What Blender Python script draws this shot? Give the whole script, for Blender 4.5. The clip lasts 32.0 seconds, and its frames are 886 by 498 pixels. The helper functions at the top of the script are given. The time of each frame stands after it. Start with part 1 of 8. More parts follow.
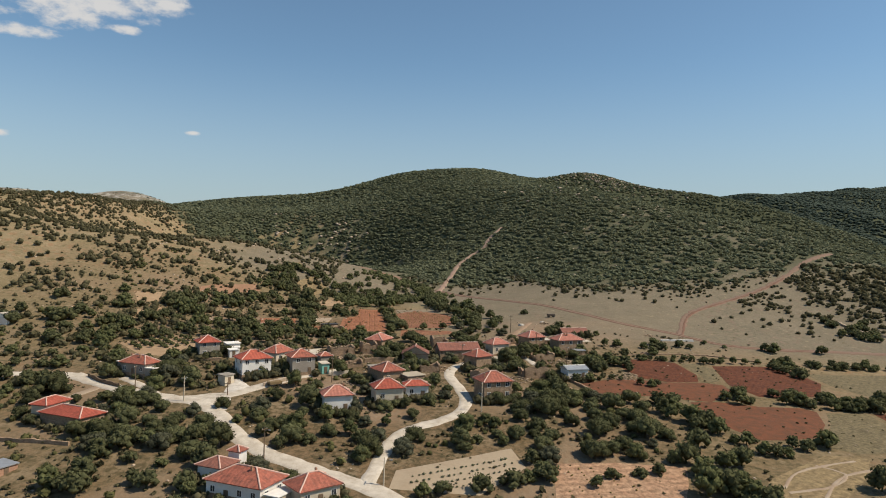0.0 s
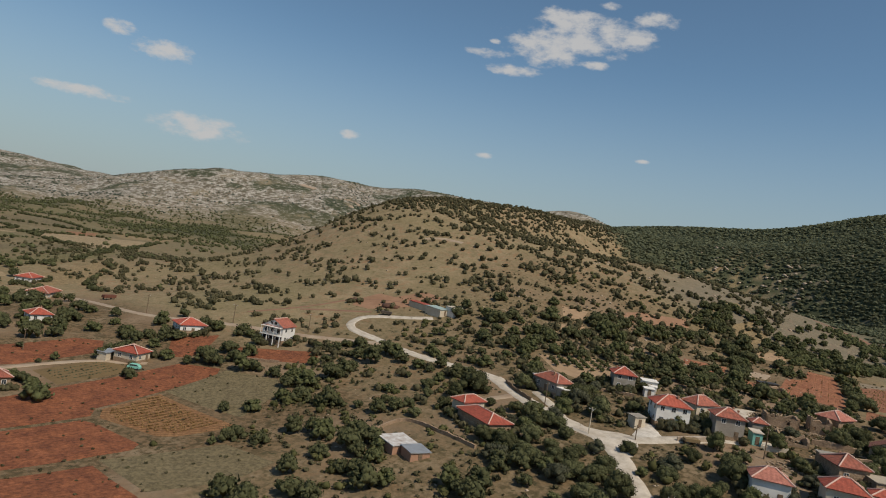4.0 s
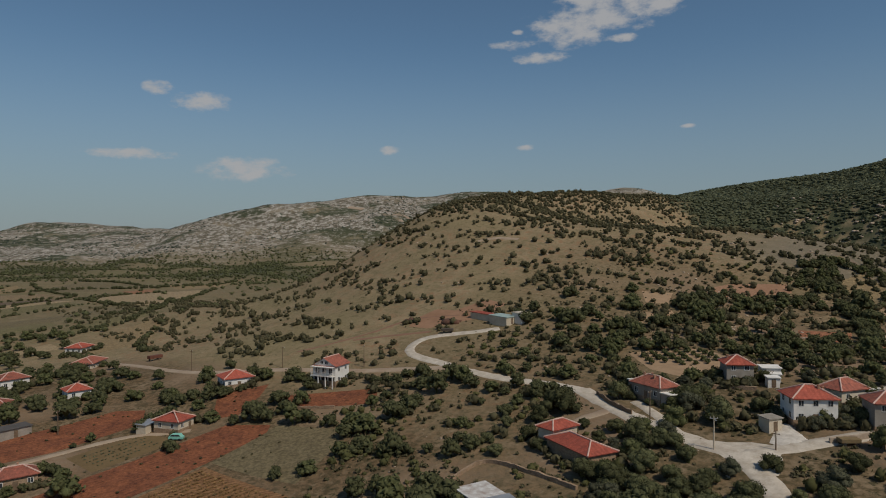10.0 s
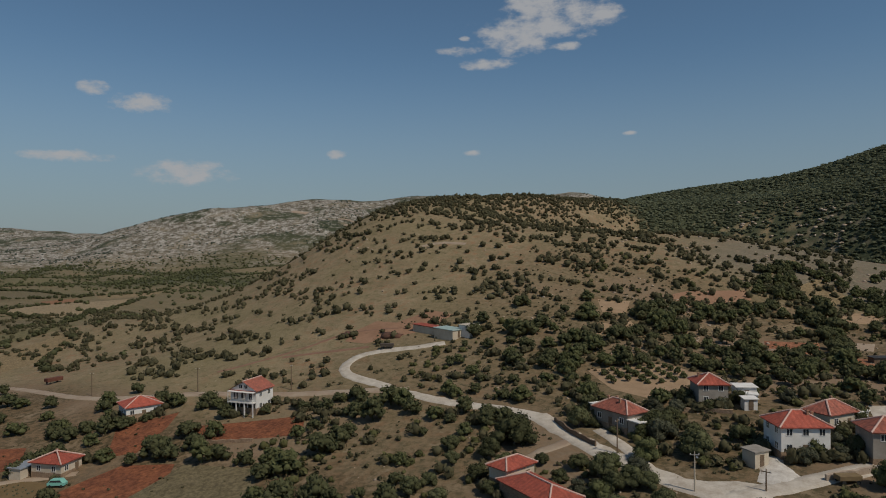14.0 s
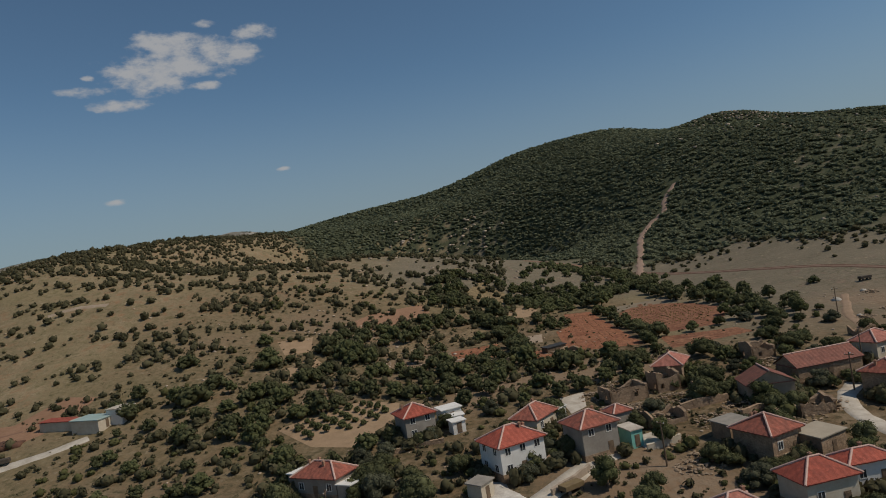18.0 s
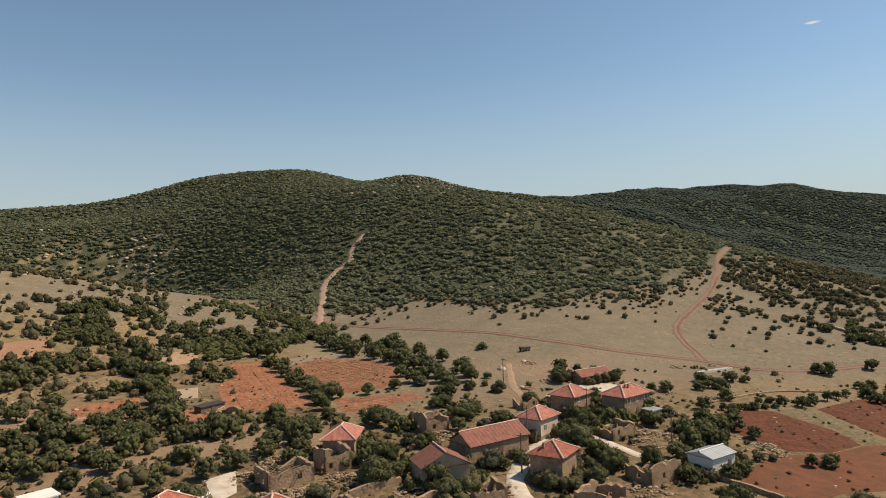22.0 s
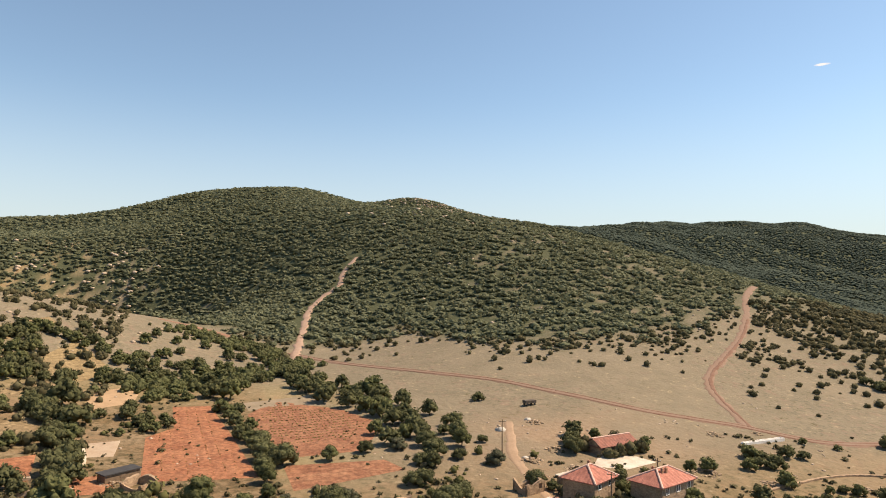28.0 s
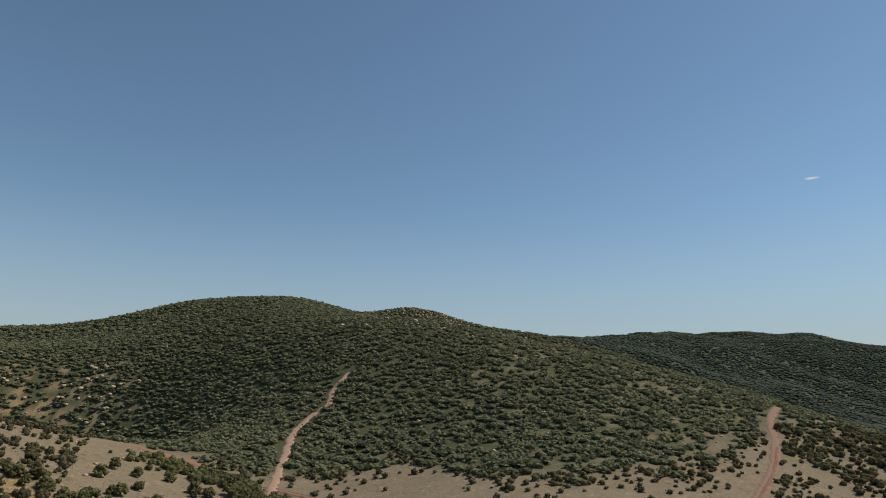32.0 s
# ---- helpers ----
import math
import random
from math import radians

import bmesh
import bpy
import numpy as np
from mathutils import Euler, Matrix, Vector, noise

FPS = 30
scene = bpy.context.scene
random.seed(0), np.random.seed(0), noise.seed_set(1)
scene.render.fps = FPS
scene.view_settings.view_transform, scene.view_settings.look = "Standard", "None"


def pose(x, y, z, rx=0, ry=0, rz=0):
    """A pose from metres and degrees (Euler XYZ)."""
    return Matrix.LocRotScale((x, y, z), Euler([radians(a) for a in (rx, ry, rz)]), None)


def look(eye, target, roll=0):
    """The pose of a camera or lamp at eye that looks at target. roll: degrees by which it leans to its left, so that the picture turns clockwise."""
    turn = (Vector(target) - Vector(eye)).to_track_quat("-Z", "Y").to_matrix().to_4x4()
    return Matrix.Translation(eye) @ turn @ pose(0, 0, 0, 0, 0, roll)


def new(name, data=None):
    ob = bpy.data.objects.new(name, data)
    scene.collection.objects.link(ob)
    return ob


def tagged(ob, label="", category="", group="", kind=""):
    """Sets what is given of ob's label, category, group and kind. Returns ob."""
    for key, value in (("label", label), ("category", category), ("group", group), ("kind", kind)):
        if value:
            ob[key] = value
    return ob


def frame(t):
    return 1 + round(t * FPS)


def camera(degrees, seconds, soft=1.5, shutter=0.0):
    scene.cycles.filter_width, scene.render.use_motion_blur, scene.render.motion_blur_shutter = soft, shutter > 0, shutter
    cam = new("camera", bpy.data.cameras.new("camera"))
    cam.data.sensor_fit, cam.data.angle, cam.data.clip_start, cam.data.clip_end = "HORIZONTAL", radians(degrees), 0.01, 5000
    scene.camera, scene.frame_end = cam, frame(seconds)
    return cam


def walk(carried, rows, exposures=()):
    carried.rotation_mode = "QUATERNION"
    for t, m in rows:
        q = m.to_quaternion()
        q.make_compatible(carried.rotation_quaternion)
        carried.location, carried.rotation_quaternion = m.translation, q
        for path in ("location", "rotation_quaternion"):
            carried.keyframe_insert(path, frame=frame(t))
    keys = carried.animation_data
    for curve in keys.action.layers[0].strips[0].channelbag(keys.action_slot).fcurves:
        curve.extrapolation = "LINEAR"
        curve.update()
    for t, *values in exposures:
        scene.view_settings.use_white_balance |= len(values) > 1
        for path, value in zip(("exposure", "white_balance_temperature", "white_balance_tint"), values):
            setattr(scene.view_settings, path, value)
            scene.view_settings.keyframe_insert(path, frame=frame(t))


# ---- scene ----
cam = camera(67.50, 32.0, soft=1.0)
ROWS = [
    (0.0, pose(0.01, 0.00, 50.68, 90.45, -1.41, 0.99)),
    (0.5, pose(-0.56, 2.40, 50.64, 90.41, -4.99, 5.53)),
    (1.0, pose(-1.05, 4.91, 50.63, 90.25, -8.14, 12.35)),
    (1.5, pose(-1.51, 7.46, 50.61, 90.07, -9.79, 18.17)),
    (2.0, pose(-2.02, 9.96, 50.58, 89.98, -8.11, 20.38)),
    (2.5, pose(-2.80, 12.37, 50.55, 89.83, -8.72, 24.67)),
    (3.0, pose(-3.76, 14.72, 50.52, 89.72, -8.72, 28.44)),
    (3.5, pose(-4.79, 16.98, 50.54, 89.58, -8.82, 32.78)),
    (4.0, pose(-5.87, 19.05, 50.61, 89.44, -9.22, 37.40)),
    (4.5, pose(-7.06, 20.88, 50.70, 89.29, -9.29, 41.56)),
    (5.0, pose(-8.32, 22.51, 50.83, 89.20, -9.40, 45.53)),
    (5.5, pose(-9.59, 24.14, 50.96, 89.12, -8.60, 48.83)),
    (6.0, pose(-10.85, 25.77, 51.09, 89.04, -4.70, 47.78)),
    (6.5, pose(-12.11, 27.40, 51.22, 88.95, -2.24, 47.19)),
    (7.0, pose(-13.52, 29.18, 51.27, 88.99, -1.06, 46.37)),
    (7.5, pose(-14.96, 31.02, 51.24, 89.04, -0.44, 45.64)),
    (8.0, pose(-16.30, 32.91, 51.19, 89.10, -0.07, 44.96)),
    (8.5, pose(-17.60, 34.84, 51.15, 89.17, 0.15, 44.24)),
    (9.0, pose(-18.92, 36.76, 51.14, 89.24, 0.29, 43.49)),
    (9.5, pose(-20.28, 38.67, 51.14, 89.29, 0.33, 42.74)),
    (10.0, pose(-21.66, 40.63, 51.16, 89.32, 0.19, 42.19)),
    (10.5, pose(-23.10, 42.63, 51.19, 89.37, 0.33, 41.48)),
    (11.0, pose(-24.64, 44.71, 51.21, 89.42, 0.33, 40.85)),
    (11.5, pose(-26.23, 46.85, 51.25, 89.47, 0.39, 40.22)),
    (12.0, pose(-27.88, 49.09, 51.29, 89.51, 0.38, 39.65)),
    (12.5, pose(-29.51, 51.38, 51.32, 89.55, 0.38, 39.13)),
    (13.0, pose(-31.13, 53.74, 51.34, 89.60, 0.39, 38.64)),
    (13.5, pose(-32.76, 56.16, 51.33, 89.66, 0.29, 38.19)),
    (14.0, pose(-34.33, 58.61, 51.28, 89.71, 0.35, 37.69)),
    (14.5, pose(-35.84, 61.18, 51.23, 89.77, 0.35, 37.25)),
    (16.0, pose(-39.99, 69.50, 51.02, 90.01, 0.70, 35.60)),
    (16.5, pose(-41.37, 72.27, 50.95, 90.09, 1.36, 34.75)),
    (17.0, pose(-42.59, 75.17, 50.97, 90.24, 5.59, 25.27)),
    (17.5, pose(-43.63, 77.94, 51.01, 90.34, 7.65, 17.16)),
    (18.0, pose(-44.39, 80.60, 51.09, 90.47, 9.00, 9.64)),
    (18.5, pose(-44.86, 83.31, 51.18, 90.56, 10.01, 2.24)),
    (19.0, pose(-44.98, 85.97, 51.26, 90.64, 10.67, -5.30)),
    (19.5, pose(-44.79, 88.59, 51.37, 90.69, 11.11, -13.31)),
    (20.0, pose(-44.54, 91.24, 51.53, 90.73, 11.55, -21.46)),
    (20.5, pose(-44.46, 94.00, 51.72, 90.99, 7.20, -17.65)),
    (21.0, pose(-44.08, 96.79, 51.87, 91.10, 4.40, -17.21)),
    (21.5, pose(-43.45, 99.62, 51.98, 91.23, 2.77, -17.26)),
    (22.0, pose(-42.70, 102.48, 52.07, 91.32, 1.77, -17.32)),
    (22.5, pose(-41.85, 105.22, 52.16, 91.40, 1.16, -17.50)),
    (23.0, pose(-40.89, 107.91, 52.24, 91.49, 0.74, -17.72)),
    (23.5, pose(-39.83, 110.53, 52.27, 91.57, 0.42, -17.52)),
    (24.0, pose(-38.66, 113.09, 52.31, 91.65, 0.26, -17.30)),
    (24.5, pose(-37.38, 115.67, 52.38, 91.70, 0.12, -16.87)),
    (25.0, pose(-36.09, 118.25, 52.45, 91.74, -0.00, -16.78)),
    (25.5, pose(-34.89, 120.87, 52.52, 91.78, -0.09, -16.70)),
    (27.5, pose(-30.60, 131.42, 53.38, 91.79, -0.36, -16.86)),
    (28.0, pose(-29.58, 133.97, 53.73, 93.58, -0.42, -16.98)),
    (28.5, pose(-28.60, 136.34, 54.21, 97.40, -0.50, -16.33)),
    (29.0, pose(-27.64, 138.58, 54.91, 99.68, -0.50, -16.50)),
    (29.5, pose(-26.77, 140.77, 55.73, 101.04, -0.46, -16.66)),
    (30.0, pose(-25.93, 142.95, 56.52, 101.80, -0.49, -16.82)),
    (30.5, pose(-25.10, 145.13, 57.22, 102.30, -0.49, -17.18)),
    (31.0, pose(-24.27, 147.32, 57.76, 102.62, -0.58, -17.15)),
    (31.5, pose(-23.45, 149.53, 58.12, 102.79, -0.51, -17.00)),
    (32.0, pose(-22.64, 151.75, 58.35, 102.92, -0.65, -16.96)),
]
EXPOSURES = [(0, -0.04, 7000, 10), (2, -0.05, 6950, 10), (4, -0.44, 6850, 10), (6.5, -0.78, 6750, 10), (9, -0.92, 6650, 10), (12, -0.95, 6600, 10), (14.5, -0.97, 6550, 10), (17, -0.99, 6550, 10),
             (18, -0.94, 6600, 10), (19, -0.79, 6700, 10), (20, -0.56, 7050, 11), (21, -0.22, 7500, 13), (23, 0.26, 7900, 16), (25.5, 0.5, 8100, 17), (28, 0.62, 8100, 17), (29, 0.5, 8100, 17), (30, 0.27, 7900, 16), (31, 0.05, 7600, 14), (32, -0.22, 7200, 12)]

walk(cam, ROWS, EXPOSURES)

# ---- sky, sun ----
SUN_EL, SUN_AZ = 52.0, 95.0          # degrees; azimuth clockwise from +y
CLOUDS = [
    (29.0, 18.2, 5.0, 1.5), (31.5, 17.0, 3.2, 1.2), (30.5, 19.6, 2.35, 0.95), (27.6, 19.4, 3.2, 1.1), (25.4, 19.1, 2.7, 1.05), (24.0, 18.6, 1.86, 0.94),
    (22.7, 20.2, 1.9, 0.7), (32.3, 17.5, 2.48, 0.95), (30.2, 16.7, 2.72, 0.75), (27.4, 16.4, 1.73, 0.4),
    (33.5, 15.2, 2.35, 0.5), (36.4, 16.3, 1.6, 0.45), (35.7, 17.3, 0.54, 0.25), (26.7, 21.0, 0.99, 0.35),
    (65.4, 12.1, 1.22, 0.59), (62.2, 11.2, 2.5, 0.85), (67.4, 6.9, 3.4, 0.49), (58.9, 6.0, 3.7, 1.05),
    (46.8, 7.8, 0.98, 0.39), (35.1, 7.9, 1.0, 0.27), (21.9, 9.2, 0.73, 0.2), (-47.1, 16.9, 0.6, 0.1),
]                                    # bearing to the left, elevation, half width, half height, in degrees


def make_world():
    w = bpy.data.worlds.new("world")
    scene.world = w
    w.use_nodes = True
    n, l = w.node_tree.nodes, w.node_tree.links
    bg = n["Background"]
    sky = n.new("ShaderNodeTexSky")
    sky.sky_type, sky.sun_disc = "NISHITA", False
    sky.sun_elevation, sky.sun_rotation = radians(SUN_EL), radians(SUN_AZ)
    sky.altitude, sky.air_density, sky.dust_density, sky.ozone_density = 900, 1.0, 0.4, 1.0

    def m(op, a, b=None, c=None, clamp=False):
        q = n.new("ShaderNodeMath")
        q.operation, q.use_clamp = op, clamp
        for i, v in enumerate((a, b, c)):
            if v is None:
                continue
            if isinstance(v, (int, float)):
                q.inputs[i].default_value = v
            else:
                l.new(v, q.inputs[i])
        return q.outputs[0]

    tc = n.new("ShaderNodeTexCoord")
    sep = n.new("ShaderNodeSeparateXYZ")
    l.new(tc.outputs["Generated"], sep.inputs[0])
    az = m("MULTIPLY", m("ARCTAN2", m("MULTIPLY", sep.outputs[0], -1.0), sep.outputs[1]), 57.2958)
    el = m("MULTIPLY", m("ARCSINE", sep.outputs[2]), 57.2958)
    best = None
    for a, e, wa, we in CLOUDS:
        u = m("DIVIDE", m("SUBTRACT", az, a), wa)
        v = m("DIVIDE", m("SUBTRACT", el, e), we)
        q = m("SUBTRACT", 1.0, m("ADD", m("MULTIPLY", u, u), m("MULTIPLY", v, v)))
        best = q if best is None else m("MAXIMUM", best, q)
    noise_a = n.new("ShaderNodeTexNoise")
    noise_a.inputs["Scale"].default_value, noise_a.inputs["Detail"].default_value = 34.0, 8.0
    noise_a.inputs["Roughness"].default_value = 0.6
    stretch = n.new("ShaderNodeMapping")
    stretch.inputs["Scale"].default_value = (1, 1, 2.0)
    l.new(tc.outputs["Generated"], stretch.inputs[0])
    l.new(stretch.outputs[0], noise_a.inputs["Vector"])
    body = m("ADD", best, m("MULTIPLY", m("SUBTRACT", noise_a.outputs[0], 0.5), 3.8))
    ramp = n.new("ShaderNodeMapRange")
    ramp.interpolation_type = "SMOOTHSTEP"
    for i, v in enumerate((-0.1, 1.3, 0.0, 0.9)):
        ramp.inputs[i + 1].default_value = v
    l.new(body, ramp.inputs[0])
    mix = n.new("ShaderNodeMix")
    mix.data_type = "RGBA"
    l.new(ramp.outputs[0], mix.inputs[0])
    tone = n.new("ShaderNodeMix")
    tone.data_type, tone.blend_type = "RGBA", "MULTIPLY"
    tone.inputs[0].default_value, tone.inputs[7].default_value = 1.0, (0.86, 1.05, 1.09, 1)
    l.new(sky.outputs[0], tone.inputs[6])
    low = n.new("ShaderNodeMapRange")
    low.interpolation_type = "SMOOTHSTEP"
    for i, v in enumerate((-2.0, 17.0, 0.9, 0.0)):
        low.inputs[i + 1].default_value = v
    l.new(el, low.inputs[0])
    mist = n.new("ShaderNodeMix")
    mist.data_type = "RGBA"
    l.new(low.outputs[0], mist.inputs[0])
    l.new(tone.outputs[2], mist.inputs[6])
    mist.inputs[7].default_value = (3.2, 3.9, 4.5, 1)
    l.new(mist.outputs[2], mix.inputs[6])
    mix.inputs[7].default_value = (6.0, 6.1, 6.3, 1)
    l.new(mix.outputs[2], bg.inputs[0])
    bg.inputs[1].default_value = SKY_STRENGTH


SKY_STRENGTH = 0.115
make_world()
sun = new("sun", bpy.data.lights.new("sun", "SUN"))
sun.data.energy, sun.data.angle, sun.data.color = 5.0, radians(0.53), (1.0, 0.91, 0.78)
_az, _el = radians(SUN_AZ), radians(SUN_EL)
sun.matrix_world = look((math.sin(_az) * math.cos(_el) * 900, math.cos(_az) * math.cos(_el) * 900, math.sin(_el) * 900), (0, 0, 0))

# ---- materials ----
MATS = {}


def mat(name, a, b, size=1.0, rough=0.9, bump=0.25, metal=0.0, fine=6.0, rand=0.0, coords="Object", island=0.0, spec=0.25, stretch=(1, 1, 1), dark=0.0):
    """Two colours mixed by a coarse and a fine noise, with relief; rand: change from object to object, island: from piece to piece."""
    if name in MATS:
        return MATS[name]
    mt = bpy.data.materials.new(name)
    mt.use_nodes = True
    n, l = mt.node_tree.nodes, mt.node_tree.links
    p = n["Principled BSDF"]
    p.inputs["Roughness"].default_value, p.inputs["Metallic"].default_value = rough, metal
    p.inputs["Specular IOR Level"].default_value = spec
    if coords == "World":
        src = n.new("ShaderNodeNewGeometry").outputs["Position"]
    else:
        src = n.new("ShaderNodeTexCoord").outputs["Object"]
    mp = n.new("ShaderNodeMapping")
    mp.inputs["Scale"].default_value = stretch
    l.new(src, mp.inputs[0])
    info = n.new("ShaderNodeObjectInfo")
    sh = n.new("ShaderNodeVectorMath")
    sh.operation = "MULTIPLY_ADD"
    l.new(info.outputs["Random"], sh.inputs[0])
    sh.inputs[1].default_value = (37.0, 53.0, 71.0) if coords != "World" else (0, 0, 0)
    l.new(mp.outputs[0], sh.inputs[2])
    n1, n2 = n.new("ShaderNodeTexNoise"), n.new("ShaderNodeTexNoise")
    for q, s, d in ((n1, 1.0 / size, 5.0), (n2, fine / size, 4.0)):
        q.inputs["Scale"].default_value, q.inputs["Detail"].default_value = s, d
        l.new(sh.outputs[0], q.inputs["Vector"])
    add = n.new("ShaderNodeMath")
    add.operation = "MULTIPLY_ADD"
    l.new(n2.outputs[0], add.inputs[0])
    add.inputs[1].default_value = 0.45
    l.new(n1.outputs[0], add.inputs[2])
    mr = n.new("ShaderNodeMapRange")
    for i, v in enumerate((0.5, 0.95, 0.0, 1.0)):
        mr.inputs[i + 1].default_value = v
    l.new(add.outputs[0], mr.inputs[0])
    mix = n.new("ShaderNodeMix")
    mix.data_type = "RGBA"
    mix.inputs[6].default_value, mix.inputs[7].default_value = (*a, 1), (*b, 1)
    l.new(mr.outputs[0], mix.inputs[0])
    out = mix.outputs[2]
    for amount, node, sock in ((rand, info, "Random"), (island, n.new("ShaderNodeNewGeometry"), "Random Per Island")):
        if amount:
            hs = n.new("ShaderNodeHueSaturation")
            v = n.new("ShaderNodeMapRange")
            v.inputs[3].default_value, v.inputs[4].default_value = 1 - amount, 1 + amount
            l.new(node.outputs[sock], v.inputs[0])
            l.new(v.outputs[0], hs.inputs["Value"])
            l.new(out, hs.inputs["Color"])
            out = hs.outputs[0]
    l.new(out, p.inputs["Base Color"])
    if bump:
        bp = n.new("ShaderNodeBump")
        bp.inputs["Strength"].default_value = bump
        bp.inputs["Distance"].default_value = size * 0.12
        l.new(add.outputs[0], bp.inputs["Height"])
        l.new(bp.outputs[0], p.inputs["Normal"])
    MATS[name] = mt
    return mt


def ground_material():
    mt = bpy.data.materials.new("ground")
    mt.use_nodes = True
    n, l = mt.node_tree.nodes, mt.node_tree.links
    p = n["Principled BSDF"]
    p.inputs["Roughness"].default_value, p.inputs["Specular IOR Level"].default_value = 0.95, 0.1
    pos = n.new("ShaderNodeNewGeometry").outputs["Position"]

    def noise_at(scale, detail=5.0, rough=0.55):
        q = n.new("ShaderNodeTexNoise")
        q.inputs["Scale"].default_value, q.inputs["Detail"].default_value, q.inputs["Roughness"].default_value = scale, detail, rough
        l.new(pos, q.inputs["Vector"])
        return q.outputs[0]

    def ramp(v, lo, hi):
        q = n.new("ShaderNodeMapRange")
        q.inputs[1].default_value, q.inputs[2].default_value = lo, hi
        l.new(v, q.inputs[0])
        return q.outputs[0]

    def mix(f, a, b):
        q = n.new("ShaderNodeMix")
        q.data_type = "RGBA"
        l.new(f, q.inputs[0])
        for i, v in ((6, a), (7, b)):
            if isinstance(v, tuple):
                q.inputs[i].default_value = (*v, 1)
            else:
                l.new(v, q.inputs[i])
        return q.outputs[2]

    def attr(name):
        q = n.new("ShaderNodeAttribute")
        q.attribute_name = name
        return q.outputs["Fac"]

    def times(a, b):
        q = n.new("ShaderNodeMath")
        q.operation, q.use_clamp = "MULTIPLY", True
        l.new(a, q.inputs[0])
        l.new(b, q.inputs[1])
        return q.outputs[0]

    big, mid_n, small, tiny = noise_at(0.018), noise_at(0.11), noise_at(0.7), noise_at(4.0, 3.0)
    grass = mix(ramp(mid_n, 0.35, 0.68), (0.28, 0.215, 0.13), (0.20, 0.155, 0.09))
    grass = mix(ramp(big, 0.45, 0.7), grass, (0.205, 0.168, 0.088))
    patchy = noise_at(0.3, 4.0, 0.6)
    grass = mix(times(ramp(patchy, 0.5, 0.66), ramp(big, 0.62, 0.42)), grass, (0.255, 0.15, 0.082))
    grass = mix(ramp(patchy, 0.46, 0.3), grass, (0.15, 0.125, 0.062))
    grass = mix(times(ramp(small, 0.52, 0.72), ramp(mid_n, 0.3, 0.6)), grass, (0.13, 0.108, 0.055))
    grass = mix(times(ramp(tiny, 0.55, 0.75), ramp(small, 0.35, 0.6)), grass, (0.34, 0.27, 0.175))
    lea = mix(ramp(mid_n, 0.35, 0.68), (0.196, 0.163, 0.115), (0.156, 0.134, 0.092))
    lea = mix(times(ramp(small, 0.5, 0.7), ramp(big, 0.4, 0.6)), lea, (0.112, 0.10, 0.07))
    lea = mix(times(ramp(tiny, 0.55, 0.75), ramp(mid_n, 0.4, 0.6)), lea, (0.22, 0.18, 0.137))
    lea = mix(times(ramp(patchy, 0.54, 0.7), ramp(big, 0.35, 0.6)), lea, (0.20, 0.142, 0.105))
    grass = mix(attr("lea"), grass, lea)
    weeds = mix(ramp(small, 0.42, 0.6), (0.175, 0.117, 0.067), (0.086, 0.063, 0.034))
    weeds = mix(times(ramp(tiny, 0.5, 0.66), ramp(mid_n, 0.35, 0.6)), weeds, (0.06, 0.058, 0.028))
    weeds = mix(times(ramp(mid_n, 0.5, 0.66), ramp(small, 0.62, 0.4)), weeds, (0.23, 0.172, 0.11))
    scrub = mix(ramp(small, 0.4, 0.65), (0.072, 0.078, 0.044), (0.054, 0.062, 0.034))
    crag, strata = noise_at(0.07, 9.0, 0.78), noise_at(0.0075, 7.0, 0.62)
    rock = mix(ramp(crag, 0.465, 0.56), (0.125, 0.105, 0.075), (0.46, 0.425, 0.375))
    rock = mix(times(ramp(small, 0.5, 0.62), ramp(crag, 0.35, 0.55)), rock, (0.10, 0.095, 0.06))
    rock = mix(times(ramp(strata, 0.52, 0.57), ramp(crag, 0.66, 0.5)), rock, (0.055, 0.062, 0.034))
    rock = mix(times(ramp(big, 0.56, 0.66), ramp(crag, 0.6, 0.45)), rock, (0.22, 0.18, 0.12))
    soil = mix(ramp(small, 0.35, 0.65), (0.22, 0.145, 0.092), (0.28, 0.205, 0.14))
    tuft = noise_at(0.45, 6.0, 0.72)
    weeds = mix(ramp(tuft, 0.56, 0.64), weeds, (0.055, 0.05, 0.026))
    weeds = mix(ramp(tuft, 0.43, 0.36), weeds, (0.185, 0.137, 0.084))
    grass = mix(times(ramp(tuft, 0.585, 0.66), ramp(big, 0.3, 0.55)), grass, (0.095, 0.082, 0.042))
    grass = mix(ramp(tuft, 0.41, 0.33), grass, (0.30, 0.24, 0.155))
    col = mix(attr("weeds"), grass, weeds)
    col = mix(attr("soil"), col, soil)
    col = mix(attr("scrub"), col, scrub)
    col = mix(attr("rock"), col, rock)
    l.new(col, p.inputs["Base Color"])
    bp = n.new("ShaderNodeBump")
    bp.inputs["Strength"].default_value, bp.inputs["Distance"].default_value = 0.55, 0.6
    l.new(small, bp.inputs["Height"])
    l.new(bp.outputs[0], p.inputs["Normal"])
    return mt


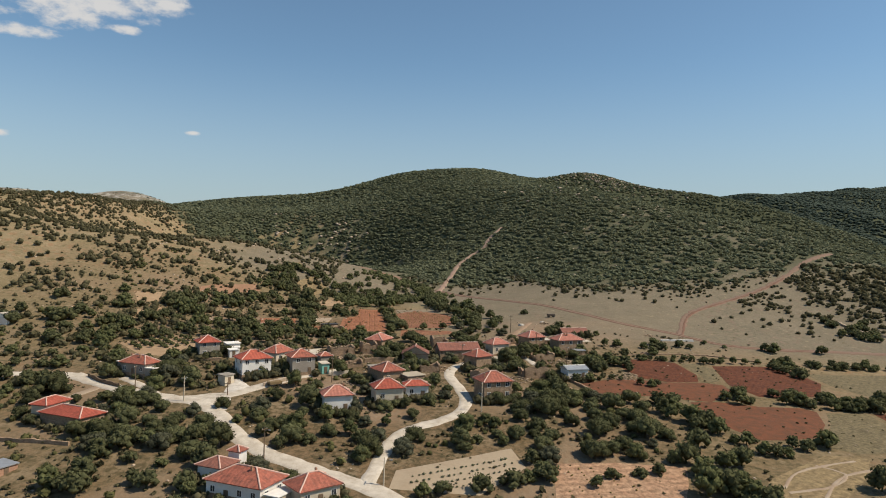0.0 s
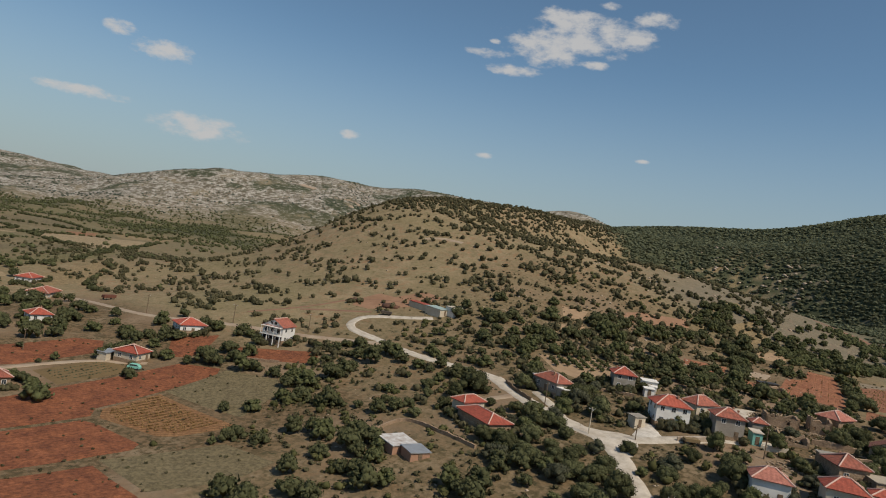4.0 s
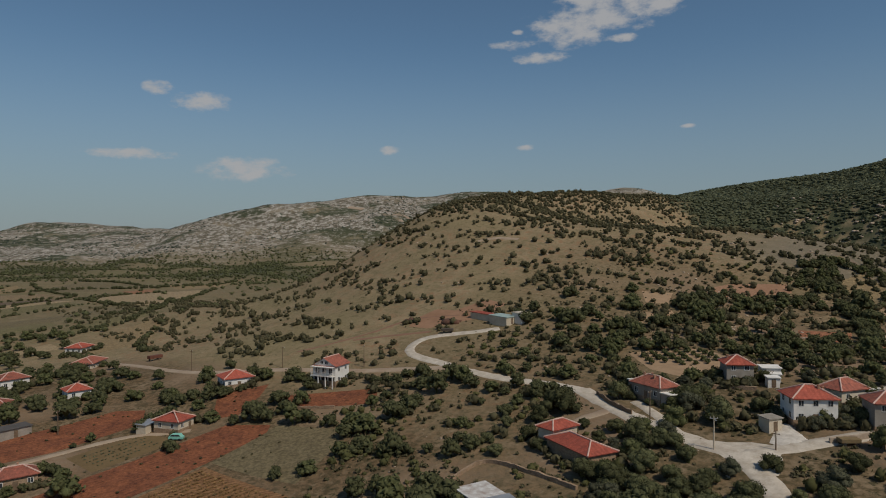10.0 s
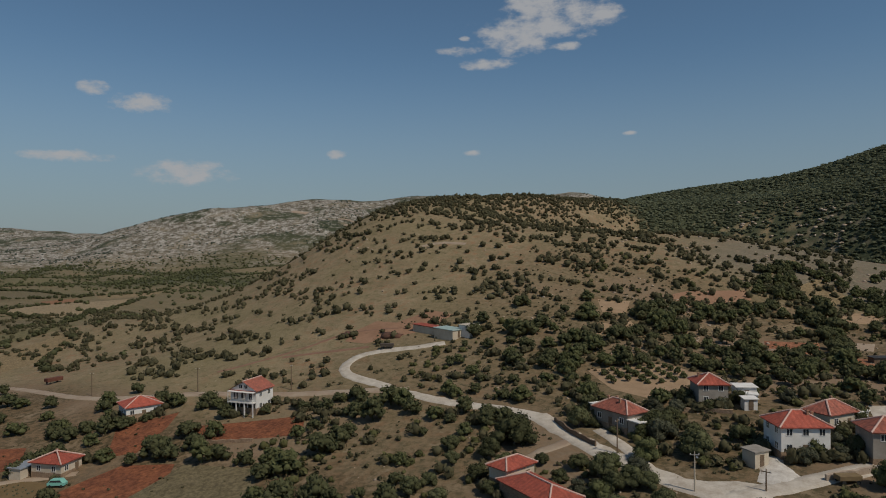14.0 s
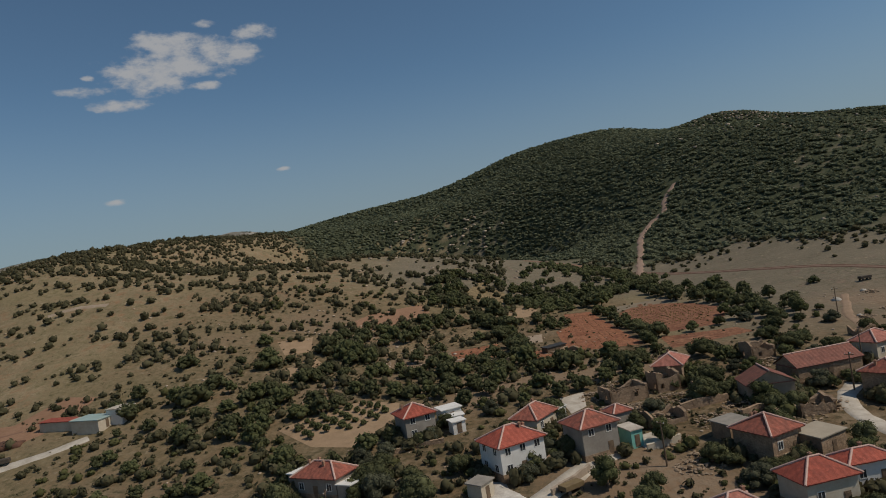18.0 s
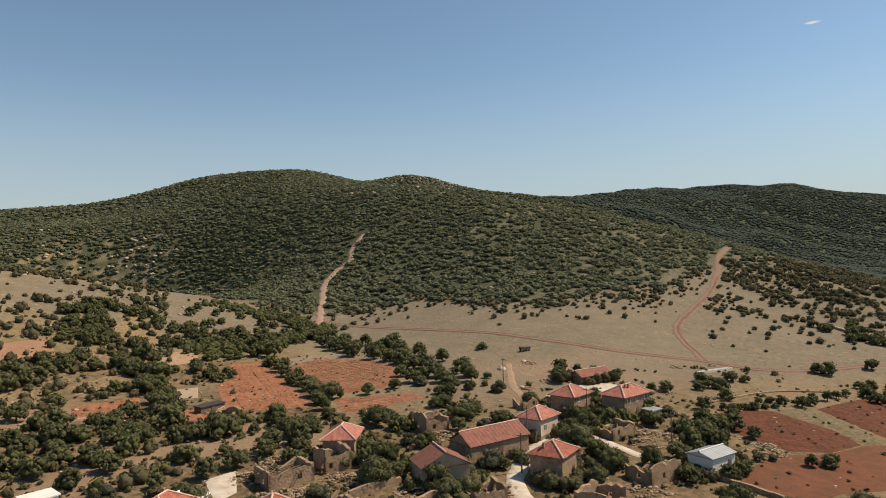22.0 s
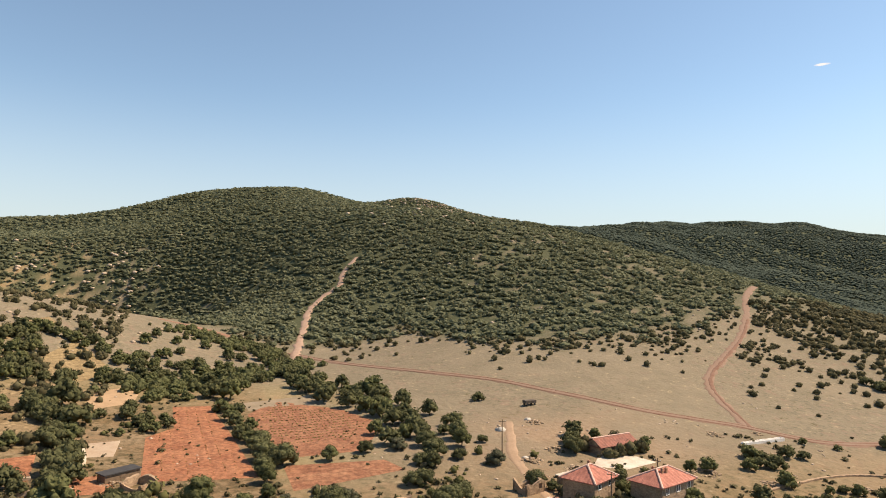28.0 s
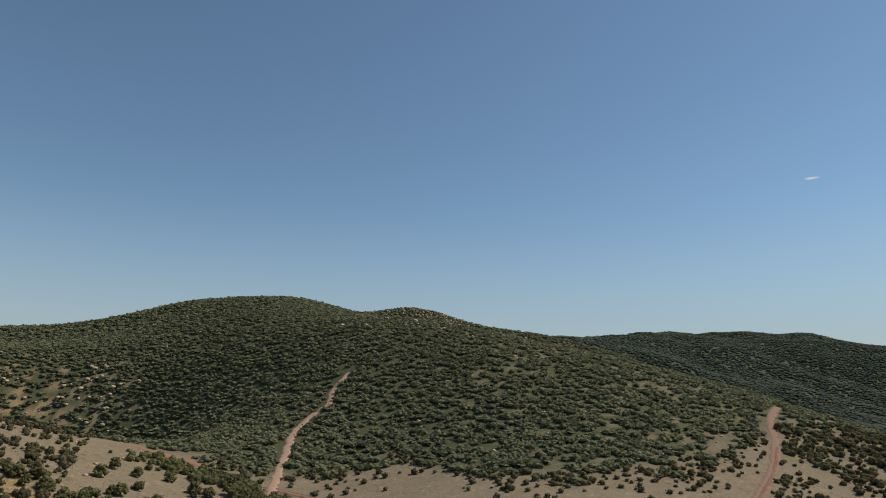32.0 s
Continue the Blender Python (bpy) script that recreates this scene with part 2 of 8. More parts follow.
# ---- the lie of the land ----
NEAR = np.array([
    [-4.3, 0.2, -2.2, -7.4, -2.6, -5.5, -1.8, -0.1, -0.4, 0.8],
    [-6.2, -3.2, 8.2, -2.1, 6.6, 3.8, 2.2, 2.7, 4.6, 2.8],
    [15.3, -8.6, -0.7, 8.4, 2.6, 2.5, 2.2, -4.3, 5.9, 3.4],
    [-21.3, 29.4, 28.8, 11.8, -1.5, 5.2, 11.3, 3, 6.7, 2.9],
    [10.5, 40.3, -19.3, 21.9, 10.9, -8.8, 10.5, 6.7, 9.8, 5.1],
    [0.6, 23.3, 7, 6.9, 8, 0.5, 9.6, 9, 12.2, 5.5],
    [1.2, 22, -4.7, -55.9, -39.4, 2, 9.1, 5, 5.4, 2.1],
])                                   # swells 80 m apart, rows from y = 90, columns from x = -400
MIDDLE = np.array([
    [-37.5, 61.3, 44.3, 21.1, 55.7, 23.1, 28.9],
    [43.3, 0.3, -33.4, 40.8, 19.6, -61.6, -10.6],
    [15, 51.3, 51.7, 78, 15.7, 55.6, 85.8],
])                                   # swells of the wooded mountain, 150 x 140 m apart
FAR = [
    (-1250, 1700, 330, 131.9),
    (-1500, 1420, 250, 63.8),
    (-1720, 1150, 230, 89.3),
    (-1800, 900, 200, 10.5),
    (-2500, 850, 350, 125.7),
    (-2700, 450, 350, -29.9),
    (-900, 1600, 300, 59.2),
    (-600, 1450, 250, 41),
    (-200, 1500, 300, 75.8),
    (250, 1400, 300, 27.1),
    (650, 1600, 300, 158.7),
    (1150, 1850, 300, 168.3),
    (1500, 1950, 300, 37.7),
    (1900, 1750, 350, 140.3),
    (1800, 2200, 350, 171.4),
    (-1450, 1050, 220, 34.8),
    (200, 1015, 65, 69),
    (95, 965, 60, 17.6),
    (300, 960, 70, 20.8),
    (-1510, 1330, 60, 16),
    (-1640, 1235, 80, -16),
    (-1250, 1490, 90, 5),
    (-790, 1650, 90, 42),
    (2150, 1430, 170, 105),
]                                    # distant ridges: x, y, spread, height
LEVEL = 4.50


def detail(x, y):
    far = np.clip((np.hypot(x + 20, y - 60) - 330) / 900, 0, 1)
    a = np.sin(x * .047 + 1.3 * np.sin(y * .031)) * np.sin(y * .053 + 1.1 * np.sin(x * .037))
    b = np.sin(x * .0131 + 1.7 * np.sin(y * .0083 + 1)) * np.sin(y * .0117 + 1.4 * np.sin(x * .0091))
    c = np.sin(x * .021 + y * .008 + 2 * np.sin(y * .011)) * np.sin(y * .024 - x * .006 + 1.5 * np.sin(x * .013 + 2))
    return .25 * a + far * (5 * c + 9 * b * far)


def swell(x, y, cx, cy, s):
    return np.exp(-((x - cx) ** 2 + (y - cy) ** 2) / (2 * s * s))


def height(x, y):
    x, y = np.asarray(x, float), np.asarray(y, float)
    z = LEVEL + 0 * x
    for r, row in enumerate(NEAR):
        for c, v in enumerate(row):
            z = z + v * swell(x, y, -400 + 80 * c, 90 + 80 * r, 66)
    for r, row in enumerate(MIDDLE):
        for c, v in enumerate(row):
            z = z + v * swell(x, y, -450 + 150 * c, 640 + 140 * r, 125)
    for cx, cy, s, v in FAR:
        z = z + v * swell(x, y, cx, cy, s)
    return z + detail(x, y)


def ground_at(x, y):
    return float(height(x, y))


def wave(x, y, s=1.0):
    """A cheap even noise between -1 and 1."""
    return (np.sin(x * .11 * s + 2 * np.sin(y * .07 * s + 1)) + np.sin(y * .13 * s + 2 * np.sin(x * .09 * s + 2)) + np.sin((x + y) * .05 * s + 1.5 * np.sin((x - y) * .06 * s))) / 3


WOOD_X = [-1400, -900, -600, -330, -230, -155, -60, -41, -21, 6, 39, 55, 77, 119, 159, 200, 260, 400, 900, 2500]
WOOD_Y = [1150, 950, 800, 660, 575, 492, 442, 430, 412, 398, 404, 364, 347, 347, 362, 385, 405, 430, 520, 800]


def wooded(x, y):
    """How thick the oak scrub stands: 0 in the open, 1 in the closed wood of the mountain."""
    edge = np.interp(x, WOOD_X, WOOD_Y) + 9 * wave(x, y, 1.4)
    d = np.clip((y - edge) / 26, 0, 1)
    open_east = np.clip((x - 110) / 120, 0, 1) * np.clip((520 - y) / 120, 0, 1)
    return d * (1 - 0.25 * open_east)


def glade(x, y):
    """Stony clearings in the wood above the western meadow."""
    near = np.exp(-(((x + 140) / 55) ** 2 + ((y - 645) / 45) ** 2)) + .8 * np.exp(-(((x + 60) / 40) ** 2 + ((y - 560) / 30) ** 2))
    return np.clip((wave(x * .8, y * 1.5, 4.2) + .5 * near - .42) * 5, 0, 1) * np.clip(near * 2, 0, 1)


def foot_wood(x, y):
    """The dark belt of trees between the plain and the rocky mountains."""
    far = np.hypot(x + 300, y)
    return np.clip((far - 600) / 140, 0, 1) * np.clip((1260 - far) / 160, 0, 1) * np.clip((-x - 420) / 120, 0, 1) * np.clip((190 - x - 300 - y) / 60, 0, 1)


def zones(x, y):
    gaps = np.clip((wave(x, y, 3.6) + .35 * wave(x, y, .6) - .3) * 4, 0, 1) * np.clip((x - 45) / 60, 0, 1) * np.clip((640 - y) / 80, 0, 1)
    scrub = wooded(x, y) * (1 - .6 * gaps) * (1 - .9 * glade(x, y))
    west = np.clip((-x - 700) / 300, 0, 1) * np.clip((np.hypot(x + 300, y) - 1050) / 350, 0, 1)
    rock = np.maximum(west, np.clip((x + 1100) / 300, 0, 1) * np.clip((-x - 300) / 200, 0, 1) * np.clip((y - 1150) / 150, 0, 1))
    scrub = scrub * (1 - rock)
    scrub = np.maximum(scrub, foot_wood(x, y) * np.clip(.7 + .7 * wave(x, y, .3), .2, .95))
    scrub = np.maximum(scrub, .35 * np.clip((-x - 360) / 80, 0, 1) * np.clip((190 - x - 300 - y) / 60, 0, 1) * (np.hypot(x + 300, y) < 900))
    village = np.clip(1 - np.abs(x + 20) / 170, 0, 1) ** .5 * np.clip((y + 40) / 60, 0, 1) * np.clip((np.where(x < -22, 350, 272) - y) / 40, 0, 1)
    west_low = np.clip((x + 330) / 60, 0, 1) * np.clip((-90 - x) / 30, 0, 1) * np.clip((165 - y) / 20, 0, 1)
    weeds = np.clip(np.maximum(village, west_low), 0, 1)
    soil = np.clip(wave(x, y, .9) * 1.8 - .15, 0, 1) * weeds * .8
    yard = np.exp(-(((x - 40) / 30) ** 2 + ((y - 268) / 20) ** 2)) * np.clip(.75 + .6 * wave(x, y, 1.6), 0, 1)
    soil = np.maximum(soil, .85 * yard * (y > 240))
    lea = np.maximum(np.clip((x + 20) / 25, 0, 1) * np.clip((y - 235) / 25, 0, 1), np.clip((x + 150) / 40, 0, 1) * np.clip((y - 330) / 30, 0, 1))
    scrub = np.maximum(scrub, .55 * np.clip((x - 172) / 60, 0, 1) * np.clip((y - 280) / 30, 0, 1) * (y < 600) * np.clip(.7 + .8 * wave(x, y, 1.6), .2, 1))
    return scrub, rock, weeds, soil, lea


def graded(lo, dense_lo, dense_hi, hi, step, grow=1.07):
    """Even steps between dense_lo and dense_hi, growing steps out to lo and hi."""
    mid_part = list(np.arange(dense_lo, dense_hi + step / 2, step))
    out, s, v = [], step, mid_part[-1]
    while v < hi:
        s *= grow
        v += s
        out.append(v)
    low, s, v = [], step, mid_part[0]
    while v > lo:
        s *= grow
        v -= s
        low.append(v)
    return np.array(low[::-1] + mid_part + out)


def arrays(name, verts, faces, material, smooth=False, attrs=None):
    """A mesh from numpy arrays: verts (n, 3), faces (m, 3 or 4)."""
    me = bpy.data.meshes.new(name)
    k = faces.shape[1]
    me.vertices.add(len(verts))
    me.vertices.foreach_set("co", np.ascontiguousarray(verts, np.float32).ravel())
    me.loops.add(faces.size)
    me.loops.foreach_set("vertex_index", np.ascontiguousarray(faces, np.int32).ravel())
    me.polygons.add(len(faces))
    me.polygons.foreach_set("loop_start", np.arange(0, faces.size, k, dtype=np.int32))
    me.polygons.foreach_set("use_smooth", np.full(len(faces), smooth))
    for key, values in (attrs or {}).items():
        me.attributes.new(key, "FLOAT", "POINT").data.foreach_set("value", np.ascontiguousarray(values, np.float32))
    me.materials.append(material)
    me.update(calc_edges=True)
    me.validate()
    return me


GRID = []


def lie(x, y):
    """The height of the ground sheet itself, whose cells are wide far out."""
    xs, ys, Z = GRID
    i, j = np.clip(np.searchsorted(xs, x) - 1, 0, len(xs) - 2), np.clip(np.searchsorted(ys, y) - 1, 0, len(ys) - 2)
    u, v = (x - xs[i]) / (xs[i + 1] - xs[i]), (y - ys[j]) / (ys[j + 1] - ys[j])
    return (Z[j, i] * (1 - u) + Z[j, i + 1] * u) * (1 - v) + (Z[j + 1, i] * (1 - u) + Z[j + 1, i + 1] * u) * v


def make_ground():
    xs = graded(-3600, -270, 170, 3600, 3.0, 1.055)
    ys = graded(-900, 95, 520, 3900, 3.0, 1.035)
    X, Y = np.meshgrid(xs, ys)
    Z = height(X, Y)
    idx = np.arange(X.size).reshape(X.shape)
    faces = np.stack([idx[:-1, :-1], idx[:-1, 1:], idx[1:, 1:], idx[1:, :-1]], -1).reshape(-1, 4)
    GRID.extend((xs, ys, Z))
    sc, ro, we, so, le = zones(X, Y)
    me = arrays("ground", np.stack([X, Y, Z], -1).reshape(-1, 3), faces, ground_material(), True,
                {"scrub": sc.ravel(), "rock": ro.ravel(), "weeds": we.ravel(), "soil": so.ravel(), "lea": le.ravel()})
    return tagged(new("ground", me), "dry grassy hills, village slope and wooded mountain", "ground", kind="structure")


make_ground()


def part(name, bm, material, parent, label="", smooth=False):
    me = bpy.data.meshes.new(name)
    for f in bm.faces:
        f.smooth = smooth
    bm.to_mesh(me)
    bm.free()
    me.materials.append(material)
    ob = new(name, me)
    ob.parent = parent
    if label:
        ob["label"] = label
    return ob


def piece(name, me, parent, m=None):
    """An object of its own on shared mesh data."""
    ob = new(name, me)
    ob.parent = parent
    if m is not None:
        ob.matrix_basis = m
    return ob


def box(bm, x0, x1, y0, y1, z0, z1, m=None):
    vs = [bm.verts.new(v) for v in ((x0, y0, z0), (x1, y0, z0), (x1, y1, z0), (x0, y1, z0), (x0, y0, z1), (x1, y0, z1), (x1, y1, z1), (x0, y1, z1))]
    if m is not None:
        for v in vs:
            v.co = m @ v.co
    for q in ((3, 2, 1, 0), (4, 5, 6, 7), (0, 1, 5, 4), (1, 2, 6, 5), (2, 3, 7, 6), (3, 0, 4, 7)):
        bm.faces.new([vs[i] for i in q])
    return vs


def tube(bm, pts, radii, sides=6):
    """A tapered tube along points."""
    rings = []
    for i, (p, r) in enumerate(zip(pts, radii)):
        a, b = Vector(pts[max(i - 1, 0)]), Vector(pts[min(i + 1, len(pts) - 1)])
        d = (b - a).normalized()
        s = d.orthogonal().normalized()
        u = d.cross(s)
        rings.append([bm.verts.new(Vector(p) + r * (math.cos(2 * math.pi * k / sides) * s + math.sin(2 * math.pi * k / sides) * u)) for k in range(sides)])
    for a, b in zip(rings, rings[1:]):
        for k in range(sides):
            bm.faces.new((a[k], a[(k + 1) % sides], b[(k + 1) % sides], b[k]))
    bm.faces.new(rings[-1])
    bm.faces.new(rings[0][::-1])


# ---- roads and tracks ----
def smooth_line(pts, step=2.0):
    p = [Vector((*q, 0)) for q in pts]
    p = [p[0] * 2 - p[1]] + p + [p[-1] * 2 - p[-2]]
    out = []
    for a, b, c, d in zip(p, p[1:], p[2:], p[3:]):
        k = max(1, int((c - b).length / step))
        for i in range(k):
            t = i / k
            out.append(0.5 * (2 * b + (c - a) * t + (2 * a - 5 * b + 4 * c - d) * t * t + (3 * b - a - 3 * c + d) * t ** 3))
    return out + [p[-2]]


def road(name, pts, width, material, label, lift=0.14, ragged=0.15, step=2.0):
    line = smooth_line(pts, step)
    rnd = random.Random(name + str(pts[0]))
    bm, prev = bmesh.new(), None
    for i, p in enumerate(line):
        d = (line[min(i + 1, len(line) - 1)] - line[max(i - 1, 0)]).normalized()
        s = Vector((d.y, -d.x, 0))
        row = []
        wl, wr = (width / 2 * (1 + ragged * rnd.uniform(-1, 1)) for _ in "ab")
        for o, dz in ((-wl - .5, -.5), (-wl, lift * .8), (-wl * .4, lift * 1.15), (wr * .4, lift * 1.15), (wr, lift * .8), (wr + .5, -.5)):
            q = p + o * s
            row.append(bm.verts.new((q.x, q.y, ground_at(q.x, q.y) + dz)))
        if prev:
            for a, b, c, e in zip(prev, prev[1:], row[1:], row):
                bm.faces.new((a, b, c, e))
        prev = row
    bmesh.ops.recalc_face_normals(bm, faces=bm.faces)
    me = bpy.data.meshes.new(name)
    for f in bm.faces:
        f.smooth = True
    bm.to_mesh(me)
    bm.free()
    me.materials.append(material)
    return tagged(new(name, me), label, "road", kind="structure")


CONCRETE = mat("pale_concrete", (0.56, 0.505, 0.425), (0.37, 0.315, 0.25), 2.2, 0.9, 0.25, coords="World")
RED_DIRT = mat("red_dirt", (0.24, 0.135, 0.09), (0.195, 0.11, 0.072), 4.0, 0.95, 0.4, coords="World")
PALE_DIRT = mat("pale_dirt", (0.36, 0.29, 0.215), (0.29, 0.21, 0.145), 4.0, 0.95, 0.4, coords="World")

road("road", [(-106, 184.5), (-98.4, 179.9), (-88.7, 174.6), (-82, 171.4), (-74.8, 168.6), (-69.8, 167), (-64.3, 165.8), (-60, 162.5), (-54.9, 157), (-48.6, 148.9), (-43.7, 143.9), (-37.4, 139), (-31.9, 135.7), (-26.5, 132.8), (-21, 130.2), (-14, 126.5), (-6, 120), (4, 110), (20, 90), (45, 60)], 4.1, CONCRETE, "pale concrete village road winding down between trees")
road("road", [(-62, 165), (-55.6, 172.2), (-52, 176.6), (-48.4, 181.3), (-44.5, 186.5), (-39, 191)], 3.6, CONCRETE, "pale concrete lane in front of the houses")
road("road", [(-16, 127), (-15.4, 133.7), (-14.1, 142.8), (-12, 151.5), (-7.6, 156.9), (-2.3, 160.8), (2.5, 167.4), (4, 174.5), (2.6, 183.1), (-0.7, 195.7), (0.9, 205.6), (6.1, 213.1), (12, 219.7), (18, 223.5), (22, 226)], 3.0, CONCRETE, "narrow pale concrete lane climbing through the village")
road("road", [(-157, 218), (-161.6, 213.5), (-168, 209), (-173.7, 205.2), (-176.8, 200.1), (-175, 193.6), (-167.8, 189), (-155, 187), (-145.8, 185), (-128, 184), (-114, 185), (-104, 184)], 3.0, CONCRETE, "pale concrete hairpin lane below the hill")
road("road", [(-145, 187), (-159.8, 180.9), (-176.4, 174), (-191.5, 168.3), (-204.2, 163.2), (-215, 157.5), (-230.9, 149.8), (-246.5, 147), (-284.7, 147), (-330, 147)], 2.7, PALE_DIRT, "pale earth road along the foot of the hill")
road("track", [(-186, 124), (-190.5, 119), (-196.2, 112.4), (-198.7, 103.3), (-199.5, 95.6), (-200.2, 86)], 2.0, PALE_DIRT, "pale farm track between red fields")
road("road", [(-440, 122), (-364, 106), (-310, 93), (-279.1, 82), (-255, 75), (-242.2, 71), (-227.6, 63), (-205, 45), (-190, 20)], 3.6, mat("worn_asphalt", (0.17, 0.16, 0.145), (0.12, 0.112, 0.10), 3.0, 0.9, 0.15, coords="World"), "worn grey asphalt street through the lower houses")
road("track", [(-10, 386), (-8.5, 396), (-6.2, 413.6), (-1.4, 440.8), (3, 465.3), (11.1, 482.2), (21.4, 493.2), (26.1, 510.4), (36.5, 530)], 3.0, mat("pink_dirt", (0.32, 0.225, 0.172), (0.26, 0.172, 0.125), 4.0, 0.95, 0.4, coords="World"), "reddish bulldozed track climbing straight up the wooded mountain", 0.3, 0.5)
TRODDEN = mat("trodden_earth", (0.205, 0.140, 0.104), (0.185, 0.115, 0.08), 2.5, 0.95, 0.4, coords="World")
PATH_RED = mat("red_path", (0.18, 0.105, 0.073), (0.14, 0.072, 0.048), 2.5, 0.95, 0.4, coords="World")
road("track", [(-10.5, 399), (2.8, 382), (17.9, 360.2), (32.8, 336.9), (45.6, 319.9), (56.4, 302.7), (69.7, 286.2), (81.3, 278.7), (91, 273.5), (99.2, 266.2), (106, 262), (122, 260.5), (146.5, 262), (190, 258), (240, 264)], 3.2, TRODDEN, "rutted pinkish earth track across the dry meadow", 0.1, 0.35)
for off in (-.85, .85):
    road("track", [(-10.5 + off, 399 + off * .6), (2.8 + off, 382 + off * .6), (17.9 + off, 360.2 + off * .6), (32.8 + off, 336.9 + off * .6), (45.6 + off, 319.9 + off * .6), (56.4 + off, 302.7 + off * .7), (69.7 + off * .7, 286.2 + off), (81.3 + off * .5, 278.7 + off), (91 + off * .5, 273.5 + off), (99.2 + off * .6, 266.2 + off), (106 + off * .3, 262 + off), (122, 260.5 + off), (146.5, 262 + off)], .42, PATH_RED, "red wheel rut in the meadow track", 0.17, 0.5)
road("track", [(93, 272.5), (97, 282.6), (100.4, 291.7), (106, 303), (112.3, 311.5), (120.7, 319.4), (132.5, 329.3), (153, 346.5), (171, 363), (185, 377), (196.8, 389.9), (212.2, 407.8), (230, 425), (248, 440.9)], 3.0, TRODDEN, "pinkish earth path rising into the scrub", 0.1, 0.4)
road("track", [(93.5, 272.5), (97.8, 282.6), (101.2, 291.7), (106.9, 303), (113.2, 311.5), (121.6, 319.4), (133.4, 329.3), (153.9, 346.5), (172, 363), (186, 377)], 1.0, PATH_RED, "washed-out red gully in the earth path", 0.16, 0.5)
road("track", [(21.5, 227), (22, 240), (23, 252), (25.5, 264), (30, 276), (33, 284)], 2.0, mat("dusty_way", (0.31, 0.215, 0.145), (0.25, 0.17, 0.11), 3.0, 0.95, 0.4, coords="World"), "dusty way out of the village to the meadow", 0.08, 0.3)
road("track", [(-20, 408), (-40, 428), (-62, 440)], 3.0, RED_DIRT, "short red earth path at the wood's edge", 0.12, 0.3)
road("track", [(-203.7, 193.9), (-196.4, 198.6), (-184.2, 205.2), (-179, 208)], 1.6, RED_DIRT, "faint reddish path along the hill's foot", 0.1, 0.3)
road("track", [(-215, 177.9), (-203.6, 200.9), (-197, 215.7), (-179.6, 224)], 1.4, RED_DIRT, "faint reddish path to the earth heaps", 0.1, 0.3)
road("track", [(-229, 295), (-221.9, 300.3), (-209.6, 302.3)], 2.2, PALE_DIRT, "pale bare scar on the hillside", 0.15, 0.4)
road("track", [(-1150, 1130), (-1159.8, 1156.5), (-1202.8, 1185.1)], 9, PALE_DIRT, "white mountain road on the far slope", 1.0, 0.3, 8.0)
road("track", [(-1250, 1204), (-1218, 1213.8), (-1185, 1200)], 7, PALE_DIRT, "white mountain road winding to the pass", 1.0, 0.3, 8.0)
road("track", [(-1412, 1196), (-1367, 1208)], 16, PALE_DIRT, "pale bare scar high on the rocky mountain", 1.0, 0.3, 8.0)
road("track", [(-59.5, 182.5), (-58.2, 178), (-56.5, 172.5)], 3.4, CONCRETE, "pale concrete drive up to the house", 0.12)
road("track", [(-91, 182.5), (-85, 178), (-80.4, 174.2), (-75.5, 169.5)], 2.2, CONCRETE, "narrow concrete drive beside the garden", 0.12)
road("road", [(23, 226), (25, 221), (26.5, 216), (28.5, 210), (31, 205)], 2.0, CONCRETE, "pale concrete path between the ruins", 0.12)
road("track", [(-99, 163), (-96.5, 170), (-93.5, 176.5)], 2.6, PALE_DIRT, "dusty track beside the long barn", 0.1, 0.3)


# ---- fields ----
def field(name, pts, material, label, lift=0.1, cell=3.2):
    bm = bmesh.new()
    bm.faces.new([bm.verts.new((x, y, 0)) for x, y in pts])
    for axis in (0, 1):
        lo, hi = min(p[axis] for p in pts), max(p[axis] for p in pts)
        v = lo + cell
        while v < hi:
            co, no = Vector((0, 0, 0)), Vector((0, 0, 0))
            co[axis], no[axis] = v, 1
            bmesh.ops.bisect_plane(bm, geom=bm.verts[:] + bm.edges[:] + bm.faces[:], plane_co=co, plane_no=no)
            v += cell
    for v in bm.verts:
        edge = v.is_boundary
        v.co.z = ground_at(v.co.x, v.co.y) + (0.02 if edge else lift)
    bmesh.ops.recalc_face_normals(bm, faces=bm.faces)
    me = bpy.data.meshes.new(name)
    for f in bm.faces:
        f.smooth = True
        if f.normal.z < 0:
            f.normal_flip()
    bm.to_mesh(me)
    bm.free()
    me.materials.append(material)
    return tagged(new(name, me), label, "field", kind="structure")


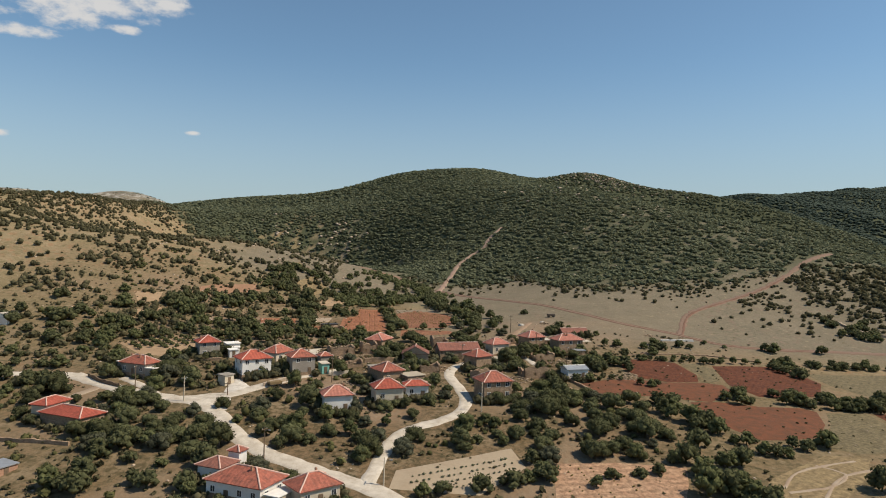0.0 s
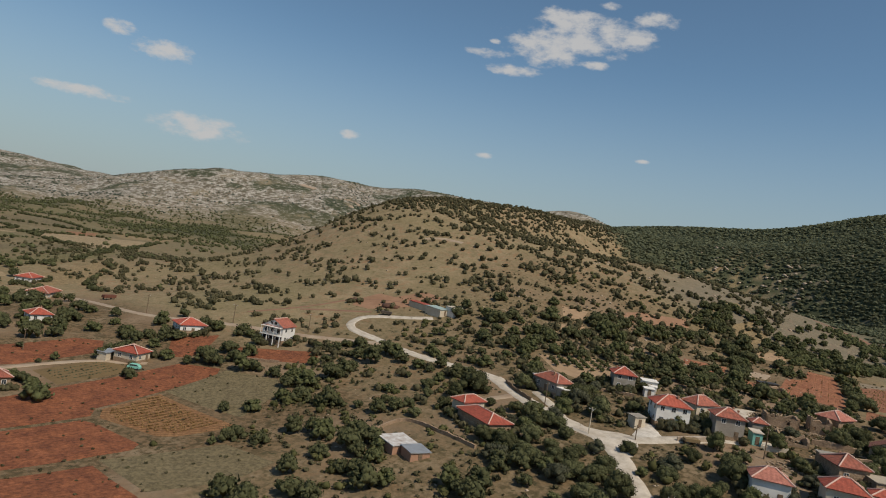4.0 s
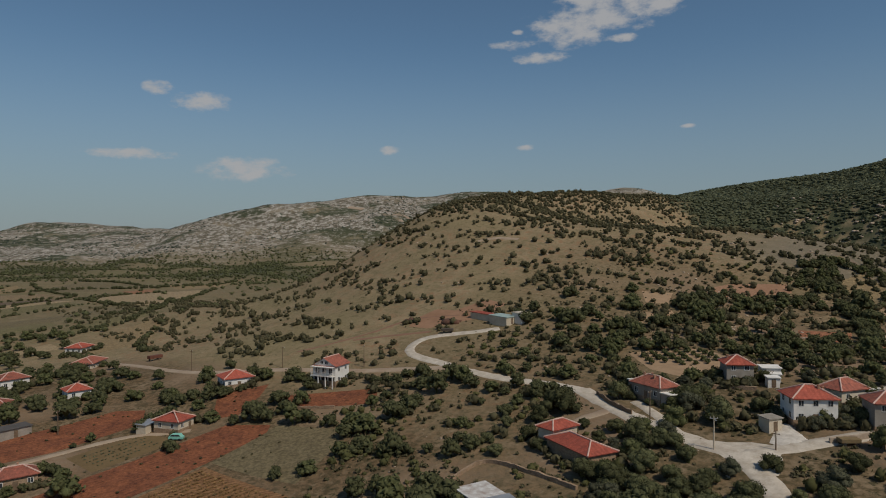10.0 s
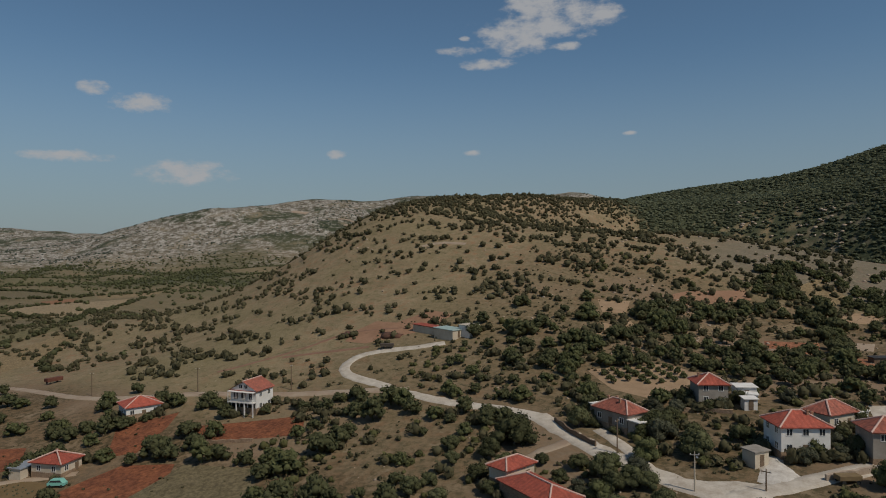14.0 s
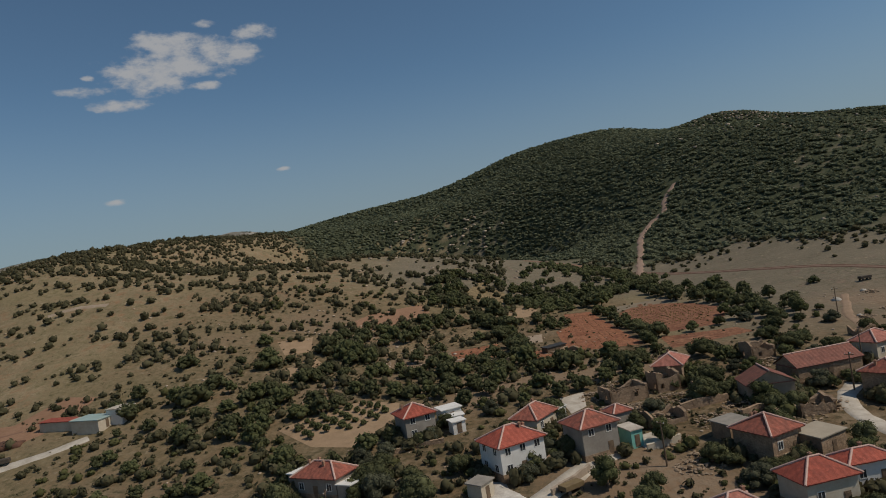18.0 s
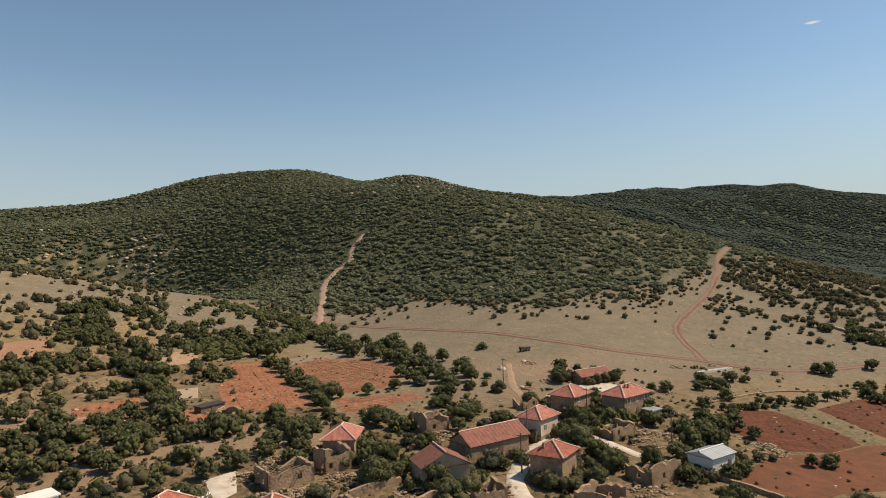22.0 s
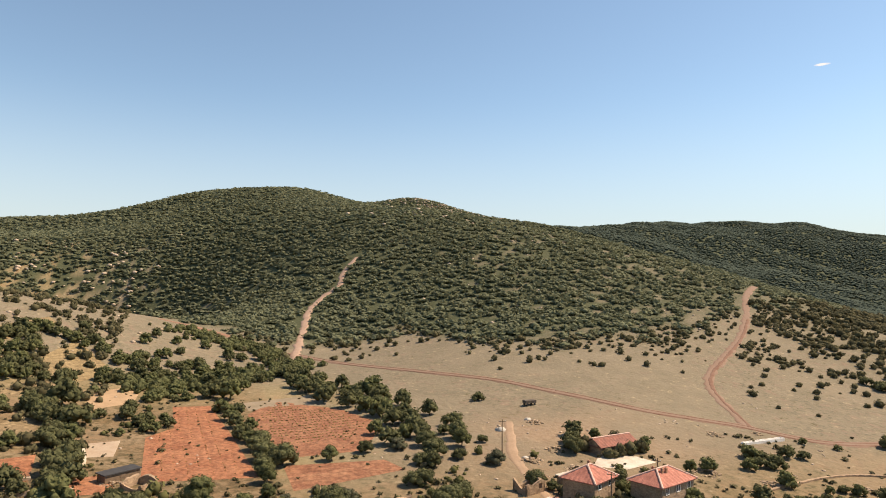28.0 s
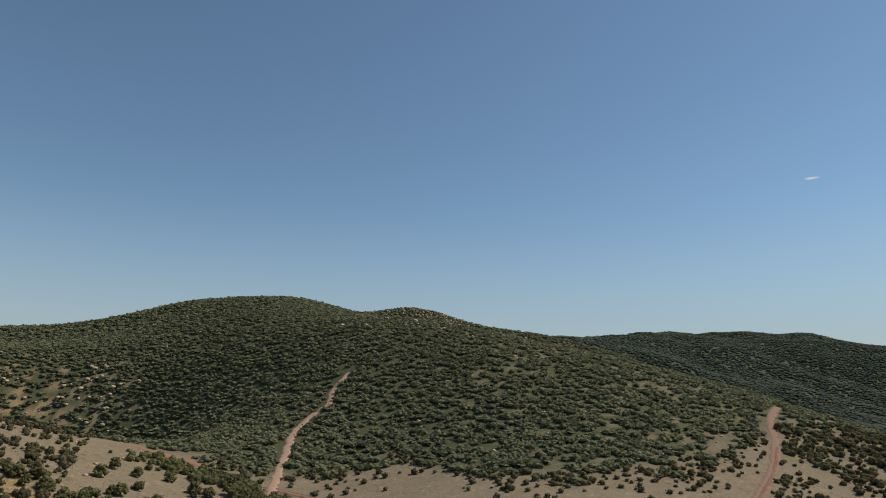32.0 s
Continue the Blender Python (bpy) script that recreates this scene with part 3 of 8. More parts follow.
def soil_mat(name, a, b, turn=0.0, row=1.1, strength=0.35):
    """Tilled earth with furrows along one way."""
    if name in MATS:
        return MATS[name]
    mt = mat(name, a, b, 3.6, 0.95, 0.8, coords="World", fine=6.0)
    n, l = mt.node_tree.nodes, mt.node_tree.links
    p = n["Principled BSDF"]
    old = p.inputs["Base Color"].links[0].from_socket
    mp = n.new("ShaderNodeMapping")
    mp.inputs["Rotation"].default_value = (0, 0, radians(turn))
    l.new(n.new("ShaderNodeNewGeometry").outputs["Position"], mp.inputs[0])
    wv = n.new("ShaderNodeTexWave")
    wv.inputs["Scale"].default_value, wv.inputs["Distortion"].default_value = 0.314 / row, 0.6
    wv.inputs["Detail"].default_value, wv.inputs["Detail Scale"].default_value = 2.0, 0.6
    l.new(mp.outputs[0], wv.inputs["Vector"])
    mx = n.new("ShaderNodeMix")
    mx.data_type, mx.blend_type = "RGBA", "MULTIPLY"
    mx.inputs[0].default_value = strength
    l.new(old, mx.inputs[6])
    l.new(wv.outputs["Color"], mx.inputs[7])
    clod = n.new("ShaderNodeTexNoise")
    clod.inputs["Scale"].default_value, clod.inputs["Detail"].default_value, clod.inputs["Roughness"].default_value = 1.1, 5.0, 0.7
    l.new(mp.outputs[0], clod.inputs["Vector"])
    lump = n.new("ShaderNodeMapRange")
    for i, v in enumerate((0.38, 0.62, 0.55, 1.25)):
        lump.inputs[i + 1].default_value = v
    l.new(clod.outputs[0], lump.inputs[0])
    broken = n.new("ShaderNodeMix")
    broken.data_type, broken.blend_type = "RGBA", "MULTIPLY"
    broken.inputs[0].default_value = 0.8
    l.new(mx.outputs[2], broken.inputs[6])
    l.new(lump.outputs[0], broken.inputs[7])
    l.new(broken.outputs[2], p.inputs["Base Color"])
    return mt


RED = soil_mat("red_soil", (0.27, 0.098, 0.045), (0.15, 0.054, 0.028), 5, 1.3, 0.1)
RED_EAST = soil_mat("dark_red_soil", (0.145, 0.047, 0.021), (0.09, 0.032, 0.016), 30, 1.4, 0.1)
RED2 = soil_mat("red_soil_north", (0.235, 0.088, 0.045), (0.33, 0.15, 0.08), -7, 2.2, 0.10)
RED3 = soil_mat("red_soil_vines", (0.21, 0.085, 0.047), (0.30, 0.15, 0.084), 84, 2.3, 0.12)
ORANGE = soil_mat("ochre_stubble", (0.28, 0.155, 0.072), (0.22, 0.11, 0.05), 35, 1.2, 0.25)
BROWN = soil_mat("brown_fallow", (0.21, 0.15, 0.085), (0.26, 0.19, 0.105), 20, 1.5, 0.2)
TAN = soil_mat("tan_stubble", (0.27, 0.20, 0.105), (0.23, 0.165, 0.088), 50, 2.0, 0.15)
STRAW_T = mat("dry_terrace", (0.36, 0.245, 0.15), (0.27, 0.185, 0.11), 3.0, 0.95, 0.4, coords="World")
OLIVE = soil_mat("olive_fallow", (0.175, 0.14, 0.078), (0.14, 0.112, 0.06), 35, 2.0, 0.06)

field("field", [(-176, 50), (-178, 84), (-179.8, 97.3), (-180.9, 123), (-180.5, 131), (-169.7, 137.3), (-166.3, 134), (-164, 116), (-161.6, 98.5), (-157.5, 95.5), (-158.5, 81), (-160, 50)], RED, "ploughed deep red field beside the farm track")
field("field", [(-160.5, 99.5), (-162.8, 115.2), (-131.4, 117), (-135.2, 104), (-138, 100.8), (-146.4, 99), (-155.4, 96.6)], ORANGE, "ochre vineyard with yellowing rows")
field("field", [(-158, 52), (-157.1, 77), (-156, 93), (-152, 94.5), (-136.2, 96), (-134, 93.3), (-135.1, 86.6), (-137, 70), (-141, 52)], RED, "ploughed brick-red field")
field("field", [(-139, 50), (-133, 69), (-131, 84), (-122, 83.6), (-112.5, 83.5), (-112, 50)], RED, "ploughed red field at the plain's edge")
field("field", [(-195, 97), (-196.2, 115.6), (-182.5, 119), (-181.5, 98)], mat("dark_vineyard", (0.17, 0.115, 0.055), (0.13, 0.09, 0.042), 3.0, 0.95, 0.4, coords="World"), "brown vineyard strip beside the farm track")
field("field", [(-163.4, 117.2), (-167.6, 138.3), (-151.7, 143.6), (-143.9, 139.4), (-136, 121), (-150, 118.6)], OLIVE, "weedy olive-brown fallow field")
field("field", [(-221, 82), (-219, 118), (-212, 123.5), (-202.7, 118.5), (-201.5, 96), (-205, 78)], RED, "long red field behind the farm track")
field("field", [(-133, 86), (-124.5, 109), (-109, 110), (-107.8, 99), (-114, 85.5)], OLIVE, "dry grass field below the ochre vineyard")
field("field", [(-203, 141), (-196, 154), (-190, 147), (-183.6, 136), (-188, 131)], RED, "narrow strip of red soil below the bungalow")
field("field", [(-184, 150.5), (-161, 166.5), (-153, 159), (-176, 145)], RED, "red soil terrace below the white house")
STONY = mat("stony_red_soil", (0.175, 0.063, 0.031), (0.10, 0.048, 0.026), 2.0, 0.95, 0.5, coords="World", fine=8.0)
field("field", [(55.5, 217), (57, 228), (61.9, 230), (71, 230.2), (76.5, 229), (78.5, 214), (76, 205.5), (66, 203.5), (58.5, 206)], RED_EAST, "dark red ploughed field beside the hedge")
field("field", [(78, 229.5), (86, 229), (87.5, 222), (83.5, 208), (79, 206), (79.6, 214)], OLIVE, "weedy olive strip between red fields")
field("field", [(88.7, 228), (98, 231), (109, 234), (117, 231), (118, 214), (109, 198), (99, 193.5), (89, 193.2), (84.6, 204.3)], RED_EAST, "broad dark red field east of the village")
field("field", [(38.3, 196.5), (46, 201.5), (55.6, 204.8), (64, 202.8), (76.5, 205), (82.5, 204), (83, 197), (76.5, 190), (72.4, 185.6), (63.8, 187), (52, 188.5), (44.8, 186.5), (39.5, 187)], STONY, "stony red field beside a low wall")
field("field", [(66, 184.5), (74, 186), (84.6, 183.4), (96, 184), (99, 181.4), (95, 170), (88, 160), (79.5, 157.5), (73, 157), (68.5, 165), (66, 176)], STONY, "red field between hedges")
field("field", [(90, 160.5), (96.5, 170), (101, 180.5), (113, 182), (110, 160), (103, 152), (92, 150.5), (86, 153.5)], OLIVE, "weedy olive field between hedges")
field("field", [(114.5, 182), (150, 180), (135, 150), (112, 156)], RED_EAST, "red ploughed field by the eastern hedge")
field("field", [(120, 228), (150, 231), (185, 225), (160, 195), (126.4, 195), (119.8, 213)], OLIVE, "weedy fallow east of the red field")
field("field", [(38.1, 253), (43, 259), (50.5, 257), (53, 253.5), (44.1, 250.4)], CONCRETE, "pale concrete yard between barn and houses", 0.16)
field("field", [(-71, 168.8), (-66, 169.5), (-62, 171.5), (-58, 172), (-55.5, 167), (-54.5, 161), (-57, 157.5), (-61, 160.5), (-65.5, 164)], CONCRETE, "wide pale road junction in the village", 0.13)
field("field", [(-59.4, 172.6), (-60, 178), (-59.6, 183.3), (-58.6, 183), (-56.6, 180), (-53.9, 177.3), (-54.9, 174.6), (-57.2, 172)], mat("white_gravel", (0.60, 0.56, 0.50), (0.40, 0.36, 0.31), 1.2, 0.95, 0.6, coords="World", fine=5.0), "heap of pale gravel spilled below the house", 0.3, 1.6)
field("field", [(-48.5, 218), (-43.5, 221.2), (-43.4, 211.8), (-46.4, 208.4)], CONCRETE, "pale trodden yard among the ruins", 0.14)
field("field", [(-37.5, 194.5), (-33, 197), (-30.5, 192.5), (-35, 190)], CONCRETE, "pale concrete yard beside the grey house", 0.14)
field("field", [(-45.5, 320), (-36.3, 322), (-31, 296), (-25.5, 261.5), (-45.5, 262.5), (-48.5, 293), (-43.4, 301)], RED2, "bright red tilled plot with crop rows")
field("field", [(-27, 312), (-20, 326.5), (-3.7, 311.5), (4, 292.6), (-4, 272.9), (-20.5, 272.5)], RED3, "red plot planted with rows of vines")
field("field", [(-20.8, 267.6), (-1.2, 265.6), (1.4, 259), (-19.9, 252.8)], RED3, "narrow red plot below the vines")
field("field", [(-78.8, 270), (-66, 279.5), (-63.2, 264.3), (-75.8, 258.5)], RED2, "small red terrace among trees")
field("field", [(-116.5, 298), (-113, 308), (-97.7, 328), (-93, 318.5), (-105.5, 293), (-111.6, 287.5)], mat("orange_earth", (0.30, 0.175, 0.108), (0.24, 0.135, 0.08), 5.0, 0.95, 0.4, coords="World"), "bare orange earth patch on the hillside")
field("field", [(-10.8, 135), (13.6, 147.5), (16, 138.5), (6, 126.5), (-11.5, 127.5)], mat("pale_garden", (0.36, 0.29, 0.205), (0.31, 0.24, 0.165), 5.0, 0.95, 0.3, coords="World"), "pale tilled vegetable plot with rows of plants")
field("field", [(22, 140.8), (36, 142), (50, 140.8), (47.7, 132.9), (43, 122), (40, 112), (19, 118), (20.5, 127)], soil_mat("pink_stubble", (0.42, 0.27, 0.17), (0.36, 0.21, 0.13), 80, 2.2, 0.2), "pinkish tilled plot with furrows")
field("field", [(64, 135), (83.4, 149), (92.8, 148), (85.3, 137.4), (72, 124), (63.9, 127)], TAN, "straw-coloured field with wheel tracks")

field("field", [(-84.5, 320), (-76.5, 332), (-66, 329), (-70, 321), (-83.2, 316)], BROWN, "brown terrace between tree belts")
field("field", [(-79, 372), (-64.9, 351), (-62, 347), (-73.7, 332), (-84, 348)], TAN, "bare straw-coloured terrace on the slope")
field("field", [(-60, 287), (-53, 290.4), (-52.5, 279), (-59, 278)], PALE_DIRT, "pale trodden yard beside the red plot")
field("field", [(-57.3, 264.8), (-51.5, 267.7), (-48.5, 256.8), (-56.1, 256)], RED2, "red garden patch below the slope")
field("field", [(-28.1, 325), (-10, 330), (-4.5, 316), (-26.7, 316)], mat("grey_fallow", (0.25, 0.20, 0.14), (0.19, 0.15, 0.10), 4.0, 0.95, 0.4, coords="World"), "grey weedy strip above the vines")
field("field", [(-100, 367), (-91.3, 390), (-87, 384), (-95, 355)], TAN, "bare pale terrace below the knoll")
field("field", [(-192, 210), (-182.8, 210), (-172, 222), (-178, 228), (-194.1, 227), (-196, 217)], mat("orange_earth", (0, 0, 0), (0, 0, 0)), "bare reddish yard by the farm sheds")
for pts in ([(66, 132), (72, 139), (80, 143), (88, 146)], [(66, 130), (76, 133), (82, 139), (78, 143)], [(72, 128), (80, 137), (90, 142)]):
    road("track", pts, .7, PALE_DIRT, "pale wheel track in the straw-coloured field", 0.14, 0.4)
field("field", [(-133.4, 275), (-124, 281), (-120, 267.5), (-126.7, 264)], STRAW_T, "bare straw-coloured terrace among trees")
field("field", [(-126, 246), (-117, 262.5), (-113, 257.5), (-119, 238.5)], STRAW_T, "sloping bare terrace above the orchard")
field("field", [(-98.6, 273), (-89, 282), (-86, 267), (-95, 262)], BROWN, "brown fallow terrace between tree belts")
field("field", [(-82.5, 285.5), (-72, 309), (-70.5, 287), (-78.8, 277.5)], BROWN, "brown terrace with dry weeds")
field("field", [(-66.5, 327), (-55, 341), (-55, 321.5), (-64, 312)], STRAW_T, "dry grassy terrace above the red plots")
field("field", [(-82, 318), (-75.5, 331), (-77, 329)], STRAW_T, "narrow pale terrace")
field("field", [(-182, 236), (-185.4, 226.7), (-176, 229), (-170, 231), (-169.8, 239.5), (-179, 240.5)], mat("orange_earth", (0, 0, 0), (0, 0, 0)), "bare reddish slope above the farm sheds")
field("field", [(-109, 214.8), (-93.5, 228.5), (-84, 225), (-82.5, 217.4), (-87.4, 202.5), (-97.8, 205)], STRAW_T, "bare pale orchard ground")


# ---- leaves and shrubs ----
def ico(sub=0):
    bm = bmesh.new()
    bmesh.ops.create_icosphere(bm, subdivisions=sub + 1, radius=1.0)
    v = np.array([q.co[:] for q in bm.verts])
    f = np.array([[q.index for q in p.verts] for p in bm.faces])
    bm.free()
    return v, f


ICO0, ICO1 = ico(0), ico(1)
OCTA = (np.array([(1, 0, 0), (0, 1, 0), (-1, 0, 0), (0, -1, 0), (0, 0, 1), (0, 0, -1)], float), np.array([(0, 1, 4), (1, 2, 4), (2, 3, 4), (3, 0, 4), (1, 0, 5), (2, 1, 5), (3, 2, 5), (0, 3, 5)]))


def foliage(rng, lobes, cards, size, core=ICO0, core_fill=0.84):
    """Clumps of leaves: a rough core in each lobe and leaf sprays all over it. lobes: rows of x, y, z, radius, squash."""
    vs, fs, off = [], [], 0
    for x, y, z, r, sq in lobes:
        v = core[0] * (r * core_fill * rng.uniform(.78, 1.12, (len(core[0]), 1)))
        v[:, 2] *= sq
        vs.append(v + (x, y, z))
        fs.append(core[1] + off)
        off += len(v)
    lobes = np.array(lobes)
    pick = rng.choice(len(lobes), cards, p=lobes[:, 3] ** 2 / (lobes[:, 3] ** 2).sum())
    d = rng.normal(size=(cards, 3))
    d[:, 2] = np.abs(d[:, 2]) * .9 - .25 * np.abs(rng.normal(size=cards))
    d /= np.linalg.norm(d, axis=1, keepdims=True)
    r = lobes[pick, 3:4] * rng.uniform(.78, 1.16, (cards, 1))
    p = lobes[pick, :3] + d * r * np.stack([np.ones(cards), np.ones(cards), lobes[pick, 4]], 1)
    t = rng.normal(size=(cards, 3))
    t -= d * (t * d).sum(1, keepdims=True) * rng.uniform(.6, 1, (cards, 1))
    t /= np.linalg.norm(t, axis=1, keepdims=True)
    b = np.cross(d + .9 * rng.normal(size=(cards, 3)), t)
    b /= np.linalg.norm(b, axis=1, keepdims=True)
    s = size * rng.uniform(.6, 1.35, (cards, 1))
    quad = np.stack([p - t * s, p + b * s * .55, p + t * s, p - b * s * .55], 1).reshape(-1, 3)
    q = np.arange(cards)[:, None] * 4 + off
    fs.append(np.concatenate([q + (0, 1, 2), q + (0, 2, 3)], 0))
    vs.append(quad)
    return np.concatenate(vs), np.concatenate(fs)


def scatter(name, kinds, spots, material, label, category, tilt=False):
    """One mesh of many plants: kinds of (verts, tris), spots of x, y, z, size, height."""
    rng = np.random.default_rng(len(spots))
    pick, turn = rng.integers(0, len(kinds), len(spots)), rng.uniform(0, 2 * np.pi, len(spots))
    vs, fs, off = [], [], 0
    for k, (kv, kf) in enumerate(kinds):
        s = spots[pick == k]
        a = turn[pick == k]
        if not len(s):
            continue
        c, n_ = np.cos(a)[:, None], np.sin(a)[:, None]
        x = (kv[None, :, 0] * c - kv[None, :, 1] * n_) * s[:, 3:4] + s[:, 0:1]
        y = (kv[None, :, 0] * n_ + kv[None, :, 1] * c) * s[:, 3:4] + s[:, 1:2]
        z = kv[None, :, 2] * s[:, 4:5] + s[:, 2:3]
        vs.append(np.stack([x, y, z], -1).reshape(-1, 3))
        fs.append((kf[None] + (np.arange(len(s)) * len(kv))[:, None, None]).reshape(-1, 3) + off)
        off += len(s) * len(kv)
    me = arrays(name, np.concatenate(vs), np.concatenate(fs), material, True)
    return tagged(new(name, me), label, category, kind="stuff")


def leaf_mat(name, a, b, rand=0.0, island=0.2, size=1.5):
    mt = mat(name, a, b, size, 0.9, 0.0, rand=rand, island=island, spec=0.06, coords="World" if not rand else "Object")
    n, l = mt.node_tree.nodes, mt.node_tree.links
    if "thin leaf" not in n:
        p, thin, both = n["Principled BSDF"], n.new("ShaderNodeBsdfTranslucent"), n.new("ShaderNodeMixShader")
        thin.name = "thin leaf"
        l.new(p.inputs["Base Color"].links[0].from_socket, thin.inputs[0])
        both.inputs[0].default_value = 0.3
        l.new(p.outputs[0], both.inputs[1])
        l.new(thin.outputs[0], both.inputs[2])
        l.new(both.outputs[0], n["Material Output"].inputs[0])
    return mt


OAK = leaf_mat("oak_leaves", (0.124, 0.137, 0.082), (0.172, 0.183, 0.114), size=14.0, island=.14)
SCRUB = leaf_mat("scrub_leaves", (0.082, 0.078, 0.042), (0.135, 0.120, 0.068), size=18.0, island=.2)
# distant leaves, paled and blued: the haze of distance is in the base colour
HAZY_PINE = leaf_mat("hazed_pine_leaves", (0.072, 0.094, 0.074), (0.085, 0.108, 0.083), size=60.0, island=.08)

rng = np.random.default_rng(7)


def shrub_kind(seed, lobes=2, cards=22, size=.46, core=None):
    r = np.random.default_rng(seed)
    lb = [(0, 0, .5, .66, r.uniform(.85, 1.1))] + [(r.uniform(-.5, .5), r.uniform(-.5, .5), r.uniform(.3, .7), r.uniform(.35, .52), r.uniform(.8, 1.1)) for _ in range(lobes - 1)]
    return foliage(r, lb, cards, size, core or ICO0, .95)


SHRUBS = [shrub_kind(s, 1 + s % 2, 16, .3) for s in range(8)]
TINY = [shrub_kind(s + 40, 1, 11, .5, OCTA) for s in range(6)]
SPECK = [shrub_kind(s + 60, 1, 5, .42, OCTA) for s in range(5)]
SMALL = [shrub_kind(s + 20, 2, 14, .36, OCTA) for s in range(6)]


def spread(n, x0, x1, y0, y1, density, gen):
    """n tries of points in a box, kept where the density passes."""
    x, y = gen.uniform(x0, x1, n), gen.uniform(y0, y1, n)
    keep = gen.uniform(0, 1, n) < density(x, y)
    return x[keep], y[keep]


def clear_of(x, y, lines, gap):
    ok = np.ones(len(x), bool)
    for pts in lines:
        p = np.array([q[:2] for q in smooth_line(pts, 4.0)])
        for a in p:
            ok &= np.hypot(x - a[0], y - a[1]) > gap
    return ok


TRACKS = [[(-9.2, 388), (-6.2, 413.6), (-1.4, 440.8), (3, 465.3), (11.1, 482.2), (21.4, 493.2), (26.1, 510.4), (36.5, 530)],
          [(93, 272), (97, 282.6), (106, 303), (120.7, 319.4), (153, 346.5), (185, 377), (212.2, 407.8), (248, 440.9)],
          [(-10.5, 399), (17.9, 360.2), (45.6, 319.9), (69.7, 286.2), (91, 273.5), (106, 262), (146.5, 262)]]

# the closed oak scrub of the mountain
def in_wood(x, y):
    bare = np.clip((wave(x, y, 3.6) + .35 * wave(x, y, .6) - .3) * 4, 0, .9) * np.clip((x - 45) / 60, 0.1, 1) * np.clip((700 - y) / 150, .25, 1)
    return wooded(x, y) * (1 - bare) * (1 - .95 * glade(x, y)) * (np.abs(x - 60) < 260 + .6 * (y - 300))


for label, n_try, y0, y1, r0, r1, gap in (("oak scrub with open patches at the mountain's foot", 27000, 335, 560, 2.2, 3.7, 3.4), ("closed dark green oak scrub on the mountain", 30000, 560, 760, 2.6, 4.1, 4.4), ("closed oak scrub up to the summit", 21000, 760, 1130, 3.4, 5.2, 5.0)):
    x, y = spread(n_try, -480, 640, y0, y1, in_wood, rng)
    ok = clear_of(x, y, TRACKS, gap)
    x, y = x[ok], y[ok]
    s = rng.uniform(r0, r1, len(x))
    scatter("oak_scrub", SPECK if y0 > 500 else SMALL, np.stack([x, y, lie(x, y) - .4, s, s * (rng.uniform(.5, .68, len(x)) if y0 < 500 else rng.uniform(.42, .56, len(x)))], 1), OAK, label, "scrub")
# far woods
DOTS = [foliage(np.random.default_rng(s + 80), [(0, 0, .5, 1.0, .8)], 1, .5, OCTA, .95) for s in range(5)]
x, y = spread(84000, -150, 2100, 520, 2150, lambda x, y: wooded(x, y) * ((y > 1120) | (np.abs(x - 60) > 255 + .6 * (y - 300))) * (y < 1900 + .3 * x), rng)
s = rng.uniform(5.0, 8.0, len(x))
scatter("far_wood", DOTS, np.stack([x, y, lie(x, y) - .8, s, s * rng.uniform(.4, .6, len(x))], 1), HAZY_PINE, "distant dark green woods on the ridges", "wood")


ROAD_XY = np.concatenate([np.array([v.co[:2] for v in o.data.vertices]) for o in scene.objects if o.name.startswith(("road", "track"))])


def off_roads(x, y, gap):
    return np.array([np.hypot(ROAD_XY[:, 0] - a, ROAD_XY[:, 1] - b).min() > gap for a, b in zip(x, y)])


# the scrubby hill west of the village
def on_hill(x, y):
    d = .42 + .75 * np.clip((y - 280) / 110, 0, 1) + .75 * np.clip((x + 190) / 90, 0, 1) * np.clip((y - 215) / 30, 0, 1)
    d = d * np.clip(.42 + 1.9 * wave(x * .6, y * 1.7, 1.5), .07, 2.2)
    d = d + .9 * np.clip((height(x, y) - 66) / 14, 0, 1) * np.clip(.7 + .8 * wave(x, y, 1.2), .2, 1)
    inside = (y > 163 - .10 * (x + 230)) & (x < -55 - .1 * (y - 250)) & (y < np.interp(x, WOOD_X, WOOD_Y) + 20)
    meadow = np.maximum(np.clip(1.4 - np.hypot((x + 122) / 34, (y - 388) / 12), 0, 1), np.clip(1.4 - np.hypot((x + 248) / 26, (y - 535) / 20), 0, 1))
    return np.where(inside, d * (1 - meadow), 0)


x, y = spread(33000, -520, -50, 150, 680, on_hill, rng)
ok = off_roads(x, y, 2.2)
x, y = x[ok], y[ok]
s = rng.uniform(.6, 1.0, len(x)) * rng.uniform(.9, 2.5, len(x))
scatter("hill_scrub", SHRUBS, np.stack([x, y, height(x, y) - .15, s, s * rng.uniform(.8, 1.3, len(x))], 1), SCRUB, "scattered dry green bushes on the grassy hill", "bushes")


# bushes at the edge of the meadow
def on_meadow(x, y):
    edge = np.interp(x, WOOD_X, WOOD_Y)
    return np.where((y < edge + 12) & (y > edge - 55), np.exp((y - edge) / 12) * .4, 0) + np.where((x > 115) & (y > 275) & (y < edge) & (x < 420), .05 + np.clip(.2 + 1.4 * wave(x, y, 1.9) + .3 * wave(x, y, .5), 0, 1.4) * np.clip((x - 110) / 50, 0, 1) * np.clip((y - 300) / 45, .06, 1) + .8 * np.clip((x - 172) / 40, 0, 1) * np.clip((y - 280) / 25, 0, 1) * np.clip(.55 + 1.2 * wave(x, y, 1.6), .1, 1), 0)


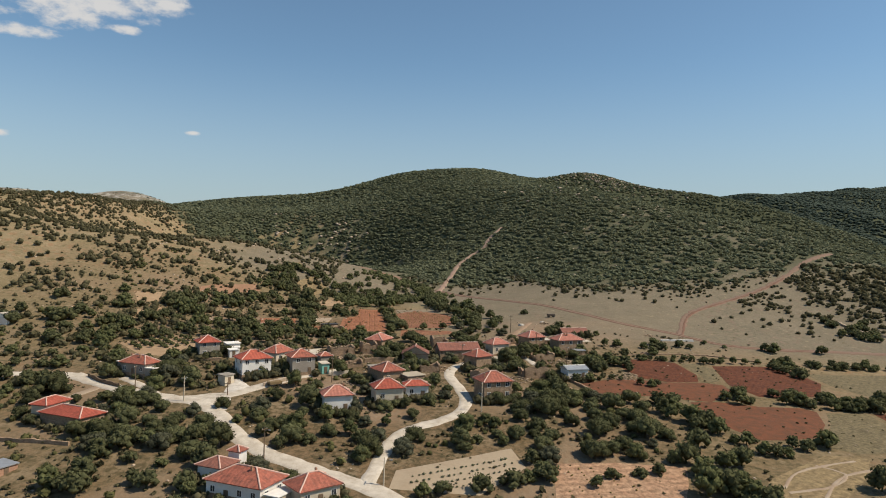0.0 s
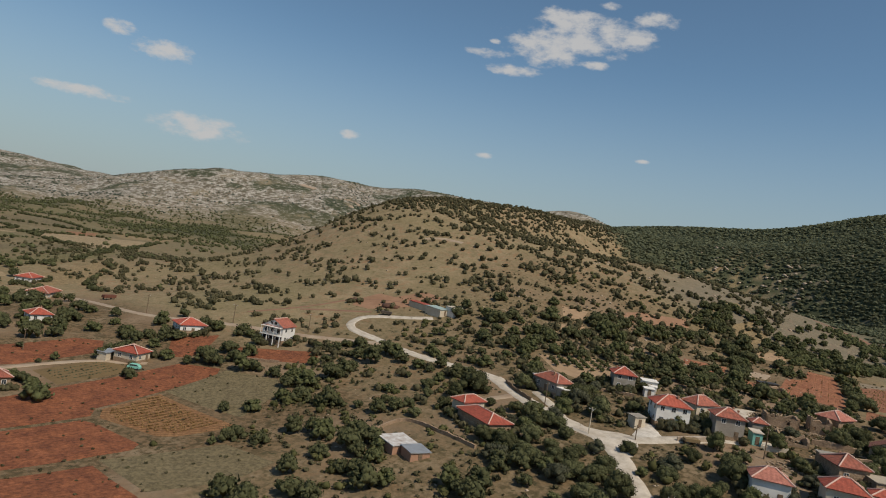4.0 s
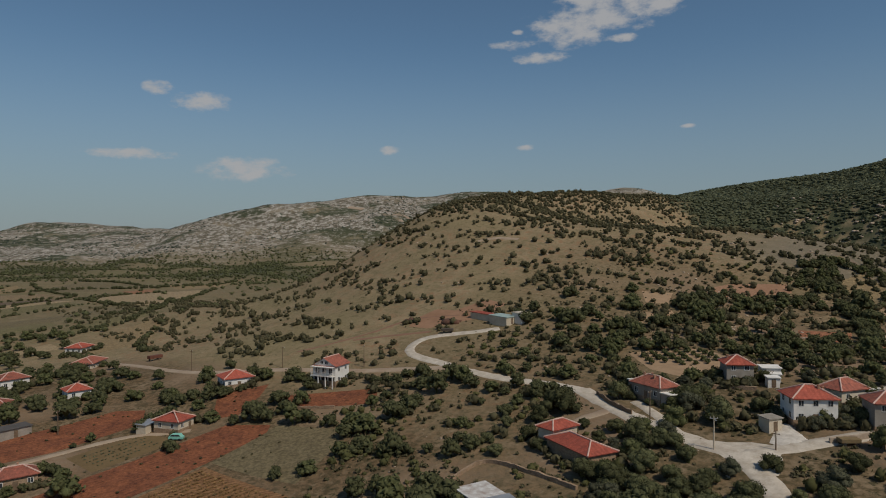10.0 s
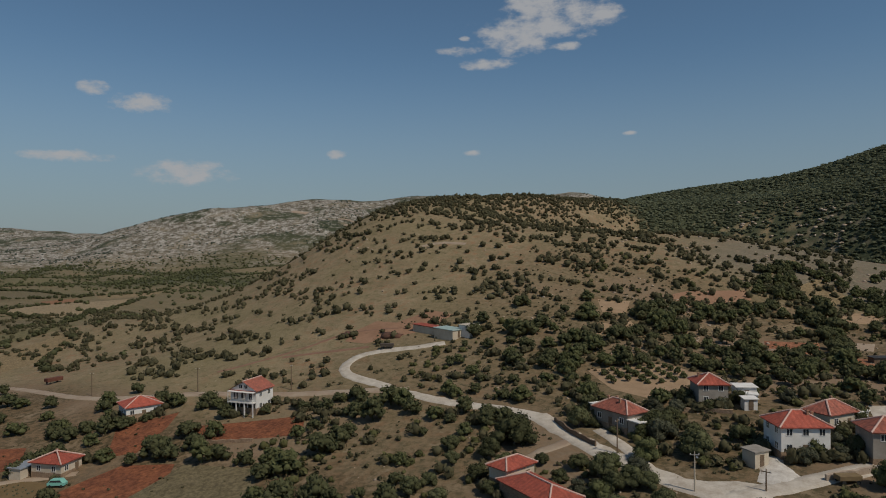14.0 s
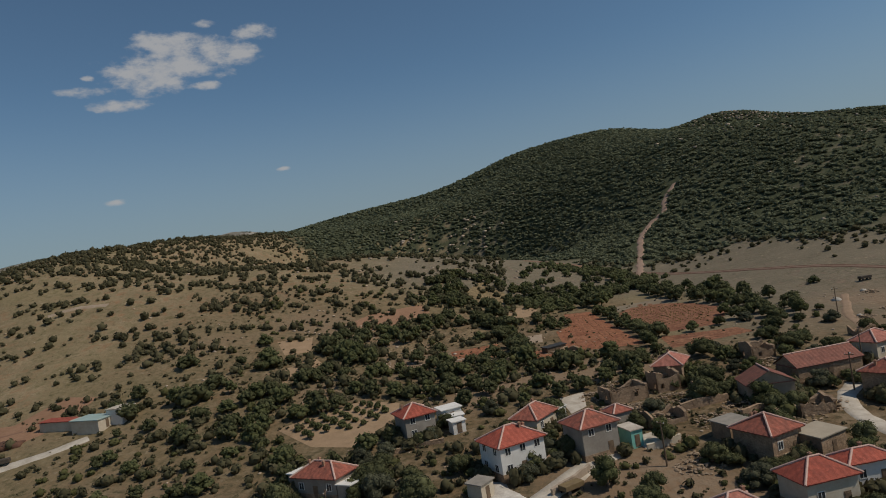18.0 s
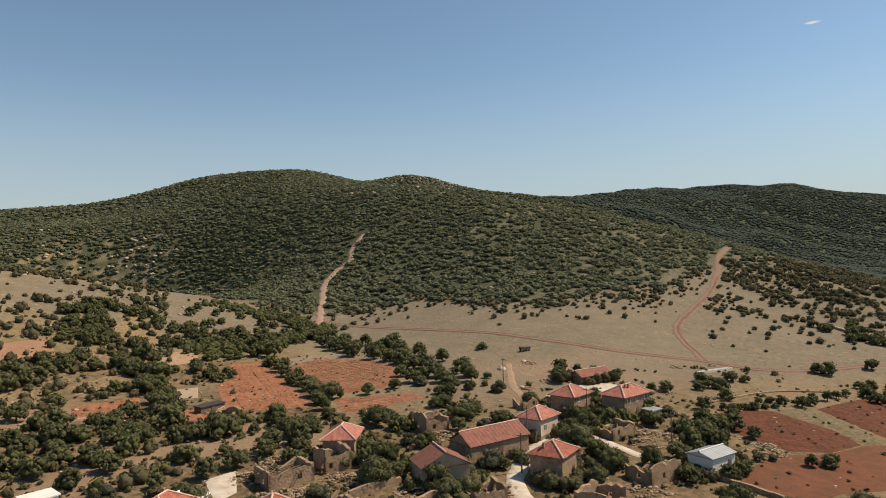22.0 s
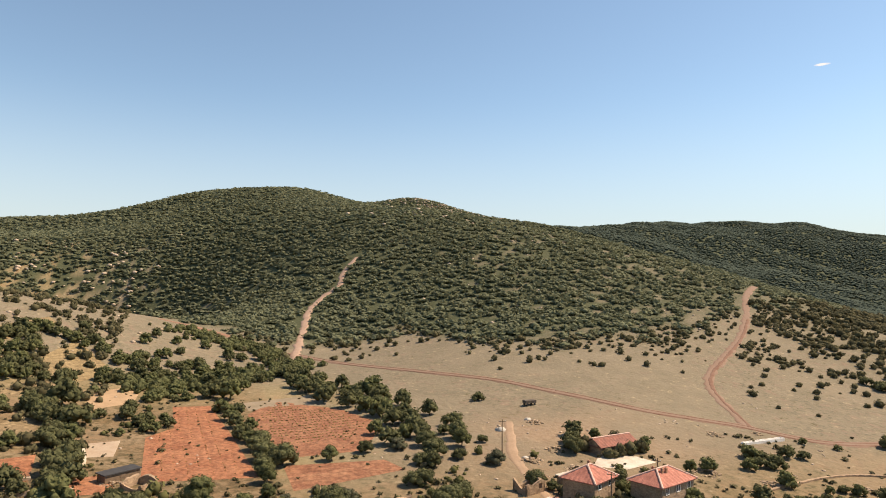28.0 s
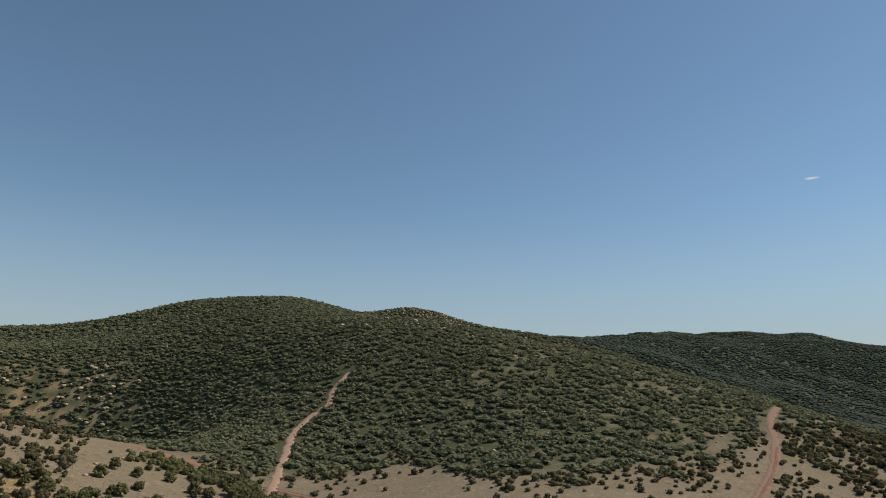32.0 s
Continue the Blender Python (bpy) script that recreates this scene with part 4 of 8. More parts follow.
x, y = spread(11500, -30, 420, 270, 440, on_meadow, rng)
ok = clear_of(x, y, TRACKS, 3.0)
x, y = x[ok], y[ok]
s = rng.uniform(.6, 1.0, len(x)) * rng.uniform(1, 2.4, len(x)) * (1 + .35 * np.clip((x - 172) / 40, 0, 1))
scatter("meadow_bushes", SHRUBS, np.stack([x, y, height(x, y) - .15, s, s * rng.uniform(.7, 1.1, len(x))], 1), SCRUB, "low olive bushes along the meadow's edge", "bushes")

# the green gully between the terraces and the bulldozed track
gully = np.array([(q.x, q.y) for q in smooth_line([(-62, 340), (-50, 338), (-38, 350), (-26, 358), (-14, 370), (-8, 384)], 1.0)] + [(q.x, q.y) for q in smooth_line([(-52, 421), (-40, 415), (-26, 404), (-15, 396)], 1.0)])
at = gully[rng.integers(0, len(gully), 620)] + rng.normal(0, 4.2, (620, 2))
ok = clear_of(at[:, 0], at[:, 1], TRACKS, 3.4)
at = at[ok]
s = rng.uniform(.9, 2.3, len(at))
scatter("gully_bushes", SHRUBS, np.stack([at[:, 0], at[:, 1], height(at[:, 0], at[:, 1]) - .15, s, s * rng.uniform(.8, 1.2, len(at))], 1), leaf_mat("gully_leaves", (0.09, 0.098, 0.045), (0.135, 0.14, 0.066), size=6.0), "lush green bushes filling a shallow gully", "bushes")

# rocky mountains in the west: sparse dark shrubs
x, y = spread(26000, -2400, -500, 400, 2000, lambda x, y: zones(x, y)[1] * np.clip(.35 + .8 * wave(x, y, .12), .08, 1), rng)
s = rng.uniform(1.6, 3.8, len(x))
scatter("mountain_shrubs", SPECK, np.stack([x, y, lie(x, y) - .5, s, s * rng.uniform(.5, .8, len(x))], 1), HAZY_PINE, "sparse dark shrubs on the bare rocky mountain", "shrubs")

# ---- trees ----
BARK = mat("bark", (0.12, 0.09, 0.065), (0.19, 0.15, 0.11), 0.3, 0.9, 0.5)
TREE_LEAVES = [leaf_mat("tree_leaves", (0.078, 0.083, 0.041), (0.122, 0.125, 0.061), rand=.25, size=1.2),
               leaf_mat("light_leaves", (0.088, 0.098, 0.043), (0.135, 0.140, 0.064), rand=.22, size=1.2),
               leaf_mat("grey_leaves", (0.080, 0.083, 0.053), (0.120, 0.121, 0.077), rand=.22, size=1.2)]


def tree_meshes(seed, leaves, spread_, tall, low):
    """A trunk with limbs and a crown, for a tree about one metre in half width."""
    r = np.random.default_rng(seed)
    bm = bmesh.new()
    tube(bm, [(0, 0, -.25), (.02, 0, .15), (.05, .03, .45 * tall), (.04, .06, .8 * tall)], [.085, .065, .05, .03])
    lobes = [(0, 0, tall * .62, .6 * spread_, .95), (r.uniform(-.15, .15), r.uniform(-.15, .15), tall * .98, .42, .8)]
    for i in range(17):
        a = i * 2.4 + r.uniform(-.4, .4)
        lift = r.uniform(0, 1)
        d = spread_ * (.68 - .34 * lift ** 2) * r.uniform(.85, 1.1)
        z = tall * (low + (1.02 - low) * lift)
        lobes.append((math.cos(a) * d, math.sin(a) * d, z, r.uniform(.3, .44), r.uniform(.8, 1)))
        if i % 2:
            tube(bm, [(.04, .03, .3 * tall), (math.cos(a) * d * .5, math.sin(a) * d * .5, .3 * tall + (z - .3 * tall) * .6), (math.cos(a) * d * .9, math.sin(a) * d * .9, z)], [.035, .024, .01], 4)
    tm = bpy.data.meshes.new("trunk")
    bm.to_mesh(tm)
    bm.free()
    tm.materials.append(BARK)
    light = foliage(np.random.default_rng(seed), lobes, 210, .13, OCTA, .95)
    v, f = foliage(r, lobes, 1500, .062, ICO0, .88)
    return tm, arrays("crown", v, f, leaves, True), light


TREE_KINDS = {}
for k, args in enumerate([(0, 1.0, 1.15, .34), (0, 1.1, .95, .3), (0, .85, 1.3, .36), (1, .95, 1.1, .34), (2, 1.0, .98, .3), (0, 1.0, 1.02, .3), (1, .78, 1.35, .38), (2, .9, 1.15, .34)]):
    TREE_KINDS[k] = tree_meshes(100 + k, TREE_LEAVES[args[0]], *args[1:])
TREE_WORDS = {0: "dark green oak tree", 1: "broad dark green oak tree", 2: "tall dark green tree", 3: "fresh green fruit tree", 4: "grey-green almond tree", 5: "round dark green tree", 6: "slim light green tree", 7: "loose grey-green tree"}
tree_rnd = random.Random(3)
PLANTED = []


def tree(x, y, r, kind=None, where="", high=1.0):
    k = tree_rnd.choice((0, 0, 1, 1, 2, 5, 5, 3, 4, 6, 7)) if kind is None else kind
    PLANTED.append((x, y, r, k, where, high, tree_rnd.uniform(0, 6.28)))


def set_trees():
    """The 300 trees nearest the lanes of the village stand singly; the rest are one mass."""
    far_from = [min(math.hypot(p[0] - a, p[1] - b) for a, b in ((-45, 160), (-20, 150), (-60, 190), (-20, 190), (5, 215), (30, 165), (-25, 260), (15, 250), (-90, 160))) for p in PLANTED]
    order = sorted(range(len(PLANTED)), key=lambda i: far_from[i])
    for i in order[:298]:
        x, y, r, k, where, high, turn = PLANTED[i]
        ob = new("tree")
        ob.location = (x, y, ground_at(x, y) - .05 * r)
        ob.scale = (r, r, r * high)
        ob.rotation_euler = (0, 0, turn)
        piece("trunk", TREE_KINDS[k][0], ob)
        piece("crown", TREE_KINDS[k][1], ob)
        tagged(ob, TREE_WORDS[k] + " " + (where or "among the houses"), "tree", "village trees")
    rest = [PLANTED[i] for i in order[298:]]
    for name, kinds, mt in (("outlying_trees", (0, 1, 2, 5), TREE_LEAVES[0]), ("outlying_light_trees", (3, 4, 6, 7), TREE_LEAVES[1])):
        sp = np.array([(p[0], p[1], ground_at(p[0], p[1]) - .05 * p[2], p[2], p[2] * p[5]) for p in rest if p[3] in kinds])
        arr = []
        for k in kinds:
            me, (v, f) = TREE_KINDS[k][0], TREE_KINDS[k][2]
            me.calc_loop_triangles()
            tf = np.array([t.vertices[:] for t in me.loop_triangles if max(t.vertices) < 24])
            arr.append((np.concatenate([v, np.array([q.co[:] for q in me.vertices[:24]])]), np.concatenate([f, tf + len(v)])))
        scatter(name, arr, sp, mt, "outlying trees on the slopes round the village", "trees")


# ---- houses ----
WHITE = mat("whitewash", (0.74, 0.72, 0.68), (0.62, 0.59, 0.54), 2.5, 0.85, 0.1)
CREAM = mat("cream_plaster", (0.58, 0.51, 0.40), (0.47, 0.39, 0.29), 2.0, 0.9, 0.15)
GREY = mat("grey_render", (0.33, 0.295, 0.25), (0.24, 0.21, 0.175), 2.0, 0.9, 0.2)
STONE = mat("rubble_stone", (0.37, 0.26, 0.17), (0.24, 0.165, 0.108), 1.6, 0.95, 0.9, fine=4.0)


def add_blocks(mt, size, amount=.5):
    """Rough courses of single stones over a wall material."""
    n, l = mt.node_tree.nodes, mt.node_tree.links
    p = n["Principled BSDF"]
    old = p.inputs["Base Color"].links[0].from_socket
    tc, mp = n.new("ShaderNodeTexCoord"), n.new("ShaderNodeMapping")
    mp.inputs["Scale"].default_value = (1, 1, 1.5)
    l.new(tc.outputs["Object"], mp.inputs[0])
    for feature, lo, hi in (("F1", .6, 1.3), ("DISTANCE_TO_EDGE", .6, 1.05)):
        vo = n.new("ShaderNodeTexVoronoi")
        vo.feature = feature
        vo.inputs["Scale"].default_value = 1 / size
        l.new(mp.outputs[0], vo.inputs["Vector"])
        mr = n.new("ShaderNodeMapRange")
        mr.inputs[3].default_value, mr.inputs[4].default_value = lo, hi
        if feature == "F1":
            bw = n.new("ShaderNodeSeparateColor")
            l.new(vo.outputs["Color"], bw.inputs[0])
            l.new(bw.outputs[0], mr.inputs[0])
        else:
            mr.inputs[2].default_value = .12
            l.new(vo.outputs["Distance"], mr.inputs[0])
        mx = n.new("ShaderNodeMix")
        mx.data_type, mx.blend_type = "RGBA", "MULTIPLY"
        mx.inputs[0].default_value = amount + .25
        l.new(old, mx.inputs[6])
        l.new(mr.outputs[0], mx.inputs[7])
        old = mx.outputs[2]
    l.new(old, p.inputs["Base Color"])


BRICK = mat("mud_brick", (0.40, 0.23, 0.15), (0.31, 0.18, 0.12), 0.8, 0.95, 0.6, fine=5.0)
add_blocks(STONE, .34, .12)
TILE_NEW = mat("new_red_tiles", (0.41, 0.098, 0.062), (0.26, 0.066, 0.045), 1.2, 0.8, 0.45, rand=.12, fine=9.0)
TILE_OLD = mat("weathered_tiles", (0.38, 0.12, 0.08), (0.19, 0.075, 0.054), 1.0, 0.85, 0.5, rand=.12, fine=9.0)
TILE_PINK = mat("sun_bleached_tiles", (0.43, 0.175, 0.13), (0.27, 0.105, 0.078), 1.0, 0.85, 0.5, rand=.1, fine=9.0)
TILE_DARK = mat("dark_old_tiles", (0.27, 0.11, 0.08), (0.17, 0.078, 0.06), 1.0, 0.9, 0.6, rand=.1)
RIDGE = mat("mortared_ridge", (0.60, 0.42, 0.35), (0.52, 0.34, 0.28), 1.0, 0.9, 0.3)
GLASS = mat("window_glass", (0.03, 0.035, 0.04), (0.05, 0.055, 0.06), 1.0, 0.12, 0.0, spec=0.6)
FRAME = mat("white_frame", (0.72, 0.70, 0.66), (0.62, 0.6, 0.56), 1.0, 0.7, 0.0)
WOODEN = mat("old_timber", (0.20, 0.14, 0.09), (0.13, 0.09, 0.06), 0.6, 0.85, 0.4)
for _tile in (TILE_NEW, TILE_OLD, TILE_PINK, TILE_DARK):
    add_blocks(_tile, .38, .1)
METAL = mat("sheet_metal", (0.38, 0.40, 0.42), (0.30, 0.31, 0.32), 2.0, 0.45, 0.1, metal=0.4)


def roof_mesh(w, d, rise, over, hip, mesh_mat, strip=.42):
    """A hipped or gabled roof of ridged tile courses over a w x d house, eaves at z = 0."""
    L, D = w + 2 * over, d + 2 * over
    run = D / 2
    bm = bmesh.new()
    faces = [((-L / 2, -D / 2), (1, 0), (0, 1), L), ((L / 2, D / 2), (-1, 0), (0, -1), L)]
    if hip:
        faces += [((L / 2, -D / 2), (0, 1), (-1, 0), D), ((-L / 2, D / 2), (0, -1), (1, 0), D)]
    for (ox, oy), (ex, ey), (ix, iy), length in faces:
        k = max(6, 2 * int(length / strip / 2))
        prev = None
        for i in range(k + 1):
            s = length * i / k
            inset = min(run, s, length - s) if hip else run
            bumpz = .05 if i % 2 else 0
            lo = bm.verts.new((ox + ex * s, oy + ey * s, bumpz))
            hi = bm.verts.new((ox + ex * s + ix * inset, oy + ey * s + iy * inset, rise * inset / run + bumpz))
            if prev:
                bm.faces.new([v for v in (prev[0], lo, hi, prev[1])])
            prev = (lo, hi)
    # boards under the eaves
    box(bm, -L / 2 + .05, L / 2 - .05, -D / 2 + .05, D / 2 - .05, -.14, -.03)
    bmesh.ops.remove_doubles(bm, verts=bm.verts, dist=.002)
    bmesh.ops.dissolve_degenerate(bm, edges=bm.edges, dist=.001)
    return bm, L, D, run


def window_meshes(w, h):
    key = ("win", w, h)
    if key not in MATS:
        bm = bmesh.new()
        t = .09
        box(bm, -w / 2, -w / 2 + t, -.06, .05, 0, h)
        box(bm, w / 2 - t, w / 2, -.06, .05, 0, h)
        box(bm, -w / 2 + t, w / 2 - t, -.06, .05, h - t, h)
        box(bm, -w / 2 + t, w / 2 - t, -.06, .05, 0, t)
        box(bm, -t / 3, t / 3, -.05, .05, t, h - t)
        fm = bpy.data.meshes.new("window_frame")
        bm.to_mesh(fm)
        bm.free()
        fm.materials.append(FRAME)
        bm = bmesh.new()
        box(bm, -w / 2 + t, w / 2 - t, -.02, .04, t, h - t)
        pm = bpy.data.meshes.new("pane")
        bm.to_mesh(pm)
        bm.free()
        pm.materials.append(GLASS)
        MATS[key] = (fm, pm)
    return MATS[key]


def add_window(parent, x, y, z, turn, w=1.1, h=1.25):
    fm, pm = window_meshes(w, h)
    win = piece("window", fm, parent, pose(x, y, z, 0, 0, turn))
    piece("pane", pm, win)


def add_door(parent, x, y, z, turn, material=None, w=1.0, h=2.05):
    key = ("door", w, h, (material or WOODEN).name)
    if key not in MATS:
        bm = bmesh.new()
        box(bm, -w / 2, w / 2, -.05, .05, 0, h)
        for zz in (.15, h * .52):
            box(bm, -w / 2 + .12, w / 2 - .12, -.075, -.05, zz, zz + h * .38)
        me = bpy.data.meshes.new("door")
        bm.to_mesh(me)
        bm.free()
        me.materials.append(material or WOODEN)
        MATS[key] = me
    piece("door", MATS[key], parent, pose(x, y, z, 0, 0, turn))


def chimney(parent, x, y, z, tall=.75, material=None):
    bm = bmesh.new()
    box(bm, -.19, .19, -.19, .19, -.9, tall - .1)
    box(bm, -.25, .25, -.25, .25, tall - .1, tall)
    box(bm, -.11, .11, -.11, .11, tall, tall + .1)
    c = part("chimney", bm, material or BRICK, parent)
    c.location = (x, y, z)


def house(x, y, turn, w, d, h, rise, label, wall=CREAM, tiles=TILE_NEW, hip=True, over=.5, storeys=1, sides="fr", chimneys=((.2, .15),), door="f", name="house", base=None, ridge=RIDGE, win=(1.1, 1.25), upper_only=False):
    """turn: degrees of the long side w. sides with windows: f front (-y), b back, l left, r right."""
    ob = new(name)
    c, s_ = math.cos(radians(turn)), math.sin(radians(turn))
    corners = [ground_at(x + a * w / 2 * c - b * d / 2 * s_, y + a * w / 2 * s_ + b * d / 2 * c) for a in (-1, 1) for b in (-1, 1)]
    z0 = ground_at(x, y)
    low = min(corners) - .5 - z0
    ob.matrix_basis = pose(x, y, z0, 0, 0, turn)
    bm = bmesh.new()
    box(bm, -w / 2, w / 2, -d / 2, d / 2, low + .35, h)
    if not hip:
        for sx in (-w / 2, w / 2 - .25):
            a = [bm.verts.new(v) for v in ((sx, -d / 2, h), (sx, d / 2, h), (sx, 0, h + rise * d / (d + 2 * over)))]
            b = [bm.verts.new((v.co.x + .25, v.co.y, v.co.z)) for v in a]
            bm.faces.new(a[::-1]), bm.faces.new(b)
            for i in range(3):
                bm.faces.new((a[i], a[(i + 1) % 3], b[(i + 1) % 3], b[i]))
    part("wall", bm, wall, ob)
    bm = bmesh.new()
    box(bm, -w / 2 - .06, w / 2 + .06, -d / 2 - .06, d / 2 + .06, low, max(corners) + .25 - z0)
    part("plinth", bm, STONE, ob)
    bm, L, D, run = roof_mesh(w, d, rise, over, hip, tiles)
    roof = part("roof", bm, tiles, ob)
    drop = rise * over / run
    roof.location = (0, 0, h - drop + .12)
    zt = h - drop + .12
    bm = bmesh.new()
    if hip:
        e = max(L / 2 - run, .02)
        ends = [((-L / 2, -D / 2, .06), (-e, 0, rise + .06)), ((-L / 2, D / 2, .06), (-e, 0, rise + .06)), ((L / 2, -D / 2, .06), (e, 0, rise + .06)), ((L / 2, D / 2, .06), (e, 0, rise + .06)), ((-e, 0, rise + .06), (e, 0, rise + .06))]
    else:
        ends = [((-L / 2, 0, rise + .06), (L / 2, 0, rise + .06))]
    for a, b in ends:
        if (Vector(a) - Vector(b)).length > .3:
            tube(bm, [a, b], [.16, .16], 6)
    cap = part("ridge_cap", bm, ridge, roof)
    for i, (u, v) in enumerate(chimneys):
        cx, cy = u * w / 2, v * d / 2
        zz = rise * (1 - abs(cy) / run) if not hip else rise * min(1 - abs(cy) / run, (L / 2 - abs(cx)) / run)
        chimney(ob, cx, cy, zt + zz)
    hs = h / storeys
    for side in sides:
        length = w if side in "fb" else d
        k = max(1, int(length / 2.6))
        for st in range(storeys):
            if upper_only and st == 0:
                continue
            for i in range(k):
                o = length * ((i + .5) / k - .5)
                if side == door and st == 0 and i == k // 2:
                    continue
                z = st * hs + hs * .36
                if side == "f":
                    add_window(ob, o, -d / 2, z, 0, *win)
                elif side == "b":
                    add_window(ob, o, d / 2, z, 180, *win)
                elif side == "r":
                    add_window(ob, w / 2, o, z, 90, *win)
                else:
                    add_window(ob, -w / 2, o, z, -90, *win)
    if door:
        length = w if door in "fb" else d
        k = max(1, int(length / 2.6))
        o = length * ((k // 2 + .5) / k - .5)
        px, py, t = {"f": (o, -d / 2, 0), "b": (o, d / 2, 180), "r": (w / 2, o, 90), "l": (-w / 2, o, -90)}[door]
        add_door(ob, px, py, .02, t)
    RECTS.append((x, y, c, s_, w / 2, d / 2))
    return tagged(ob, label, "house", "village houses")


RECTS = []
# upper village
house(-56.3, 187.2, 36, 8.2, 6.6, 5.2, 2.1, "two-storey white house with a new red hipped roof", WHITE, TILE_NEW, storeys=2, sides="fl", chimneys=((.35, -.3), (.7, .1)))
house(-76, 205, 33, 6.0, 6.2, 4.7, 1.9, "grey stone house with a fresh red hipped roof", GREY, TILE_NEW, storeys=2, sides="fr", chimneys=((-.6, .4),))
house(-88, 186, 160, 8.8, 5.2, 3.6, 1.9, "low house with a weathered red tiled roof", GREY, TILE_OLD, sides="bf", chimneys=((-.2, .3), (.3, -.3), (.55, .2)), door="b")
house(-43.6, 191, 30, 6.6, 6.0, 5.2, 1.9, "two-storey grey house with a dark tiled hipped roof", GREY, TILE_OLD, storeys=2, sides="fr", upper_only=True, chimneys=((.35, .1), (.6, -.3)))
house(-53, 201.5, 62, 7.2, 5.0, 3.4, 2.0, "older house with a red hipped roof behind trees", CREAM, TILE_OLD, sides="fr")
house(-28.3, 164, 21, 6.8, 5.4, 4.4, 2.0, "white-walled house with a pinkish hipped roof", WHITE, TILE_PINK, sides="", storeys=2, chimneys=((.5, .2),))
house(-16.5, 171.5, 19, 7.2, 5.6, 4.2, 2.0, "house with cream walls and a red hipped roof", CREAM, TILE_NEW, sides="f", chimneys=((.1, .4),))
house(-9.3, 175.6, 14, 6.0, 3.6, 3.6, 1.2, "low wing with a red tiled roof", WHITE, TILE_NEW, sides="f", chimneys=((.1, .3),))
house(-18, 186, 34, 6.2, 7.0, 4.0, 2.1, "old house with a broad red hipped roof", STONE, TILE_OLD, sides="f", chimneys=((-.2, .5), (.1, .5)))
house(11.2, 178.5, 22, 8.0, 6.5, 5.0, 2.3, "large old stone house with dark tiles and leaning chimneys", STONE, TILE_OLD, storeys=2, sides="f", chimneys=((-.7, -.2), (.6, -.2)))
house(8, 205.5, 40, 6.2, 5.8, 4.5, 1.9, "dark stone house with a worn tiled roof", STONE, TILE_OLD, sides="r", chimneys=((-.6, .3), (.7, 0)))
house(-24.8, 225, 70, 7.6, 5.6, 3.8, 1.9, "small house with a pale red hipped roof", STONE, TILE_PINK, sides="", chimneys=((.1, .1),), door="r")
house(15, 226, 33, 6.6, 5.2, 4.0, 1.9, "house with a pinkish red hipped roof above the lane", CREAM, TILE_PINK, sides="f", chimneys=((.75, -.1),))
house(28.2, 237, 31, 7.0, 6.0, 4.5, 2.0, "stone house with a pinkish red hipped roof", STONE, TILE_PINK, storeys=2, sides="f", upper_only=True)
house(39.9, 233, 22, 9.5, 6.0, 5.0, 1.9, "large stone house with a pinkish hipped roof and dormer vents", STONE, TILE_PINK, storeys=2, sides="fr", upper_only=True, chimneys=((-.3, -.3), (-.1, -.35), (.0, .6)))
house(47.3, 261.5, 15, 10.5, 4.6, 1.5, 1.5, "long low barn with dark old tiles", STONE, TILE_DARK, hip=False, sides="", chimneys=(), door="", over=.35)
house(1.7, 219, 18, 13.6, 6.4, 3.0, 2.1, "long stone barn with a sagging dark tiled roof", STONE, TILE_DARK, hip=False, sides="r", chimneys=(), over=.35, win=(.7, .8))
house(-11.4, 208, 92, 6.2, 8.0, 3.4, 2.2, "half-collapsed house with a tan plastered gable", mat("tan_plaster", (0.42, 0.33, 0.24), (0.32, 0.24, 0.17), 1.5, 0.95, 0.4), TILE_DARK, hip=False, sides="", chimneys=(), door="l", over=.3)
house(37.2, 202, 17, 6.6, 5.0, 3.0, .8, "small white shed with a grey sheet-metal roof", WHITE, METAL, hip=False, sides="r", chimneys=(), over=.35, ridge=METAL)
villa = house(-178.4, 163.9, 107.7, 7.2, 7.7, 5.6, 2.3, "white three-storey house with a red gabled roof and balconies", WHITE, TILE_OLD, hip=False, storeys=2, sides="f", chimneys=((-.2, .3),), door="", over=.45)
house(-205.5, 148.3, 76, 8.6, 8.0, 3.2, 1.9, "white bungalow with a red hipped roof", WHITE, TILE_NEW, sides="lf", chimneys=())
house(-191.2, 121.9, 115, 6.0, 7.6, 3.0, 1.8, "farmhouse with an orange-red roof", CREAM, TILE_NEW, sides="lf")
house(-96.1, 158, 78, 7.0, 4.2, 3.2, 1.3, "small house with a fresh red tiled roof", CREAM, TILE_NEW, sides="", chimneys=())
house(-87.9, 153, 158, 13.0, 6.4, 2.6, 1.5, "long barn with a bright red tiled roof", STONE, TILE_NEW, sides="", chimneys=(), hip=True)
house(-37.6, 122.8, 159, 12.0, 7.6, 3.6, 2.1, "white house with an old red roof beside the road", WHITE, TILE_OLD, sides="bl", chimneys=((-.3, .2),), door="b")
house(-45.4, 129.6, 159, 5.4, 5.0, 2.9, 1.3, "low wing with an old red roof beside the road house", WHITE, TILE_DARK, sides="l", chimneys=(), door="")
house(-42.6, 133.0, 159, 2.6, 2.4, 3.9, .9, "small square white block with a red tiled cap", WHITE, TILE_OLD, sides="", chimneys=(), door="", over=.3)
house(-38.4, 200.2, 30, 3.6, 3.4, 3.0, 1.1, "small annexe with a dark red tiled roof", GREY, TILE_OLD, sides="", chimneys=(), door="", over=.3)
house(-25, 122, 40, 8.0, 6.0, 3.4, 2.0, "house with a red tiled roof by the junction", CREAM, TILE_OLD, sides="f")
